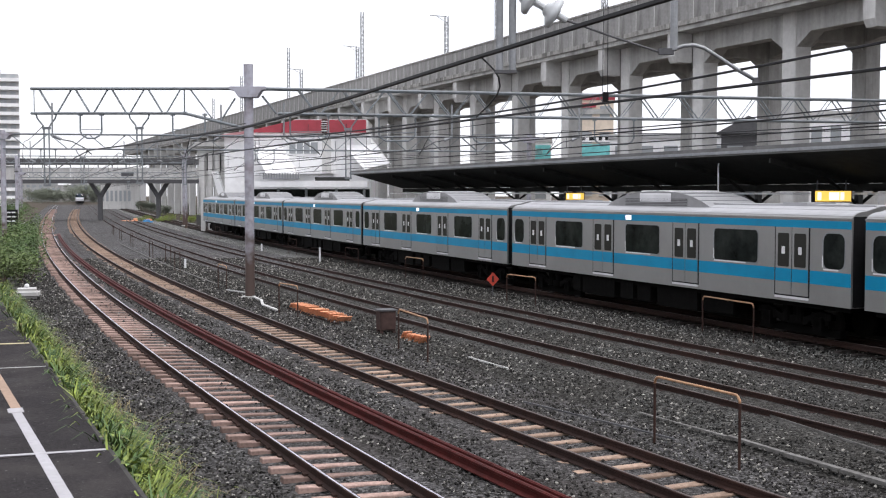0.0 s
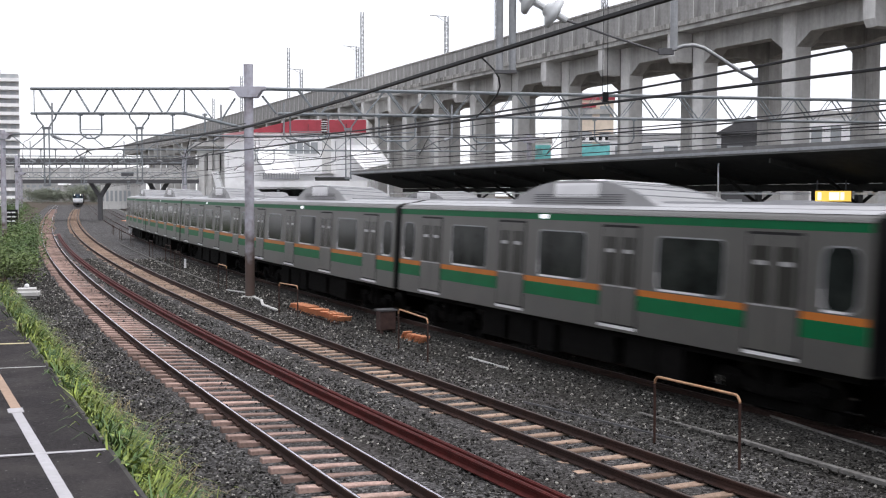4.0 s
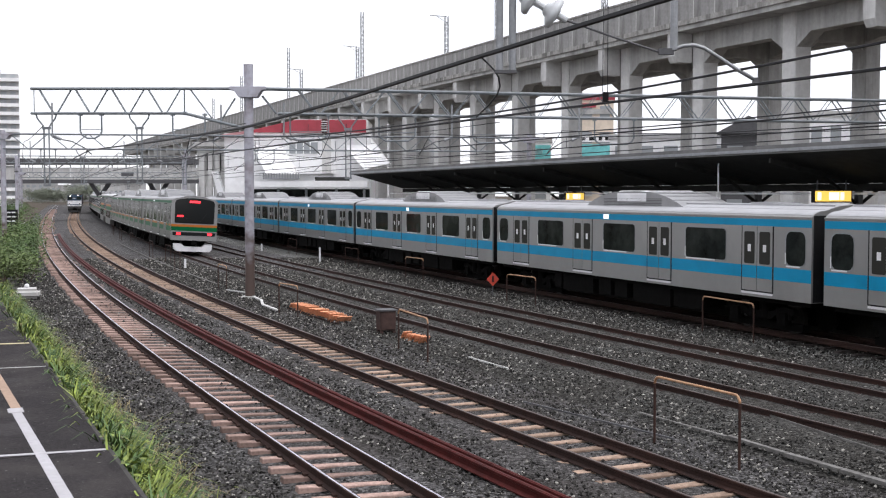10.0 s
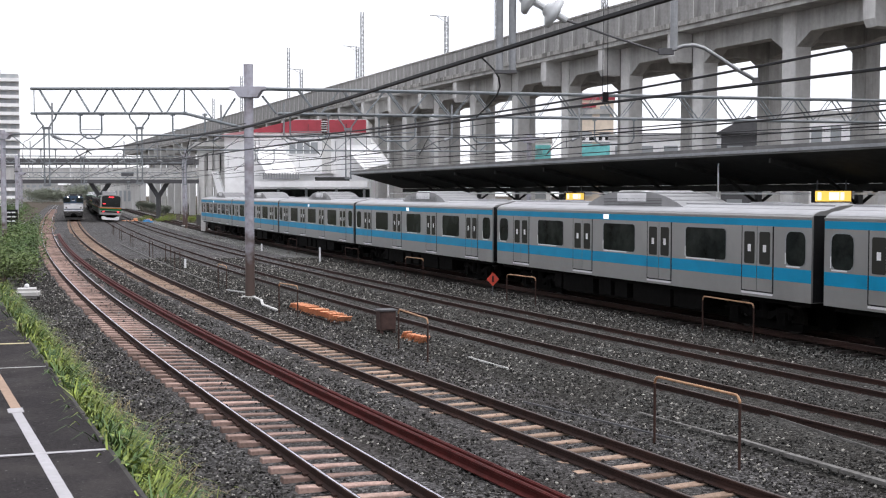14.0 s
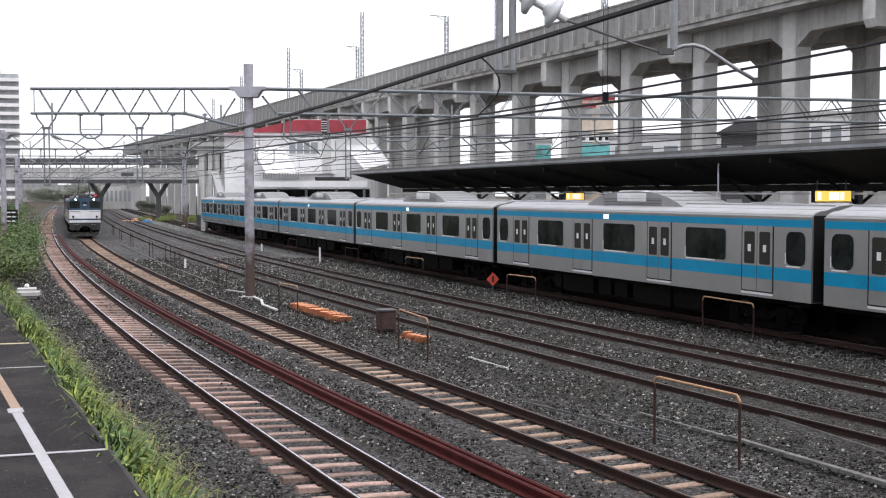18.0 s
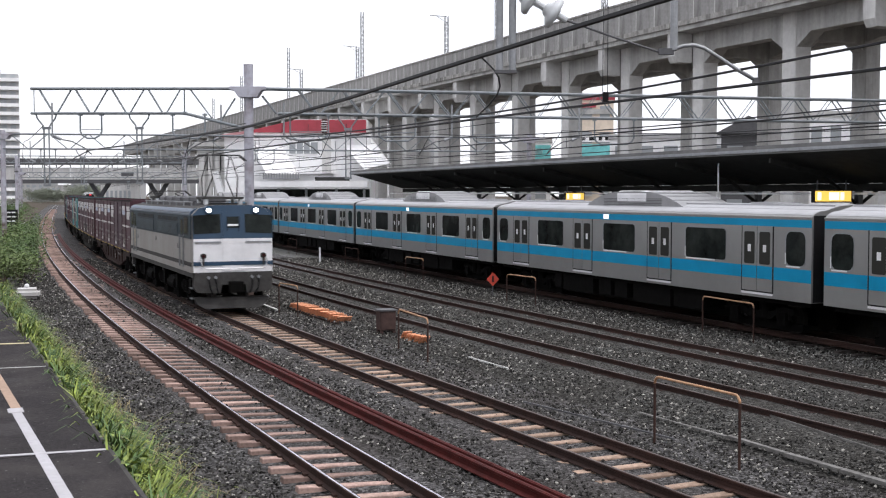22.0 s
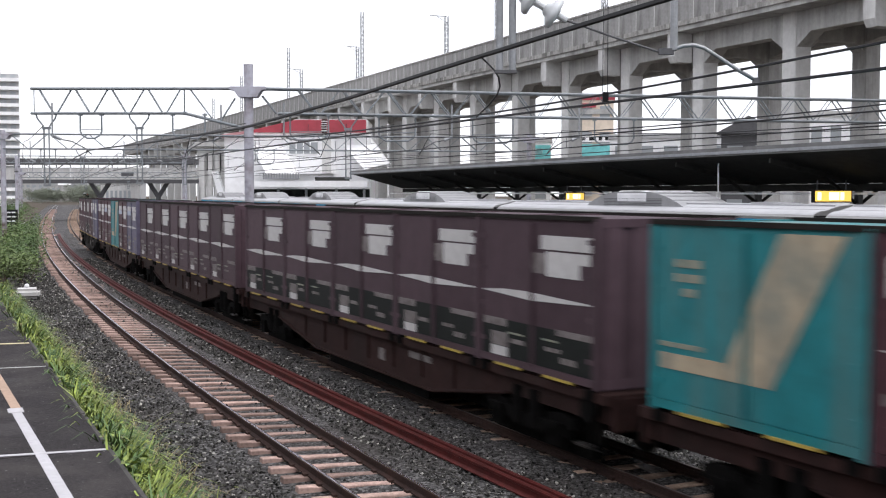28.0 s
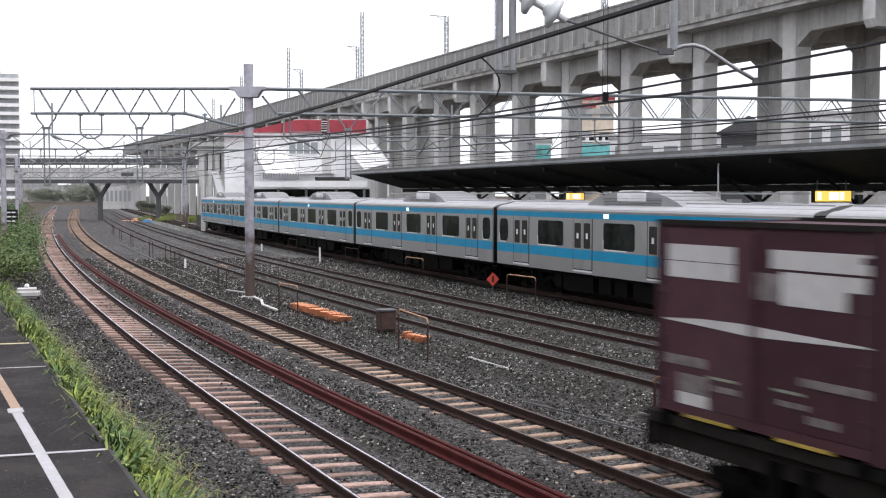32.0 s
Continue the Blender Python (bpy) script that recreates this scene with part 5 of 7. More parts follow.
        slab("front_line", [(-1.345, 1.6), (1.345, 1.6), (1.345, 1.73), (-1.345, 1.73)], 0.02, 0.062, "loco_front_blue", f, lean=False)
        for a in (-1, 1):
            p = [(a * 0.42, 2.36), (a * 1.3, 2.36), (a * 1.3, 2.41), (a * 0.42, 2.41)]
            slab("edge_strip", p if a > 0 else p[::-1], 0.02, 0.06, "steel", f, lean=False)
            bm = bmesh.new()
            tube(bm, (a * 1.02, y + s * 0.12, 1.92), (a * 1.02, y + s * 0.135, 1.92), 0.055, 12)
            part("lamp_lens", bm, "red_glass", t, "unlit red tail lamp lens")
            bm = bmesh.new()
            pipe(bm, [(a * 1.12, y + s * 0.05, 1.9), (a * 1.12, y + s * 0.2, 1.78), (a * 1.08, y + s * 0.22, 1.56), (a * 0.95, y + s * 0.22, 1.5), (a * 0.12, y + s * 0.22, 1.5)], 0.022)
            part("handrail", bm, "pale_unit", t, "pale bent handrail")
            bm = bmesh.new()
            tube(bm, (a * 0.2, y + s * 0.07, 2.76), (a * 0.2, y + s * 0.09, 3.25), 0.01, 5)
            part("wiper", bm, "gasket", t)
        # buffer plate with rounded corners, dark coupler recess, rounded snow plough, hoses, steps
        bm = bmesh.new()
        extrude(bm, [(-1.31, 1.37), (1.31, 1.37), (1.33, 0.86), (1.22, 0.7), (0.45, 0.66), (0.4, 0.95), (-0.4, 0.95), (-0.45, 0.66), (-1.22, 0.7), (-1.33, 0.86)], y - s * 0.3, y + s * 0.06)
        part("buffer_beam", bm, "loco_grey", t, "grimy grey buffer beam")
        bm = bmesh.new()
        extrude(bm, [(-1.25, 0.5), (1.25, 0.5), (1.2, 0.3), (0.95, 0.14), (-0.95, 0.14), (-1.2, 0.3)], y - s * 0.35, y + s * 0.12)
        for v in bm.verts:
            v.co.y -= s * 0.28 * (abs(v.co.x) / 1.25) ** 2
        part("rail_guard", bm, "loco_grey", t, "grimy rounded snow plough")
        bm = cube(-0.13, 0.13, min(y, y + s * 0.5), max(y, y + s * 0.5), 0.76, 1.02)
        box(bm, -0.24, 0.24, min(y + s * 0.3, y + s * 0.55), max(y + s * 0.3, y + s * 0.55), 0.7, 1.08)
        bmesh.ops.bevel(bm, geom=bm.edges[:], offset=0.03, segments=1, affect="EDGES")
        part("coupler", bm, "under", t)
        for a in (-0.85, -0.62, 0.62, 0.85):
            bm = bmesh.new()
            pipe(bm, [(a, y + s * 0.06, 1.16), (a, y + s * 0.17, 1.08), (a * 0.95, y + s * 0.2, 0.82), (a * 0.85, y + s * 0.14, 0.66)], 0.03)
            part("brake_hose", bm, "gasket", t)
            part("hose_cock", tube(bmesh.new(), (a, y + s * 0.05, 1.2), (a, y + s * 0.13, 1.2), 0.05, 8), "steel", t)
        for a in (-1, 1):
            for z in (0.45, 0.8):
                bm = cube(min(a * 1.02, a * 1.34), max(a * 1.02, a * 1.34), min(y - s * 0.75, y - s * 0.4), max(y - s * 0.75, y - s * 0.4), z, z + 0.03)
                part("step", bm, "steel", t)
    for y in (-5.1, 0, 5.1):
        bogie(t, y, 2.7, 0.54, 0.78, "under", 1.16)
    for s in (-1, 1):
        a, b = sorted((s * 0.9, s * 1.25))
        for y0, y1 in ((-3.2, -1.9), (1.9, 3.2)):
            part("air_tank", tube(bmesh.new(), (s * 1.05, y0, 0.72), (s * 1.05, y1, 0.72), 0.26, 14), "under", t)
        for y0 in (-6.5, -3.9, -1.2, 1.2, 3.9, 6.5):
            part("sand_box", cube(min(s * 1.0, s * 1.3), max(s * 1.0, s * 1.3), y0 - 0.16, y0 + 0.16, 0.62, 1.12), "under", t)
    # roof gear
    part("roof", extrude(bmesh.new(), [(-1.41, 3.36), (-1.19, 3.535), (-0.6, ztop + 0.012), (0.6, ztop + 0.012), (1.19, 3.535), (1.41, 3.36), (1.2, 3.36), (0.6, ztop - 0.06), (-0.6, ztop - 0.06), (-1.2, 3.36)], -L + 0.3, L - 0.3), "loco_grey", t, "sooty dark grey roof")
    for s in (-1, 1):
        bm = bmesh.new()
        pipe(bm, [(s * 0.98, -5.4, ztop + 0.1), (s * 0.98, 5.4, ztop + 0.1)], 0.02)
        for k in range(8):
            tube(bm, (s * 0.98, -5.2 + k * 1.48, ztop - 0.05), (s * 0.98, -5.2 + k * 1.48, ztop + 0.1), 0.025, 6)
        part("roof_conduit", bm, "steel", t)
    part("roof_walkway", cube(-0.9, 0.9, -5.6, 5.6, ztop - 0.05, ztop + 0.06), "dark_steel", t)
    for y in (-2.6, -0.8, 1.0, 2.8):
        bm = cube(-0.7, 0.7, y - 0.6, y + 0.6, ztop + 0.05, ztop + 0.3)
        bmesh.ops.bevel(bm, geom=bm.edges[:], offset=0.06, segments=1, affect="EDGES", profile=0.5)
        part("roof_hatch", bm, "dark_steel", t)
    for s in (-1, 1):
        p = part("pantograph", cube(-0.7, 0.7, s * 5.3 - 0.7, s * 5.3 + 0.7, ztop + 0.2, ztop + 0.28), "loco_grey", t)
        up = 1.75 if s < 0 else 0.5
        bm = bmesh.new()
        for a in (-0.55, 0.55):
            for e in (-1, 1):
                mid = (a * 0.8, s * 5.3 + e * (0.95 if s < 0 else 1.1), ztop + 0.28 + (up - 0.28) * 0.45)
                tube(bm, (a, s * 5.3 + e * 0.25, ztop + 0.28), mid, 0.025, 5)
                tube(bm, mid, (a * 0.7, s * 5.3 + e * 0.12, ztop + up - 0.06), 0.02, 5)
        part("arms", bm, "loco_grey", p)
        bm = bmesh.new()
        for e in (-0.14, 0.14):
            pipe(bm, [(-0.95, s * 5.3 + e, ztop + up - 0.2), (-0.7, s * 5.3 + e, ztop + up), (0.7, s * 5.3 + e, ztop + up), (0.95, s * 5.3 + e, ztop + up - 0.2)], 0.025)
        part("contact_strip", bm, "loco_grey", p)
        for a in (-0.6, 0.6):
            bm = bmesh.new()
            tube(bm, (a, s * 5.3 + 0.6, ztop), (a, s * 5.3 + 0.6, ztop + 0.22), 0.08, 8)
            tube(bm, (a, s * 5.3 - 0.6, ztop), (a, s * 5.3 - 0.6, ztop + 0.22), 0.08, 8)
            part("insulator", bm, "porcelain", p)
    return t


C_LEN, C_Z0, C_Z1 = 3.6, 1.27, 3.67


def container(parent, y, kind, rnd):
    """A twelve-foot rail container: posts, rails, doors and stencilled panels; all writing is plain bars."""
    half = 1.225
    m = {"m": "maroon", "g": "plum", "d": "plum", "p": "plum", "v": "purple", "t": "teal"}[kind]
    base = {"m": "maroon", "g": "dark-skirted plum-grey", "d": "dusty plum-brown", "p": "plum-grey", "v": "violet-grey", "t": "teal"}[kind]
    bm = cube(-half + 0.03, half - 0.03, -C_LEN / 2 + 0.03, C_LEN / 2 - 0.03, C_Z0 + 0.05, C_Z1 - 0.02)
    c = part("container", bm, m, parent, "%s twelve-foot freight container" % base, place=pose(0, y, 0))
    # corner posts, top and bottom rails, dark gap strips beside the posts
    bm = bmesh.new()
    for a in (-1, 1):
        for e in (-1, 1):
            p, q = sorted((a * (half - 0.14), a * half))
            box(bm, p, q, e * (C_LEN / 2 - 0.05) - 0.05, e * (C_LEN / 2 - 0.05) + 0.05, C_Z0, C_Z1)
        box(bm, min(a * (half - 0.1), a * (half - 0.004)), max(a * (half - 0.1), a * (half - 0.004)), -C_LEN / 2 + 0.1, C_LEN / 2 - 0.1, C_Z0 + 0.03, C_Z0 + 0.14)
    for e in (-1, 1):
        box(bm, -half + 0.14, half - 0.14, e * (C_LEN / 2 - 0.04) - 0.04, e * (C_LEN / 2 - 0.04) + 0.04, C_Z1 - 0.12, C_Z1)
        box(bm, -half + 0.14, half - 0.14, e * (C_LEN / 2 - 0.04) - 0.04, e * (C_LEN / 2 - 0.04) + 0.04, C_Z0, C_Z0 + 0.14)
    part("frame", bm, m, c)
    rail = bmesh.new()
    for a in (-1, 1):
        p, q = sorted((a * (half - 0.1), a * (half + 0.012)))
        box(rail, p, q, -C_LEN / 2 + 0.004, C_LEN / 2 - 0.004, C_Z1 - 0.035, C_Z1 + 0.03)
    part("top_rail", rail, "wagon", c, "dark dirty top rail")
    # side: two door leaves with hinges and bars on each flank
    for s in (-1, 1):
        for yy in (-0.86, 0.86):
            p, q = sorted((s * (half - 0.05), s * (half - 0.018)))
            part("door_panel", cube(p, q, yy - 0.835, yy + 0.835, C_Z0 + 0.15, C_Z1 - 0.08), m, c)
        for yy in (-1.64, 1.64):
            bm = bmesh.new()
            for zz in (1.62, 2.2, 2.78, 3.3):
                p, q = sorted((s * (half - 0.03), s * (half + 0.001)))
                box(bm, p, q, yy - 0.06, yy + 0.06, zz, zz + 0.07)
            box(bm, min(s * (half - 0.04), s * (half - 0.017)), max(s * (half - 0.04), s * (half - 0.017)), yy - 0.03, yy + 0.03, 1.5, 3.5)
            part("hinge_strip", bm, m, c)
        p, q = sorted((s * (half - 0.02), s * (half + 0.012)))
        bm = cube(p, q, -0.055, -0.025, C_Z0 + 0.1, C_Z1 - 0.1)
        box(bm, p, q, 0.03, 0.06, C_Z0 + 0.1, C_Z1 - 0.1)
        part("lock_rod", bm, m, c)
        if kind == "g":
            p, q = sorted((s * (half - 0.03), s * (half - 0.012)))
            part("skirt", cube(p, q, -C_LEN / 2 + 0.11, C_LEN / 2 - 0.11, C_Z0 + 0.145, C_Z0 + 0.74), "skirt", c, "dark painted lower side")
        if s > 0:
            continue
        x0, x1 = sorted((s * (half - 0.02), s * (half - 0.006)))

        def mark(name, ya, yb, za, zb, mm="mark"):
            part(name, cube(x0, x1, min(s * ya, s * yb), max(s * ya, s * yb), za, zb), mm, c)
        if kind == "t":
            # slanting cream band and pale bars
            bm = bmesh.new()
            pr = [(s * -0.45, C_Z0 + 0.55), (s * 0.42, C_Z0 + 0.55), (s * 1.5, C_Z1 - 0.09), (s * 0.55, C_Z1 - 0.09)]
            extrude(bm, pr, x0, x1, axis="x")
            part("cream_band", bm, "cream", c, "slanting cream band")
            mark("label_bar", -1.6, -0.4, 1.82, 2.02, "cream")
            mark("label_bar", -1.6, -0.75, 2.1, 2.16, "cream_dim")
            for z in (2.75, 2.93, 3.11):
                mark("label_bar", -1.3 + 0.14 * (z < 2.8), -0.8 - 0.1 * (z < 2.8), z, z + 0.1, "cream_dim")
        else:
            # big blocks that stand for the lettering
            plain = kind == "d"
            if not plain:
                if rnd.random() < {"m": 0.92, "g": 0.1, "v": 0.9, "p": 0.0}[kind]:
                    mark("label_bar", -1.58, -0.36, 3.2, 3.4)
                    mark("label_bar", -1.58, -0.36, 2.99, 3.19, "mark_blue" if rnd.random() < 0.6 else "mark")
                mark("label_bar", 0.25, 1.66, 3.19, 3.4)
                mark("label_bar", 0.42, 1.62, 3.0, 3.16, "mark")
                mark("label_bar", 0.42, 1.36, 2.79, 3.0)
                mark("label_bar", -0.05, 0.42, 2.82, 3.13, "mark_dim")
                bm = bmesh.new()
                pr = [(-1.67, 2.455), (-0.95, 2.505), (-0.2, 2.515), (0.6, 2.49), (1.69, 2.46), (1.69, 2.445), (0.7, 2.41), (-0.1, 2.385), (-0.9, 2.42), (-1.67, 2.445)]
                extrude(bm, [(s * a, b) for a, b in pr], x0, x1, axis="x")
                part("white_flash", bm, "mark", c, "thin white flash along the side")
            else:
                mark("label_bar", 0.85, 1.5, 3.22, 3.36, "mark_dim")
                mark("label_bar", 0.7, 1.45, 3.02, 3.16, "mark_dim")
            mark("label_bar", -1.62, -0.85, 1.9, 2.02, "mark_dim")
            mark("label_bar", -1.36, -0.81, 1.58, 1.8, "mark_dim")
            mark("label_bar", -1.36, -0.81, 1.42, 1.57)
            mark("label_bar", 0.73, 1.74, 1.93, 2.02, "mark_dim")
            mark("label_bar", -0.7, -0.27, 1.66, 1.73, "mark_dim")
            mark("label_bar", 0.4, 0.82, 1.67, 1.73, "mark_dim")
            if rnd.random() < 0.6:
                mark("label_bar", 0.84, 1.25, 1.53, 1.62, "mark_dim")
            if rnd.random() < 0.5:
                mark("label_bar", -0.8, -0.3, 1.8, 1.83, "cream_dim")
                mark("label_bar", 0.3, 0.75, 1.82, 1.85, "cream_dim")
        for ya, yb in ((-1.2, -0.36), (0.4, 1.2)):
            p, q = sorted((s * (half - 0.02), s * (half + 0.03)))
            part("fork_pocket_rim", cube(p, q, min(s * ya, s * yb), max(s * ya, s * yb), C_Z0 + 0.0, C_Z0 + 0.035), "yellow_mark", c, "worn yellow rim of a fork pocket")
    # end wall ribs
    for e in (-1, 1):
        y0, y1, wave = C_LEN / 2 - 0.06, C_LEN / 2 - 0.005, []
        for xx in (-0.9, -0.45, 0, 0.45, 0.9):
            wave += [(xx - 0.16, y0 + 0.015), (xx - 0.11, y1), (xx + 0.11, y1), (xx + 0.16, y0 + 0.015)]
        bm = extrude(bmesh.new(), [(-1.14, y0)] + [(-1.14, y0 + 0.015)] + wave + [(1.14, y0 + 0.015), (1.14, y0)], C_Z0 + 0.14, C_Z1 - 0.12)
        for v in bm.verts:
            v.co = (v.co.x, e * v.co.z, v.co.y)
        part("corrugated_end", bm, m, c)
        if kind in "vm":
            for xx, zz, w in ((-0.5, 3.26, 0.13), (-0.5, 3.17, 0.16), (-0.5, 3.08, 0.12), (-0.5, 2.99, 0.15), (0.08, 3.3, 0.14), (0.08, 3.21, 0.17), (0.08, 3.12, 0.17), (0.08, 2.9, 0.13)):
                y0, y1 = sorted((e * (C_LEN / 2 - 0.004), e * (C_LEN / 2 + 0.006)))
                part("label_bar", cube(xx - w, xx + w, y0, y1, zz, zz + 0.05), "mark_dim", c)
    return c


def wagon(kinds, rnd, paint):
    t = thing("container_wagon", "grimy flat wagon carrying five twelve-foot freight containers", "freight wagon", "freight wagons")
    L = WAGON_PITCH / 2 - 0.35
    # fish-bellied side sills with a bottom flange
    for s in (-1, 1):
        pr = [(-L, 1.12), (-L, 0.8), (-6.3, 0.8), (-3.3, 0.36), (3.3, 0.36), (6.3, 0.8), (L, 0.8), (L, 1.12)]
        a, b = sorted((s * 0.98, s * 1.06))
        part("side_sill", extrude(bmesh.new(), pr, a, b, axis="x"), paint, t, "deep fish-bellied side sill")
        a, b = sorted((s * 0.9, s * 1.13))
        low = [(-6.3, 0.8), (-3.3, 0.36), (3.3, 0.36), (6.3, 0.8)]
        part("flange", extrude(bmesh.new(), low + [(p, q + 0.035) for p, q in low[::-1]], a, b, axis="x"), paint, t)
        for i in range(7):
            y = -4.2 + i * 1.4
            a2, b2 = sorted((s * 1.06, s * 1.1))
            part("stiffener", cube(a2, b2, y - 0.025, y + 0.025, 0.56, 1.1), paint, t)
        a2, b2 = sorted((s * 1.06, s * 1.075))
        part("label_bar", cube(a2, b2, -0.9, -0.6, 0.62, 0.86), "mark_dim", t)
        part("label_bar", cube(a2, b2, -3.2, -2.2, 0.86, 0.98), "mark_dim", t)
        for e in (-1, 1):
            bm = bmesh.new()
            y = e * (L - 0.4)
            pipe(bm, [(s * 1.2, y, 1.1), (s * 1.22, y, 0.45), (s * 1.22, y + e * 0.35, 0.45), (s * 1.2, y + e * 0.35, 1.1)], 0.022)
            part("step_iron", bm, "under", t)
            part("step_board", cube(min(s * 1.1, s * 1.26), max(s * 1.1, s * 1.26), y - 0.02, y + 0.38, 0.44, 0.47), "wheel", t)
        # container lashing seats along the deck edge
        for j in range(5):
            for e in (-1, 1):
                y = (j - 2) * 3.65 + e * 1.62
                p, q = sorted((s * 1.12, s * 1.235))
                part("lashing_seat", cube(p, q, y - 0.1, y + 0.1, 1.12, 1.27), "under", t)
        p, q = sorted((s * 1.13, s * 1.19))
        part("deck_edge", cube(p, q, -L, L, 1.1, 1.235), paint, t, "channel along the deck edge")
        part("brake_wheel", tube(bmesh.new(), (s * 1.14, -L + 0.5, 0.98), (s * 1.2, -L + 0.5, 0.98), 0.2, 14), "under", t)
    part("deck", cube(-1.12, 1.12, -L, L, 1.08, 1.24), paint, t)
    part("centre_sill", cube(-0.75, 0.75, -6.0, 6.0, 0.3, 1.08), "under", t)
    # dark mass added to stop light and sight passing under the wagon
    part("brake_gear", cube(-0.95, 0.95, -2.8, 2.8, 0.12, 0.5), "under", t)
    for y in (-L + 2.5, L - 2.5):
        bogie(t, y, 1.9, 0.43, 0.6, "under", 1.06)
    for s in (-1, 1):
        part("coupler", cube(-0.14, 0.14, min(s * (L - 0.1), s * (L + 0.36)), max(s * (L - 0.1), s * (L + 0.36)), 0.68, 0.96), "under", t)
        part("headstock", cube(-1.1, 1.1, min(s * (L - 0.02), s * (L + 0.06)), max(s * (L - 0.02), s * (L + 0.06)), 0.74, 1.2), paint, t)
    for j, k in enumerate(kinds):
        container(t, (j - 2) * 3.65, k, rnd)
    return t


WAGON_PITCH = 19.4
ZB = (1.25, 3.0, 1.98, 2.86, 1.02, 3.22, 3.6)
blue_first = carriage("stainless commuter carriage with sky blue bands, standing at the platform", "stainless", [(1.54, 1.89, "blue")], [(3.0, 3.2, "blue")], ZB, True, "blue train", 19.3, 4.94)
BLUE = [blue_first] + [copy_thing(blue_first, pose(0, 0, 0)) for i in range(5)]
ZG = (1.3, 3.28, 2.1, 3.1, 1.08, 3.52, 3.88)
def green_car(label, cab=0):
    c = carriage(label, "stainless_dirty", [(1.89, 2.02, "orange"), (1.58, 1.89, "green")], [(3.38, 3.53, "green")], ZG, False, "green train", 18.2 if cab else 18.85, 4.78, cab, sorted(cab * d for d in (6.02, 2.37, -2.15, -6.83)) if cab else None)
    if cab:
        cab_end(c, 18.2, cab, ZG)
    return c


green_mid = green_car("stainless suburban carriage with green and orange bands")
green_front = green_car("leading stainless carriage with green and orange bands and white skirt", 1)
green_rear = green_car("rear stainless carriage with lit red tail lamps and white skirt", -1)
decker = double_decker(ZG)
decker_two = copy_thing(decker, pose(0, 0, 0))
GREEN = [green_front] + [copy_thing(green_mid, pose(0, 0, 0)) for i in range(4)] + [decker, decker_two] + [green_mid, copy_thing(green_mid, pose(0, 0, 0)), green_rear]
LOCO = locomotive()
rnd_c = random.Random(11)
# loads from the leading end of each wagon, and the paint of its frame
WAGON_LOADS = (("mdmmm", "wagon_red"), ("mmgmm", "wagon"), ("tmtmg", "wagon"), ("mmvmt", "wagon_red"), ("ggggg", "wagon_red"), ("ppppp", "wagon_red"), ("vmtmm", "wagon_red"), ("vmgmm", "wagon"))
WAGONS = [wagon(k, rnd_c, p) for k, p in WAGON_LOADS]


# ---- loose things between the tracks ----
for a, b, h in (((3.57, 19.4), (4.52, 17.51), 0.95), ((-1.2, 31.2), (-0.38, 28.79), 0.9), ((-5.77, 40.65), (-4.94, 39.28), 0.88),
                ((7.79, 34.64), (8.66, 32.19), 0.95), ((2.45, 44.38), (3.42, 42.7), 0.92), ((-1.84, 57.0), (-0.95, 55.2), 0.9),
                ((-5.63, 66.7), (-4.75, 64.9), 0.9), ((-10.7, 80.0), (-9.9, 78.2), 0.9), ((-9.95, 51.2), (-9.3, 49.7), 0.9),
                ((-14.6, 63.0), (-14.0, 61.6), 0.9), ((-16.9, 70.5), (-16.2, 68.9), 0.9), ((-19.4, 76.5), (-18.8, 75.0), 0.9), ((-24.8, 92.0), (-24.2, 90.4), 0.9), ((-29.3, 105.0), (-28.7, 103.4), 0.9), ((-33.4, 117.0), (-32.8, 115.4), 0.9), ((-21.2, 108.0), (-20.4, 106.0), 0.9)):
    hoop((*a, -0.2), (*b, -0.2), h + 0.2)


def equipment_box(x, y, rot):
    t = thing("equipment_box", "dark brown steel trackside box on short legs", "equipment box", place=pose(x, y, -0.2, 0, 0, rot))
    bm = cube(-0.24, 0.24, -0.22, 0.22, 0.16, 0.74)
    bmesh.ops.bevel(bm, geom=bm.edges[:], offset=0.02, segments=1, affect="EDGES")
    part("cabinet", bm, "box_brown", t)
    bm = cube(-0.28, 0.28, -0.26, 0.26, 0.74, 0.78)
    part("lid", bm, "dark_steel", t)
    part("door", cube(-0.2, 0.2, -0.235, -0.22, 0.2, 0.7), "box_brown", t)
    for a in (-0.19, 0.19):
        for b in (-0.16, 0.16):
            part("leg", cube(a - 0.04, a + 0.04, b - 0.04, b + 0.04, -0.1, 0.16), "box_brown", t)


equipment_box(-1.70, 34.4, 22)


def cover_stack(p, q, n, width, lean, label, seed):
    """Slotted covers laid in a row, each leaning on the next."""
    p, q = Vector((*p, -0.17)), Vector((*q, -0.17))
    d = (q - p)
    rot = math.degrees(math.atan2(-d.x, d.y))
    t = thing("cover_stack", label, "trough covers", place=pose(*p, 0, 0, rot))
    rnd = random.Random(seed)
    bm = cube(-width / 2, width / 2, -0.012, 0.012, 0, 0.33)
    for a in (-0.3, 0.0, 0.3):
        box(bm, a * width - 0.02, a * width + 0.02, -0.04, -0.012, 0.03, 0.37)
    me = done(bm, "cover")
    me.materials.append(M["sign_orange"])
    for i in range(n):
        part("cover", me, "sign_orange", t, place=pose(rnd.uniform(-0.03, 0.03), d.length * (i + 0.5) / n, 0, lean + rnd.uniform(-6, 6), 0, rnd.uniform(-3, 3)))
    # dark strip added below so the gaps between covers look shaded
    part("base_strip", cube(-width / 2, width / 2, 0, d.length, -0.02, 0.02), "box_brown", t)


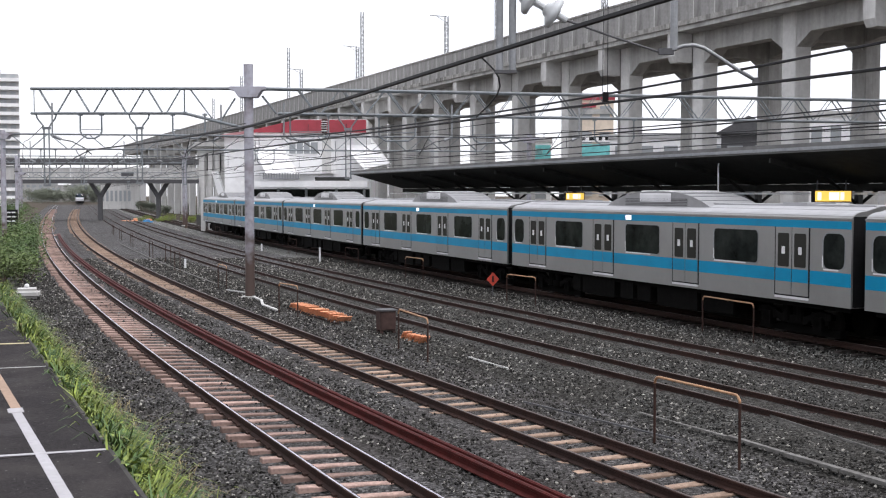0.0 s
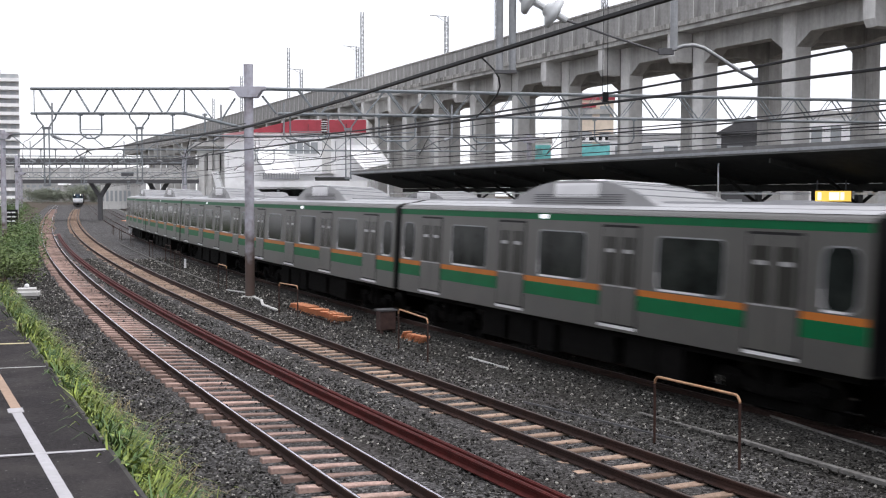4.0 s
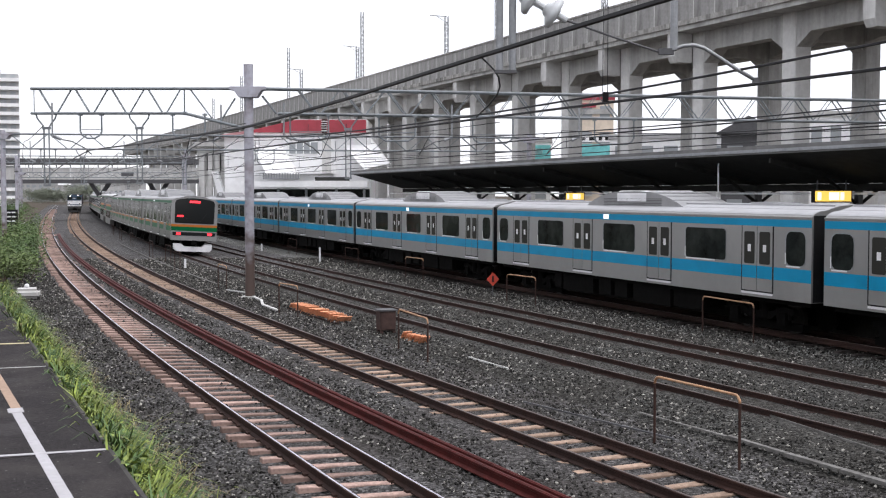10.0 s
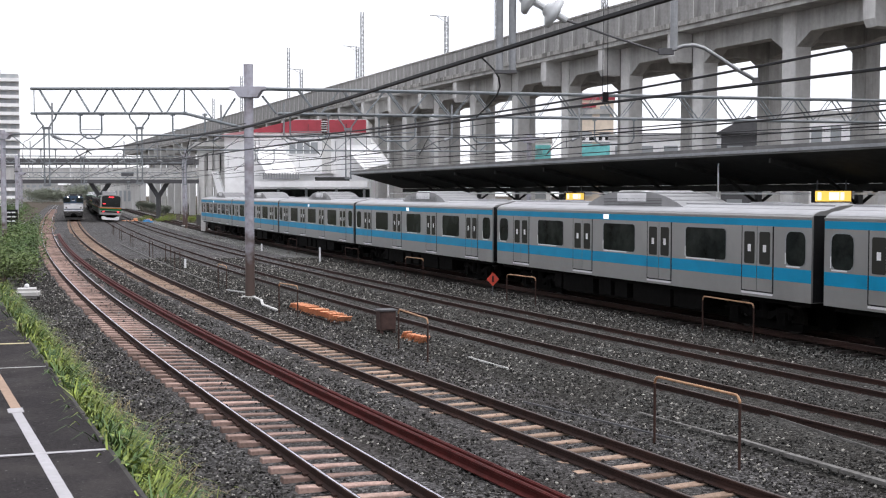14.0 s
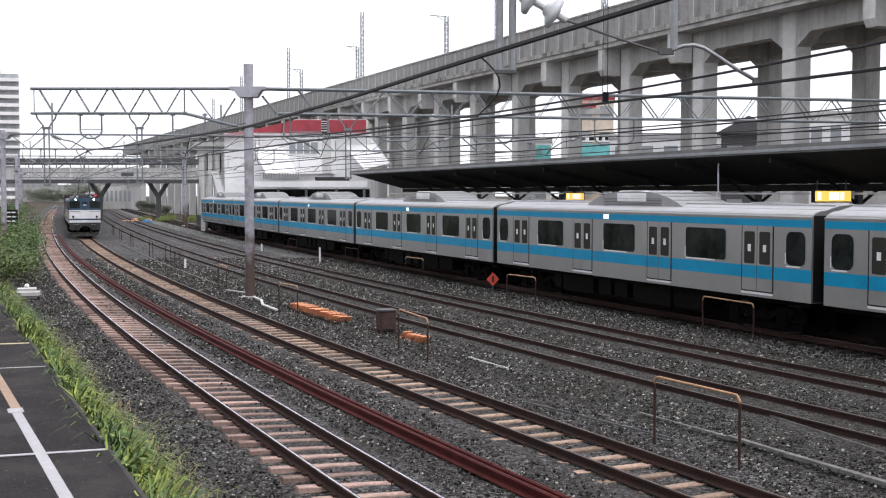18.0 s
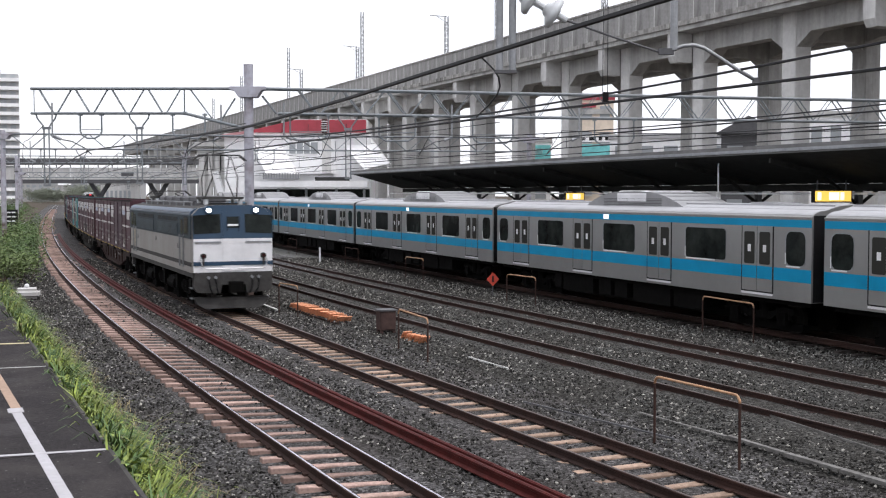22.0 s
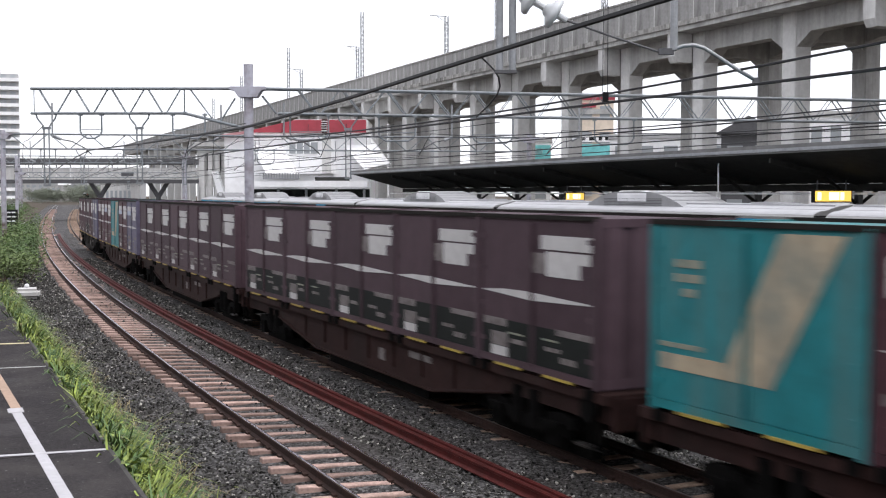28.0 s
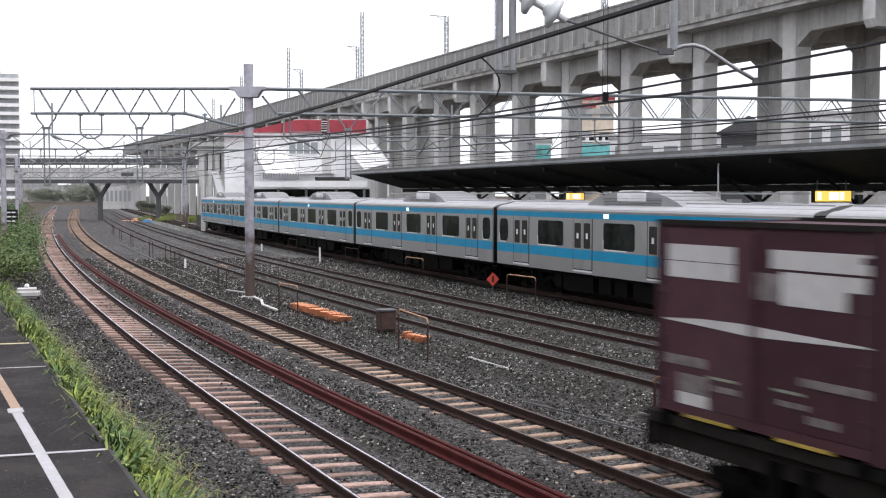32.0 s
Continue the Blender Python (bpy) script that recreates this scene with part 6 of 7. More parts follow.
cover_stack((-3.2, 37.2), (-5.45, 42.2), 15, 0.5, 40, "row of rusty orange slotted trough covers lying on the ballast", 2)
cover_stack((-0.5, 32.0), (-1.2, 33.4), 5, 0.28, 44, "few yellow-orange covers behind a hoop on the ballast", 3)


def ground_line(pts, w, h, material, name, label, category):
    bm = bmesh.new()
    places = []
    for i, p in enumerate(pts):
        a = Vector((*pts[max(0, i - 1)], 0))
        b = Vector((*pts[min(len(pts) - 1, i + 1)], 0))
        d = (b - a).normalized()
        places.append((Vector((*p, -0.13)), (d.y, -d.x, 0)))
    sweep(bm, [(-w / 2, 0), (w / 2, 0), (w / 2, h), (-w / 2, h)], places)
    return tagged(part(name, bm, material), label, category)


def between(a, b, n):
    return [(a[0] + (b[0] - a[0]) * i / n, a[1] + (b[1] - a[1]) * i / n) for i in range(n + 1)]


TROUGH_LINE = [(3.7, 21.78), (4.41, 20.37), (4.85, 19.5), (5.45, 18.15), (5.95, 17.1), (6.35, 16.25)]
for (a, b), w, h, m in zip(zip(TROUGH_LINE, TROUGH_LINE[1:]), (0.05, 0.06, 0.09, 0.11, 0.12), (0.03, 0.035, 0.06, 0.06, 0.06), ("dusty_concrete",) * 5):
    ground_line(between(a, (b[0] + (a[0] - b[0]) * 0.02, b[1] + (a[1] - b[1]) * 0.02), 3), w, h, m, "cable_trough", "pale concrete cable trough half buried in the ballast", "cable trough")
ground_line(between((5.83, 22.19), (7.04, 18.25), 4), 0.02, 0.05, "dusty_concrete", "stray_cable", "thin grey cable lying in the ballast", "cable")
ground_line([(-7.6, 46.3), (-7.0, 44.6), (-6.7, 42.9), (-5.9, 41.0)], 0.1, 0.05, "concrete_pale", "conduit", "white bent conduit at the foot of the pole", "conduit")
ground_line([(-9.3, 49.6), (-7.9, 47.8)], 0.06, 0.04, "concrete_pale", "conduit", "white conduit lying in the ballast", "conduit")
ground_line(between((0.65, 29.1), (1.54, 27.2), 3), 0.04, 0.04, "concrete_pale", "stray_cable", "thin pale cable lying in the ballast", "cable")
ground_line(between((1.6, 22.9), (3.9, 19.4), 4), 0.03, 0.03, "dark_steel", "stray_cable", "thin dark cable lying in the ballast", "cable")
ground_line([(beside(3, y, 1.9).x, beside(3, y, 1.9).y) for y in range(56, 130, 6)], 0.08, 0.03, "dusty_concrete", "cable_trough", "pale cable trough running between the tracks", "cable trough")
ground_line([(beside(2, y, 2.3).x, beside(2, y, 2.3).y) for y in range(52, 100, 6)], 0.07, 0.03, "dusty_concrete", "cable_trough", "pale cable trough along the curved track", "cable trough")


def diamond_sign(x, y):
    t = thing("diamond_sign", "small red diamond sign on a short post", "sign", place=pose(x, y, -0.2, 0, 0, 10))
    part("post", tube(bmesh.new(), (0, 0.02, 0), (0, 0.02, 0.8), 0.025), "dark_steel", t)
    part("plate", extrude(bmesh.new(), [(0, 0.5), (0.26, 0.78), (0, 1.06), (-0.26, 0.78)], -0.015, 0.0), "sign_red", t)
    part("symbol", extrude(bmesh.new(), [(-0.04, 0.66), (0.04, 0.66), (0.03, 0.92), (-0.03, 0.92)], -0.022, -0.016), "gasket", t)


M["sign_red"] = mat("worn_red_sign", (0.5, 0.06, 0.035), 0.6, scale=8, vary=0.2)
diamond_sign(2.0, 46.4)


def marker_post(x, y, h):
    t = thing("marker_post", "short white marker post in the ballast", "post", "marker posts", place=pose(x, y, -0.2))
    bm = cube(-0.055, 0.055, -0.055, 0.055, 0, h)
    bmesh.ops.bevel(bm, geom=bm.edges[:], offset=0.02, segments=1, affect="EDGES")
    part("post", bm, "white", t)
    part("cap", cube(-0.05, 0.05, -0.05, 0.05, h, h + 0.03), "dark_steel", t)


marker_post(-7.46, 70.1, 0.95)
marker_post(-13.0, 83.0, 0.6)
marker_post(-14.26, 64.0, 0.6)


# ---- overhead support close to the camera ----
def near_support():
    t = thing("catenary_support", "grey twin-pipe catenary support with porcelain insulators and curved arm", "catenary support")
    for x in (0.74, 0.91):
        part("drop_pipe", tube(bmesh.new(), (x, 15.3, 5.62), (x, 15.3, 8.9), 0.048, 14), "steel", t)
    part("foot_plate", cube(0.68, 0.97, 15.25, 15.35, 5.60, 5.64), "dark_steel", t)
    for z in (7.0, 8.0):
        part("clamp", cube(0.68, 0.98, 15.2, 15.4, z, z + 0.06), "dark_steel", t)
    a, b = Vector((0.95, 15.28, 6.66)), Vector((1.62, 15.28, 6.28))
    d = (b - a).normalized()
    ins = part("insulator", tube(bmesh.new(), a, b, 0.045, 10), "porcelain", t, "ribbed porcelain insulator")
    for f in (0.24, 0.7):
        c = a.lerp(b, f)
        prof = [(-0.11, 0.05), (-0.09, 0.08), (-0.05, 0.1), (-0.025, 0.15), (0.0, 0.188), (0.03, 0.203), (0.06, 0.2), (0.085, 0.18), (0.08, 0.11), (0.1, 0.06)]
        u, w = d.orthogonal().normalized(), d.cross(d.orthogonal().normalized())
        bm = bmesh.new()
        rings = [[bm.verts.new(c + d * p + (u * math.cos(k * math.pi / 14) + w * math.sin(k * math.pi / 14)) * r) for k in range(28)] for p, r in prof]
        for r0, r1 in zip(rings, rings[1:]):
            for k in range(28):
                bm.faces.new((r0[k], r0[(k + 1) % 28], r1[(k + 1) % 28], r1[k]))
        bm.faces.new(rings[0][::-1])
        bm.faces.new(rings[-1])
        part("shed", bm, "porcelain", ins, smooth=True)
    part("rod", pipe(bmesh.new(), [b, (1.75, 15.28, 6.24), (2.2, 15.28, 6.08), (2.85, 15.28, 5.87)], 0.016), "dark_steel", t)
    bend = ((3.02, 5.9), (3.06, 5.925), (3.15, 5.955), (3.29, 5.965), (3.42, 5.925), (3.62, 5.80), (3.85, 5.65), (4.10, 5.505))
    pts = [(x, 15.28, z) for x, z in bend]
    part("curved_arm", pipe(bmesh.new(), pts, 0.026, 8), "steel", t, "pale curved steady arm", smooth=True)
    part("arm_clamp", cube(2.82, 3.02, 15.24, 15.32, 5.84, 5.92), "dark_steel", t)
    part("upright_tube", tube(bmesh.new(), (3.02, 15.28, 5.9), (3.02, 15.28, 8.9), 0.05, 12), "steel", t)
    part("wire_clamp", cube(4.06, 4.14, 15.24, 15.32, 5.47, 5.54), "dark_steel", t)
    # the beam overhead and its posts
    part("beam", cube(-7.2, 7.4, 15.1, 15.5, 8.9, 9.2), "steel", t)
    for x in (-7.2, 7.4):
        part("post", tube(bmesh.new(), (x, 15.3, -0.4), (x, 15.3, 9.2), 0.15, 14), "pole", t)


near_support()


def wire_jumper():
    """Twin droppers and a slack jumper cable hanging between the wires near the support."""
    t = thing("wire_jumper", "slack dark jumper cable and thin droppers between overhead wires", "jumper cable", "overhead wires")
    for x in (2.33, 2.4):
        part("dropper", tube(bmesh.new(), (x, 17.0, 5.42), (x, 17.0, 6.75), 0.006, 5), "wire", t)
    part("dropper_weight", cube(2.33, 2.41, 16.96, 17.04, 5.36, 5.5), "gasket", t)
    pts = [(0.6 + 0.42 * math.sin(math.pi * f) * (1 - 0.35 * f), 18.2 + 2.6 * f, 6.14 - 0.75 * f) for f in (0, 0.08, 0.18, 0.3, 0.45, 0.6, 0.75, 0.9, 1.0)]
    part("cable", pipe(bmesh.new(), pts, 0.014), "wire", t)


wire_jumper()


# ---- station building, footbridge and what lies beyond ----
def facade_box(parent, name, x0, x1, y0, y1, z0, z1, material, label=""):
    return part(name, cube(x0, x1, y0, y1, z0, z1), material, parent, label)


def station_building():
    t = thing("station_building", "white station building with a faded red band and stair roofs", "station building")
    Y = 120.0
    def X(px):
        return (px - 784) / 2051 * Y
    def Z(py):
        return 4.03 + (342 - py) / 2051 * Y
    facade_box(t, "wall", X(395), X(655), Y + 1, Y + 9, 0, Z(236), "wall_white", "white wall")
    facade_box(t, "upper_wall", X(520), X(650), Y + 0.4, Y + 9, Z(236), Z(212), "wall_white")
    part("red_band", extrude(bmesh.new(), [(X(446), Z(235)), (X(648), Z(235)), (X(648), Z(213)), (X(522), Z(213)), (X(446), Z(231))], Y + 0.2, Y + 0.4), "band_red", t, "faded red band under the roof, sloping at one end")
    part("roof_edge", extrude(bmesh.new(), [(X(384), Z(243)), (X(445), Z(236)), (X(445), Z(231)), (X(384), Z(240))], Y + 0.2, Y + 3), "pale_roof_red", t, "bleached pink roof edge")
    for px in (500, 546, 614):
        facade_box(t, "band_joint", X(px) - 0.03, X(px) + 0.03, Y + 0.17, Y + 0.2, Z(234.5), Z(220), "maroon")
    for py in (215, 219, 223, 227, 231):
        facade_box(t, "ladder_rung", X(569), X(580), Y + 0.0, Y + 0.08, Z(py + 1), Z(py), "wall_white")
    facade_box(t, "white_front", X(500), X(592), Y + 0.5, Y + 1, Z(308), Z(242), "wall_white", "white wall")
    w = facade_box(t, "window", X(512), X(562), Y + 0.4, Y + 0.5, Z(272), Z(252), "window_pale")
    for px in (524, 537, 549):
        facade_box(w, "mullion", X(px) - 0.05, X(px) + 0.05, Y + 0.36, Y + 0.42, Z(276), Z(252), "wall_white")
    facade_box(t, "ladder_bracket", X(570), X(579), Y + 0.1, Y + 0.2, Z(236), Z(211), "box_brown")
    facade_box(t, "pilaster", X(570), X(586), Y + 0.3, Y + 0.5, Z(306), Z(241), "concrete_pale")
    # slanting stair enclosures
    for top, bot, side in (((449, 245, 500, 243), (478, 309, 530, 309), 0), ((600, 242, 660, 244), (648, 301, 692, 290), 1)):
        bm = bmesh.new()
        v = [(X(top[0]), Z(top[1])), (X(top[2]), Z(top[3])), (X(bot[2]), Z(bot[3])), (X(bot[0]), Z(bot[1]))]
        extrude(bm, v, Y - 2.4, Y + 0.3)
        for w in bm.verts:
            w.co.y += 1.1 * (w.co.z - Z(309))
            w.co.x *= w.co.y / (w.co.y - 1.1 * (w.co.z - Z(309)))
        e = part("stair_roof", bm, "wall_white", t, "slanting white stair enclosure")
        for f in (0.2, 0.42, 0.64, 0.86):
            a, b = Vector(v[0]).lerp(Vector(v[3]), f), Vector(v[1]).lerp(Vector(v[2]), f)
            back = 1.1 * (a.y - Z(309))
            part("panel_joint", cube(min(a.x, b.x) + 0.25, max(a.x, b.x) - 0.25, Y - 2.46 + back, Y - 2.37 + back, a.y - 0.03, a.y + 0.03), "wall_grey", e)
    # low white platform roof
    facade_box(t, "platform_roof", X(440), X(655), Y - 4.5, Y - 1.0, Z(336) + 0.25, Z(321), "wall_white", "flat white platform roof")
    # dark box painted in as the shade behind the platform roof
    facade_box(t, "roof_shadow_gap", X(560), X(620), Y - 1.1, Y - 0.9, Z(324), Z(314), "canopy_dark")
    # near-black sheet painting the shade below the roof over the white wall
    facade_box(t, "dark_hall", X(440), X(655), Y - 0.6, Y - 0.4, -0.3, Z(335), "glass", "dark sheet standing in for shade under the platform roof")
    facade_box(t, "fence", X(478), X(540), Y - 4.6, Y - 4.5, Z(318), Z(310), "wall_grey")
    for i in range(14):
        part("fence_bar", cube(X(478 + i * 4.6), X(478 + i * 4.6) + 0.12, Y - 4.66, Y - 4.6, Z(318), Z(308)), "steel", t)
    for px in (452, 500, 548, 600, 648):
        part("roof_post", cube(X(px) - 0.12, X(px) + 0.12, Y - 3, Y - 2.76, 0, Z(334)), "steel", t)
    # open frame with white stair at the near end
    for px in (338, 352, 366, 392, 408):
        part("column", cube(X(px) - 0.22, X(px) + 0.22, Y + 6, Y + 6.4, -0.4, Z(268)), "concrete_pale", t)
    facade_box(t, "side_wing", X(330), X(420), Y + 6.4, Y + 9, Z(330), Z(252), "concrete_pale")
    facade_box(t, "side_roof", X(322), X(440), Y + 5.4, Y + 9.6, Z(256), Z(248), "concrete")
    for px in (345, 362, 398):
        facade_box(t, "wing_window", X(px), X(px + 10), Y + 6.3, Y + 6.42, Z(300), Z(268), "glass")
    bm = bmesh.new()
    extrude(bm, [(X(368), Z(303)), (X(378), Z(303)), (X(392), Z(345)), (X(380), Z(345))], Y + 2, Y + 3)
    part("white_stair", bm, "wall_white", t, "steep white stair side")


def footbridge():
    t = thing("footbridge", "grey covered footbridge over the railway on forked columns", "footbridge", kind="structure")
    Y = 176.0
    def X(px):
        return (px - 784) / 2051 * Y
    def Z(py):
        return 4.03 + (342 - py) / 2051 * Y
    part("deck", cube(X(-120), X(372), Y + 0.1, Y + 4, Z(320), Z(314)), "concrete", t)
    part("edge_beam", cube(X(-120), X(372), Y - 0.04, Y + 0.3, Z(325), Z(318)), "dark_steel", t, "dark edge beam under the deck")
    for i in range(20):
        a = X(-120) + (X(372) - X(-120)) * i / 20
        b = X(-120) + (X(372) - X(-120)) * (i + 1) / 20
        part("side_panel", cube(a + 0.03, b - 0.03, Y - 0.1, Y, Z(318), Z(297)), "concrete_pale", t)
        part("roof_post", cube(a - 0.08, a + 0.08, Y, Y + 0.16, Z(297), Z(290)), "steel", t)
    part("roof", cube(X(-120), X(345), Y - 0.5, Y + 4.5, Z(291), Z(281)), "dark_steel", t, "dark roof edge")
    part("sign_board", cube(X(216), X(238), Y - 0.2, Y - 0.1, Z(312), Z(305)), "dark_steel", t)
    for px in (172, 276):
        bm = cube(X(px) - 0.28, X(px) + 0.28, Y + 1.4, Y + 2.2, -0.4, Z(345))
        for a in (-1, 1):
            extrude(bm, [(X(px) - a * 0.28, Z(347)), (X(px) + a * 0.24, Z(351)), (X(px) + a * 1.75, Z(323)), (X(px) + a * 1.2, Z(322))], Y + 1.5, Y + 2.1)
        part("forked_column", bm, "dark_steel", t)


def tower_block():
    t = thing("apartment_tower", "tall pale apartment tower with stacked balconies", "apartment tower", place=pose(-158.6, 400, -0.4, 0, 0, 20))
    top = 45.8
    part("wall", cube(-20, 6.2, 0, 14, 0, top + 0.4), "wall_white", t)
    part("stair_core", cube(-1.2, 2.4, -1.4, 0, 0, top + 1.2), "concrete_pale", t)
    part("parapet", cube(-20.2, 6.4, -0.2, 14.2, top + 0.4, top + 1.1), "wall_white", t)
    for i in range(15):
        z = top - 2.9 * (i + 1)
        for x0, x1 in ((2.6, 12.3), (-12, -1.4)):
            b = part("balcony", cube(x0, x1, -2.2, 0, z, z + 1.15), "wall_white", t)
            part("recess", cube(x0 + 0.3, x1 - 0.3, -0.1, 0.15, z + 1.2, z + 2.7), "wall_grey", b)
            for k in range(3):
                xx = x0 + 0.8 + k * (x1 - x0 - 3) / 2.2
                part("window", cube(xx, xx + 1.7, -0.16, -0.1, z + 1.25, z + 2.5), "window_pale", b)
    part("wing", cube(6.2, 12.3, 0, 12, 0, top - 0.5), "concrete_pale", t)


def far_building(x, y, w, d, h, material, roof, floors, cols, rot=0, label="plain distant building", accents=()):
    t = thing("town_building", label, "building", "town buildings", place=pose(x, y, -0.4, 0, 0, rot))
    part("wall", cube(-w / 2, w / 2, 0, d, 0, h), material, t)
    if roof == "gable":
        bm = bmesh.new()
        extrude(bm, [(-w / 2 - 0.5, h), (w / 2 + 0.5, h), (0, h + w * 0.32)], -0.5, d + 0.5)
        part("roof", bm, "dark_steel", t)
    else:
        part("roof", cube(-w / 2 - 0.15, w / 2 + 0.15, -0.15, d + 0.15, h, h + 0.5), roof, t)
    fh, cw = h / floors, w / cols
    for i in range(floors):
        for j in range(cols):
            xx, z = -w / 2 + cw * (j + 0.22), fh * i + fh * 0.35
            wd = part("window", cube(xx, xx + cw * 0.56, -0.06, 0.04, z, z + fh * 0.42), "window_pale", t)
            part("sill", cube(xx - 0.05, xx + cw * 0.56 + 0.05, -0.14, 0.0, z - 0.1, z), "concrete_pale", wd)
    for a0, a1, z0, z1, m in accents:
        part("sign_band", cube(-w / 2 + w * a0, -w / 2 + w * a1, -0.2, -0.08, z0, z1), m, t)
    return t


station_building()
footbridge()
far_building(-84.5, 300, 8, 8, 6.6, "concrete_pale", "concrete", 1, 7, 0, "low pale building behind the footbridge")
tower_block()
far_building(18.4, 140, 4.2, 8, 15.6, "wall_beige", "band_red", 5, 2, -6, "beige shop building with red roof edge and turquoise ground floor", ((0.0, 1.0, 8.0, 10.3, "teal_wall"), (0.0, 1.0, 10.6, 11.3, "wall_white"), (0.1, 0.22, 10.75, 11.15, "skirt"), (0.3, 0.5, 10.75, 11.15, "skirt"), (0.58, 0.68, 10.75, 11.15, "skirt"), (0.76, 0.92, 10.75, 11.15, "skirt"), (0.0, 1.0, 13.9, 14.5, "concrete"), (0.1, 0.5, 14.7, 15.2, "band_red")))
far_building(12.6, 150, 2.6, 7, 11.0, "wall_white", "wall_grey", 4, 1, -6, "white house with a turquoise lower storey", ((0.0, 1.0, 8.6, 10.6, "teal_wall"), (0.1, 0.6, 9.4, 10.2, "wall_white")))
far_building(24.5, 125, 13, 9, 10.3, "wall_white", "wall_grey", 3, 5, -10, "low white house with grey roof beyond the viaduct")
far_building(28.4, 108, 5, 9, 10.0, "dark_steel", "gable", 2, 2, -18, "grey house with a dark gabled roof")
far_building(35.8, 106, 5, 10, 11.4, "wall_white", "concrete_pale", 3, 3, -20, "white flat-roofed house beyond the viaduct")
far_building(46.0, 112, 12, 10, 10.2, "wall_grey", "concrete_pale", 3, 4, -20, "grey flat-roofed block beyond the viaduct")
far_building(-2.9, 172, 10.4, 9, 15.0, "wall_grey", "concrete", 4, 5, 0, "grey block with pale windows behind the viaduct")
far_building(-13.5, 178, 8, 9, 13.0, "concrete_pale", "wall_grey", 3, 4, 0, "pale concrete block behind the viaduct")
for i, (x, y, w, h, m) in enumerate(((-186, 620, 9, 8.5, "wall_grey"), (-208, 600, 10, 9.2, "wall_grey"), (-198, 590, 7, 8, "concrete"), (-191, 605, 6, 9.4, "wall_grey"), (-179, 600, 7, 9, "concrete"), (-173, 590, 6, 8.2, "wall_grey"), (-218, 610, 9, 9.4, "concrete"), (-176, 660, 8, 9.6, "wall_grey"), (-185, 350, 16, 12, "wall_white"), (-230, 700, 18, 9, "wall_grey"))):
    far_building(x, y, w, 12, h, m, "wall_grey", max(2, int(h / 3)), max(3, int(w / 4)), 0, "small grey building in the distance")


# ---- plants ----
def leaf_quads(bm, centre, spread, n, size, rnd, upright=0.3):
    for i in range(n):
        while True:
            o = Vector((rnd.uniform(-1, 1), rnd.uniform(-1, 1), rnd.uniform(-1, 1)))
            if 0.25 < o.length < 1:
                break
        p = Vector(centre) + Vector((o.x * spread[0], o.y * spread[1], o.z * spread[2]))
        a = Vector((rnd.uniform(-1, 1), rnd.uniform(-1, 1), rnd.uniform(-0.4, 1) * upright)).normalized()
        b = a.cross(Vector((rnd.uniform(-1, 1), rnd.uniform(-1, 1), 1))).normalized()
        s = size * rnd.uniform(0.6, 1.4)
        bm.faces.new([bm.verts.new(p - a * s), bm.verts.new(p + b * s * 0.42), bm.verts.new(p + a * s), bm.verts.new(p - b * s * 0.42)])


def bush(x, y, r, h, leaf, seed, dense=1.0):
    rnd = random.Random(seed)
    t = thing("bush", "grey-green bush far along the railway, haze in its leaf colour" if leaf == "leaf_far" else "leafy green bush growing beside the railway" if leaf == "leaf_dark" else "olive-green scrubby bush beside the railway" if leaf == "leaf_mid" else "pale green weedy bush beside the railway", "bush", "bushes beside the line", place=pose(x, y, -0.4))
    lv = bmesh.new()
    leaf_size = 0.035 * (r + 1.2) * (1.5 if dense > 3 else 1)
    for i in range(6):
        a, q = rnd.uniform(0, 6.28), rnd.uniform(0.3, 0.9)
        tip = Vector((math.cos(a) * r * q, math.sin(a) * r * q, h * rnd.uniform(0.5, 0.95)))
        if i < 2:
            part("stem", tube(bmesh.new(), (tip.x * 0.1, tip.y * 0.1, 0), tip, 0.03, 5, 0.012), "bark", t)
        leaf_quads(lv, tip, (r * 0.45, r * 0.45, h * 0.3), int(60 * dense), leaf_size, rnd, 0.5)
    leaf_quads(lv, (0, 0, h * 0.45), (r * 0.8, r * 0.8, h * 0.45), int(130 * dense), leaf_size, rnd, 0.5)
    part("foliage", lv, leaf, t)


rb = random.Random(21)
for i in range(80):
    y = 30 + 110 * rb.random() ** 1.4
    far = -(0.05 * y + 2.2)
    a = rb.uniform(far, -3.45)
    p = beside(1, y, a)
    near = max(0.0, min(1.0, (-a - 3.2) / 2.0))
    bush(p.x, p.y, rb.uniform(0.35, 0.65) + 0.4 * near, rb.uniform(0.4, 0.9) + 1.0 * near * rb.random(), rb.choice(("leaf_mid", "leaf", "leaf_mid", "leaf_dark")), i)
for i in range(34):
    y = 85 + i * 5 + rb.uniform(-2, 2)
    p = beside(1, y, rb.uniform(-0.075 * y - 1, -3.6))
    bush(p.x, p.y, rb.uniform(1.0, 2.0), rb.uniform(1.6, 3.6), "leaf_dark", 100 + i, 1.4)
for i in range(12):
    bush(-45 + i * 0.9 + rb.uniform(-0.5, 0.5), 166 + rb.uniform(0, 12), rb.uniform(0.8, 1.6), rb.uniform(0.7, 1.3), "leaf", 200 + i)

for i in range(34):
    y = rb.uniform(52, 112)
    bush(rb.uniform(-0.395, -0.35) * y, y, rb.uniform(0.7, 1.3), rb.uniform(1.2, 1.6) + (y - 52) * 0.028, rb.choice(("leaf_mid", "leaf_mid", "leaf_dark")), 300 + i, 1.3)
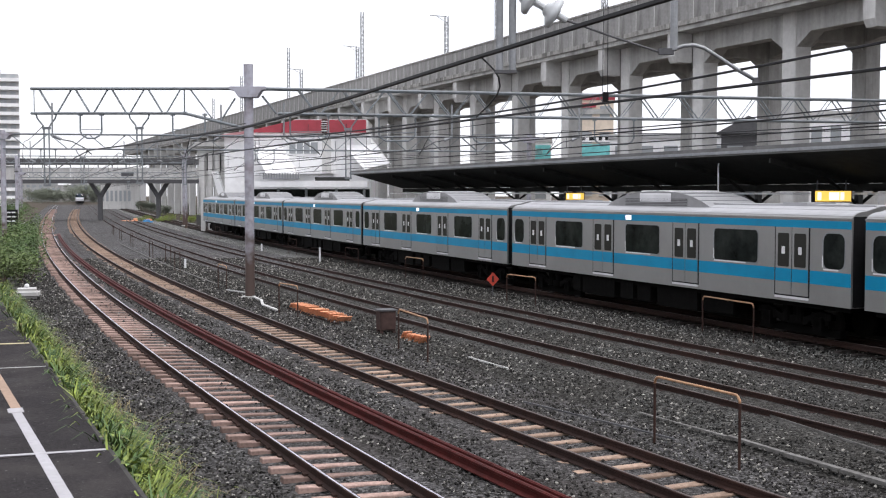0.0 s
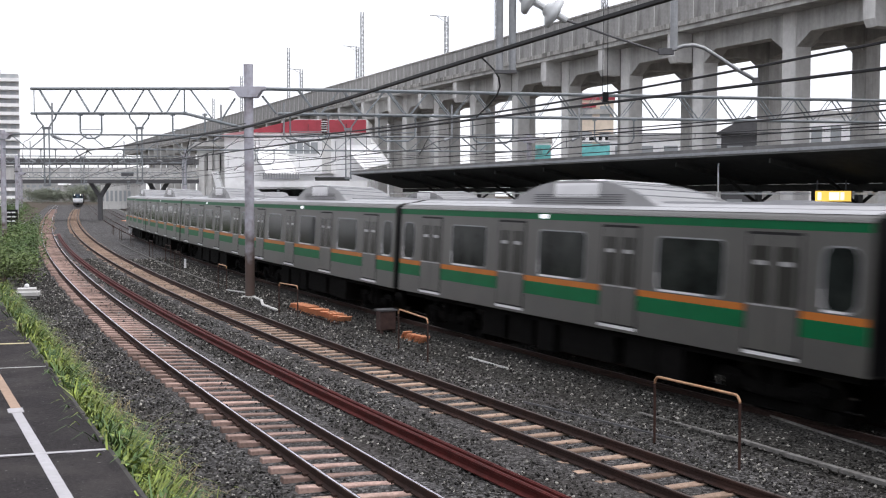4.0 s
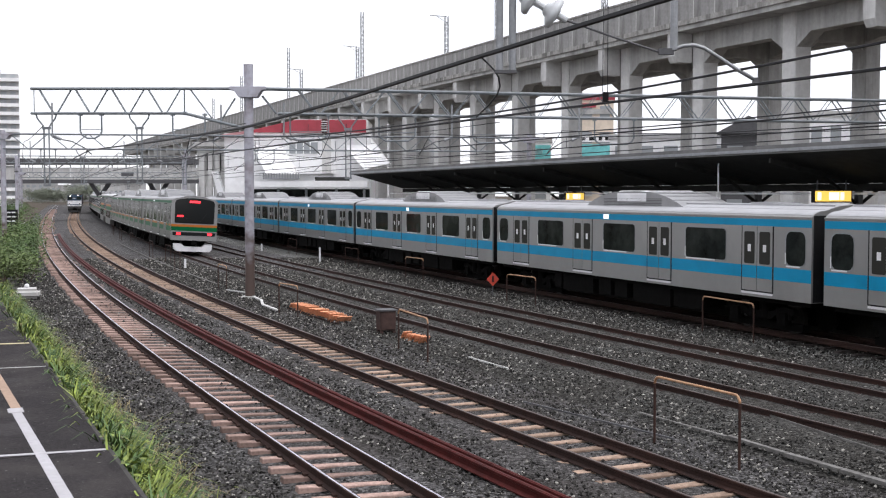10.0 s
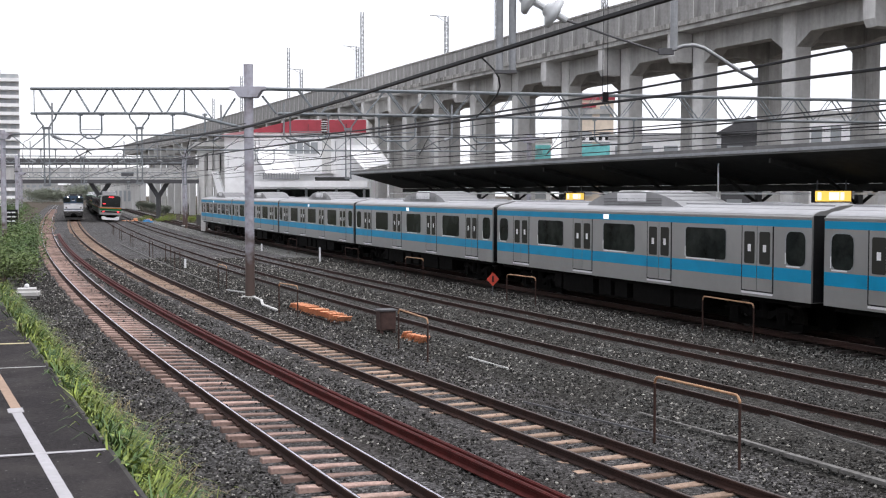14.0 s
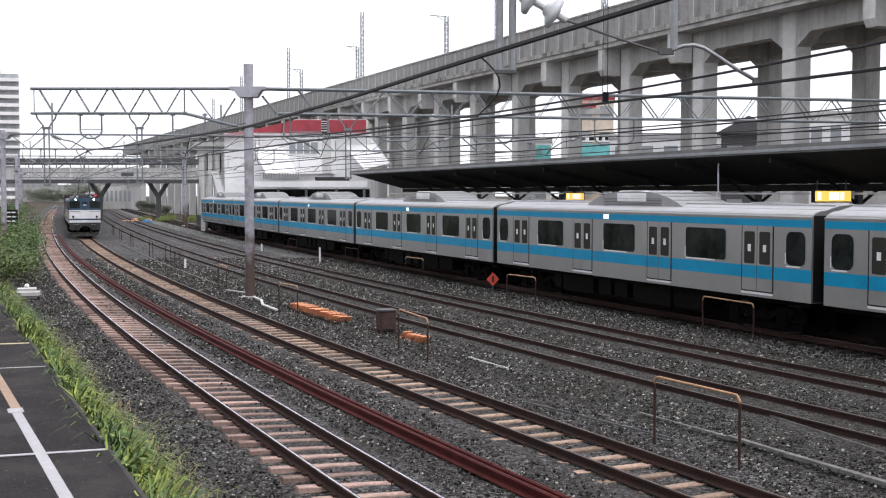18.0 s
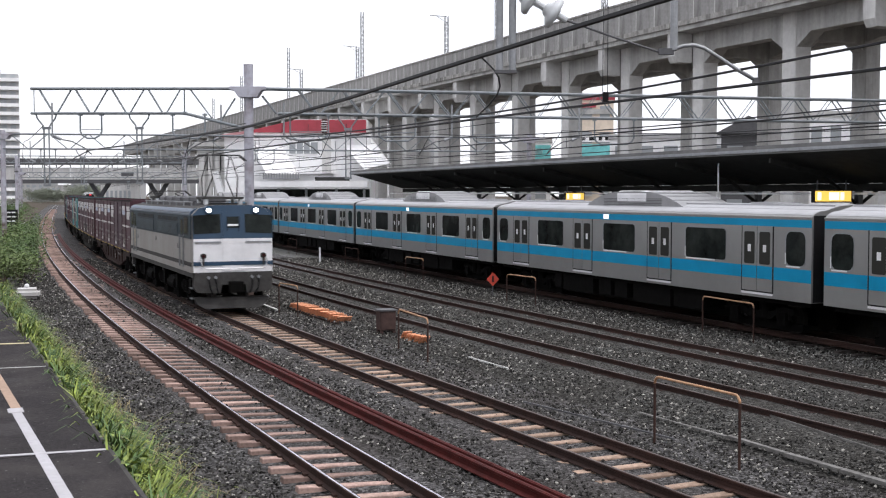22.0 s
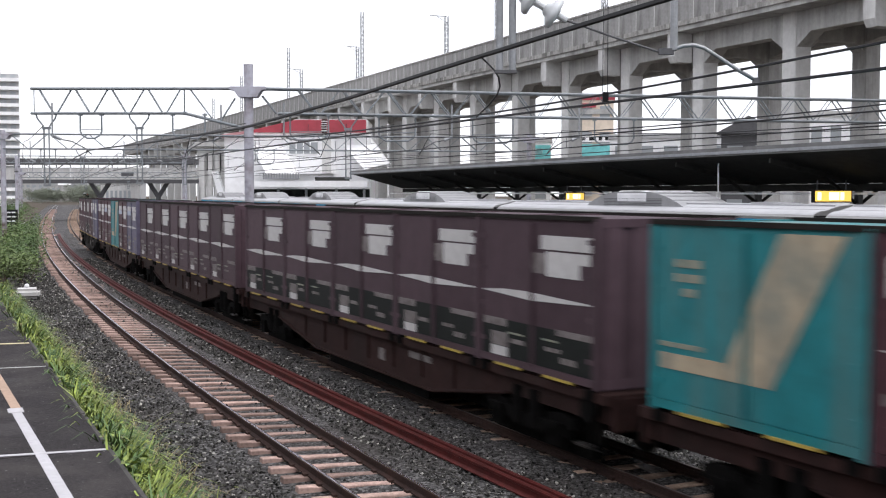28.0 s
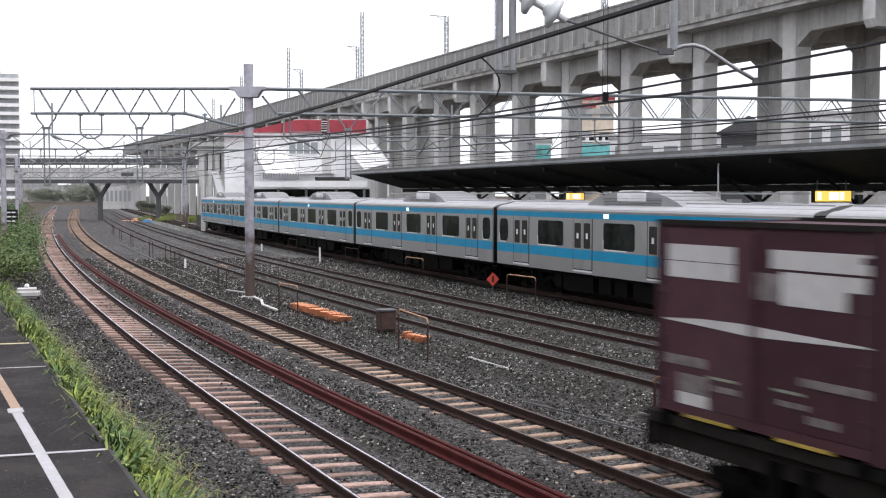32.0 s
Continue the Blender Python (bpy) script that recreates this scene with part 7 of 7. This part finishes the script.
for i in range(5):
    y = rb.uniform(230, 330)
    bush(rb.uniform(-0.262, -0.205) * y, y, rb.uniform(1.2, 2.0), rb.uniform(1.4, 2.4), "leaf_far", 400 + i, 4.0)

for i in range(26):
    y = rb.uniform(480, 600)
    bush(rb.uniform(-0.36, -0.27) * y, y, rb.uniform(3.0, 5.5), rb.uniform(4.0, 8.0), "leaf_far", 500 + i, 4.0)


def sky_block_wall():
    """Unseen tall wall beside and behind the old platform, added to block low light."""
    bm = bmesh.new()
    a, b, c = Vector((5.0, -40.0, 0)), Vector((-16.5 + 0.45 * 40, -40.0, 0)), Vector((-16.5 - 0.45 * 46, 46.0, 0))
    for p, q in ((a, b), (b, c)):
        d = (q - p).normalized()
        n = Vector((d.y, -d.x, 0)) * 0.3
        v = [bm.verts.new(w) for w in (p, q, q + n, p + n)]
        u = [bm.verts.new(w.co + Vector((0, 0, 9.0))) for w in v]
        for w in v:
            w.co.z = -0.5
        for k in range(4):
            bm.faces.new((v[k], v[(k + 1) % 4], u[(k + 1) % 4], u[k]))
        bm.faces.new(u)
        bm.faces.new(v[::-1])
    tagged(part("wall_west", bm, "sky_block_wall"), "unseen dull brown wall added to block low light", "wall", kind="structure")


sky_block_wall()


def bank():
    """The earth slope that fills the strip between the platform and the ballast."""
    bm = bmesh.new()
    rows = []
    for y in steps(-8, 62, 0.6, 0.02):
        row = []
        for d, z in ((-0.05, 0.82), (0.2, 0.72), (0.45, 0.48), (0.75, 0.16), (1.05, -0.1), (1.35, -0.3), (1.7, -0.45)):
            p = edge(y, -d, z)
            p.z += 0.07 * noise.noise((p.x * 1.7, p.y * 1.7, 3))
            row.append(bm.verts.new(p))
        rows.append(row)
    for a, b in zip(rows, rows[1:]):
        for i in range(len(a) - 1):
            bm.faces.new((a[i], a[i + 1], b[i + 1], b[i]))
    tagged(part("bank", bm, "soil", smooth=True), "earth bank between the old platform and the ballast", "bank", kind="structure")


def bank_z(d):
    return float(np.interp(d, [-0.05, 0.2, 0.45, 0.75, 1.05, 1.35, 1.7], [0.82, 0.72, 0.48, 0.16, -0.1, -0.3, -0.45]))


def grass():
    rnd = random.Random(8)
    sets = {"leaf": bmesh.new(), "leaf_dark": bmesh.new(), "straw": bmesh.new()}

    def blade(bm, p, tall, reach, wide):
        a = rnd.gauss(0.15, 1.15)
        lean = Vector((math.cos(a), math.sin(a), 0)) * tall * reach
        w = Vector((-math.sin(a), math.cos(a), 0)) * wide
        pts = [p, p + lean * 0.25 + Vector((0, 0, tall * 0.6)), p + lean * 0.65 + Vector((0, 0, tall * 0.92)), p + lean + Vector((0, 0, tall * 0.8))]
        prev = None
        for j, q in enumerate(pts):
            k = (1, 1.2, 0.8, 0.1)[j]
            pair = (bm.verts.new(q - w * k), bm.verts.new(q + w * k))
            if prev:
                bm.faces.new((prev[0], prev[1], pair[1], pair[0]))
            prev = pair
    # tufts of blades, thick beside the platform and thinner down the bank
    for i in range(2500):
        y = 6 + 30 * rnd.random() ** 1.2
        lush = 0.5 + 0.5 * noise.noise((y * 0.55, 2.0, 9))
        d = 0.03 + abs(rnd.gauss(0.2, 0.26 + 0.24 * lush))
        if d > 1.5 or (y < 14 and rnd.random() < 0.45):
            continue
        if noise.noise((y * 1.1, d * 1.6, 7)) < -0.08 and rnd.random() < 0.75:
            continue
        q = edge(y, -d, bank_z(d) - 0.02)
        kind = "straw" if rnd.random() < 0.06 + 0.55 * max(0, d - 0.5) else "leaf" if noise.noise((y * 1.3, d * 2, 4)) + rnd.uniform(-0.22, 0.22) > 0.0 else "leaf_dark"
        size = rnd.uniform(0.16, 0.46) * (0.7 + 0.8 * lush) * (1.1 - 0.45 * d)
        for k in range(rnd.randint(6, 16)):
            p = q + Vector((rnd.gauss(0, 0.07), rnd.gauss(0, 0.07), 0))
            blade(sets[kind], p, size * rnd.uniform(0.6, 1.2), rnd.uniform(0.4, 1.3), rnd.uniform(0.006, 0.015))
    # long bent stalks and runners
    for i in range(190):
        y = 7 + 22 * rnd.random()
        d = rnd.uniform(0.1, 1.6)
        blade(sets[rnd.choice(("straw", "leaf"))], edge(y, -d, bank_z(d)), rnd.uniform(0.25, 0.6), rnd.uniform(0.9, 1.8), 0.006)
    # short dry stalks where the bank meets the stones
    for i in range(520):
        y = 6.5 + 26 * rnd.random()
        d = rnd.uniform(0.45, 1.7)
        q = edge(y, -d, max(-0.22, bank_z(d)))
        for k in range(4):
            p = q + Vector((rnd.gauss(0, 0.1), rnd.gauss(0, 0.1), 0))
            blade(sets["straw"], p, rnd.uniform(0.05, 0.2), rnd.uniform(0.6, 2.2), rnd.uniform(0.003, 0.006))
    # broad-leaved weeds in clumps
    for i in range(620):
        y = 6 + 30 * rnd.random() ** 1.15
        lush = noise.noise((y * 0.55, 2.0, 9))
        if lush < -0.25:
            continue
        d = rnd.uniform(0.05, 0.5 + 0.5 * max(0, lush))
        p = edge(y, -d, bank_z(max(0, d)) + rnd.uniform(0.08, 0.34))
        leaf_quads(sets[rnd.choice(("leaf", "leaf", "leaf_dark"))], p, (0.2, 0.2, 0.18), 26, rnd.uniform(0.025, 0.05), rnd, 0.4)
    for k, bm in sets.items():
        me = bpy.data.meshes.new("grass")
        bm.to_mesh(me)
        bm.free()
        me.materials.append(M[k])
        tagged(new("weeds", me), {"leaf": "bright green grass and weeds along the platform edge", "leaf_dark": "darker green weeds along the platform edge", "straw": "dry straw-coloured grass on the bank"}[k], "weeds", kind="stuff")


def loose_stones():
    """Crushed stones lying on the beds, thickest where they are nearest."""
    rnd = np.random.RandomState(4)
    n = 140000
    u = rnd.rand(n)
    y = 10 + 64 * u ** 1.6
    a0 = np.array([line_x(1, v) for v in y]) - 2.9
    a1 = np.array([line_x(4, v) for v in y]) + 4.5
    x = a0 + (a1 - a0) * rnd.rand(n)
    keep = np.ones(n, bool)
    for k in LINES:
        if k == 5:
            continue
        lx = np.array([line_x(k, v) for v in y])
        sl = np.array([line_slope(k, v) for v in y])
        lat = (x - lx) / np.hypot(1, sl)
        keep &= ~((np.abs(lat) < 1.02) & (rnd.rand(n) < 0.93))
    keep &= (x / y > -0.41) & (x / y < 0.42)
    x, y = x[keep], y[keep]
    n = len(x)
    base = np.array([(1, 0, 0), (-1, 0, 0), (0, 1, 0), (0, -1, 0), (0, 0, 1), (0, 0, -1)], float)
    tri = np.array([(0, 2, 4), (2, 1, 4), (1, 3, 4), (3, 0, 4), (2, 0, 5), (1, 2, 5), (3, 1, 5), (0, 3, 5)])
    lx = np.array([line_x(2, v) for v in y])
    lat = (x - lx) / np.hypot(1, np.array([line_slope(2, v) for v in y]))
    bed = np.where(lat > 2.4, -0.115, np.where((lat > -1.5) & (lat < -0.62), -0.15, -0.18))
    size = (0.013 + 0.019 * rnd.rand(n)) * (0.72 + y / 60)
    turn = rnd.rand(n) * 6.28
    v = base[None] * (0.7 + 0.6 * rnd.rand(n, 6, 3)) * size[:, None, None] + (rnd.rand(n, 6, 3) - 0.5) * size[:, None, None] * 0.7
    c, s = np.cos(turn)[:, None], np.sin(turn)[:, None]
    v = np.stack((v[..., 0] * c - v[..., 1] * s + x[:, None], v[..., 0] * s + v[..., 1] * c + y[:, None], v[..., 2] * 0.8 + bed[:, None]), -1)
    pale = rnd.rand(n) < 0.13
    for pick, material, label in ((~pale, "stone", "loose dark grey crushed stones on the track beds"), (pale, "pale_stone", "loose pale grey crushed stones on the track beds")):
        w = v[pick]
        f = (tri[None] + 6 * np.arange(len(w))[:, None, None]).reshape(-1, 3)
        me = bpy.data.meshes.new("loose_stones")
        me.from_pydata(w.reshape(-1, 3).tolist(), [], f.tolist())
        me.materials.append(M[material])
        tagged(new("loose_stones", me), label, "stones", kind="stuff")


loose_stones()
bank()
grass()


def concrete_cover(x, y):
    t = thing("manhole_cover", "grey concrete chamber with a white knob among weeds", "chamber", place=pose(x, y, -0.2, 0, 0, 20))
    bm = cube(-0.5, 0.5, -0.5, 0.5, 0, 0.42)
    bmesh.ops.bevel(bm, geom=bm.edges[:], offset=0.14, segments=3, affect="EDGES")
    part("chamber", bm, "concrete_pale", t)
    bm = bmesh.new()
    bmesh.ops.create_uvsphere(bm, u_segments=12, v_segments=8, radius=0.1, matrix=pose(0, 0, 0.5))
    part("knob", bm, "white", t, smooth=True)


concrete_cover(-16.7, 46.4)


def line_pole(x, y, h, r):
    t = thing("line_pole", "tall round grey steel pole beside the tracks", "pole", "line poles", place=pose(x, y, -0.4))
    part("shaft", tube(bmesh.new(), (0, 0, 0), (0, 0, h), r, 14, r * 0.8), "pole", t)
    part("base", tube(bmesh.new(), (0, 0, 0), (0, 0, 0.5), r * 1.7, 12), "concrete_pale", t)
    part("band", tube(bmesh.new(), (0, 0, h * 0.8), (0, 0, h * 0.8 + 0.15), r * 1.15, 12), "dark_steel", t)


for x, y, h in ((-62.4, 171, 10.4), (-32.2, 144, 9.1), (-40.4, 110, 8.0)):
    line_pole(x, y, h, 0.16)


def hanging_sign(y, across, w, h, z, label):
    p = beside(5, y, across)
    t = thing("platform_sign", label, "lit sign", "platform signs", place=pose(p.x, p.y, z, 0, 0, heading(5, y) * 0.4))
    part("case", cube(-w / 2 - 0.04, w / 2 + 0.04, 0, 0.2, -h / 2 - 0.04, h / 2 + 0.04), "gasket", t)
    part("face", cube(-w / 2, w / 2, -0.02, 0, -h / 2, h / 2), "yellow", t, "glowing yellow sign face")
    for i in range(3):
        part("lit_panel", cube(-w / 2 + w * (0.06 + 0.32 * i), -w / 2 + w * (0.06 + 0.32 * i) + w * (0.28 if i == 1 else 0.1), -0.03, -0.02, -h * 0.36, h * 0.36), "sign_glow", t, "glowing white panel")
    for a in (-w * 0.4, w * 0.4):
        part("hanger", cube(a - 0.02, a + 0.02, 0.08, 0.12, h / 2, h / 2 + 0.35), "dark_steel", t)



def sight(slope, across):
    """Where along the island platform a line of that slope crosses."""
    y = 10.0
    while beside(5, y, across).x / beside(5, y, across).y > slope:
        y += 0.25
    return y


def platform_post(slope):
    p = beside(5, sight(slope, 3.2), 3.2)
    t = thing("platform_post", "thin white post under the platform roof", "post", place=pose(p.x, p.y, 1.1))
    part("shaft", tube(bmesh.new(), (0, 0, 0), (0, 0, 4.0), 0.03, 8), "white", t)
    part("foot", cube(-0.09, 0.09, -0.09, 0.09, 0, 0.06), "steel", t)


platform_post(0.241)


hanging_sign(sight(0.337, 4.4), 4.4, 1.25, 0.34, 3.93, "glowing yellow hanging sign under the platform roof")
hanging_sign(sight(0.114, 4.4), 4.4, 0.85, 0.3, 3.88, "small glowing yellow sign under the platform roof")


def notice_board(x, y):
    t = thing("notice_board", "black lineside board with white marks on a post", "sign board", place=pose(x, y, -0.4, 0, 0, 18))
    part("post", tube(bmesh.new(), (0, 0, 0), (0, 0, 3.2), 0.05), "dark_steel", t)
    part("board", cube(-0.45, 0.45, -0.06, -0.02, 2.1, 3.2), "gasket", t)
    for z in (2.3, 2.62, 2.94):
        for a in (-0.3, 0.02):
            part("label_bar", cube(a, a + 0.26, -0.07, -0.06, z, z + 0.1), "white", t)


notice_board(-32.2, 86.5)


def debris_heap(x, y, material, label, n, spread, seed):
    rnd = random.Random(seed)
    t = thing("material_heap", label, "heap", place=pose(x, y, -0.4))
    for i in range(n):
        w, d, h2 = rnd.uniform(0.3, 1.0), rnd.uniform(0.3, 0.8), rnd.uniform(0.15, 0.5)
        bm = cube(-w / 2, w / 2, -d / 2, d / 2, 0, h2)
        bmesh.ops.bevel(bm, geom=bm.edges[:], offset=0.07, segments=2, affect="EDGES", profile=0.5)
        part("bundle", bm, material, t, place=pose(rnd.uniform(-spread, spread), rnd.uniform(-1, 1), rnd.uniform(0, 0.25), rnd.uniform(-8, 8), rnd.uniform(-8, 8), rnd.uniform(0, 90)))


debris_heap(-42.6, 168, "tarp", "small heap under a blue tarpaulin", 5, 0.9, 1)
debris_heap(-45.5, 172, "sign_orange", "low heap of orange site material", 8, 2.2, 2)


GREEN_PITCH, GREEN_CAB, BLUE_PITCH = 19.3, 18.65, 19.75
GREEN_T = [(0, 15.6), (0.5, 27.8), (1, 39.8), (2, 65.2), (3, 90.9), (4, 116.8), (6, 169.5), (8, 222.4), (8.5, 235.7), (9, 248.9), (10, 274.6), (11, 299.0), (12, 322.8), (13, 345.8), (14, 369.3), (17, 447), (20, 532), (32, 860)]
FREIGHT_T = [(0, 435), (6, 325), (10, 253), (14, 183), (17, 130), (18, 113.5), (19, 97), (20, 80.2), (21, 62.5), (22, 43.2), (22.5, 33.1), (23, 23.3), (25, -15.8), (28, -75.35), (29, -94.65), (31, -133.3), (32, -153.1)]
BLUE_T = [(0, 32.0), (0.4, 32.45), (4, 33.35), (7.8, 33.45), (8.5, 33.45), (32, 33.45)]
# BLUE: the joint nearest the camera; GREEN: the leading end; FREIGHT: the leading end


def glide(table, t):
    ts, ss = zip(*table)
    i = max(0, min(len(ts) - 2, int(np.searchsorted(ts, t)) - 1))
    d = [(ss[j + 1] - ss[j]) / (ts[j + 1] - ts[j]) for j in range(len(ts) - 1)]
    m = [d[0]] + [0 if d[j] * d[j + 1] <= 0 else 2 * d[j] * d[j + 1] / (d[j] + d[j + 1]) for j in range(len(d) - 1)] + [d[-1]]
    h = ts[i + 1] - ts[i]
    u = (t - ts[i]) / h
    return ss[i] * (2 * u**3 - 3 * u**2 + 1) + h * m[i] * (u**3 - 2 * u**2 + u) + ss[i + 1] * (3 * u**2 - 2 * u**3) + h * m[i + 1] * (u**3 - u**2)


def motions():
    times = [i * 0.5 for i in range(65)]
    for i, c in enumerate(GREEN):
        back = GREEN_CAB / 2 if i == 0 else GREEN_CAB + (i - 0.5) * GREEN_PITCH if i < 9 else GREEN_CAB * 1.5 + 8 * GREEN_PITCH
        walk(c, [(t, car_pose(3, glide(GREEN_T, t) - back, 6.5, 3.0, 0.05)) for t in times])
    walk(LOCO, [(t, car_pose(2, glide(FREIGHT_T, t) + 7.6, 4.5)) for t in times])
    for i, c in enumerate(WAGONS):
        walk(c, [(t, car_pose(2, glide(FREIGHT_T, t) + 15.7 + (i + 0.5) * WAGON_PITCH)) for t in times])
    for i, c in enumerate(BLUE):
        walk(c, [(t, car_pose(5, glide(BLUE_T, t) + (i - 1 + 0.5) * BLUE_PITCH)) for t in times])


motions()
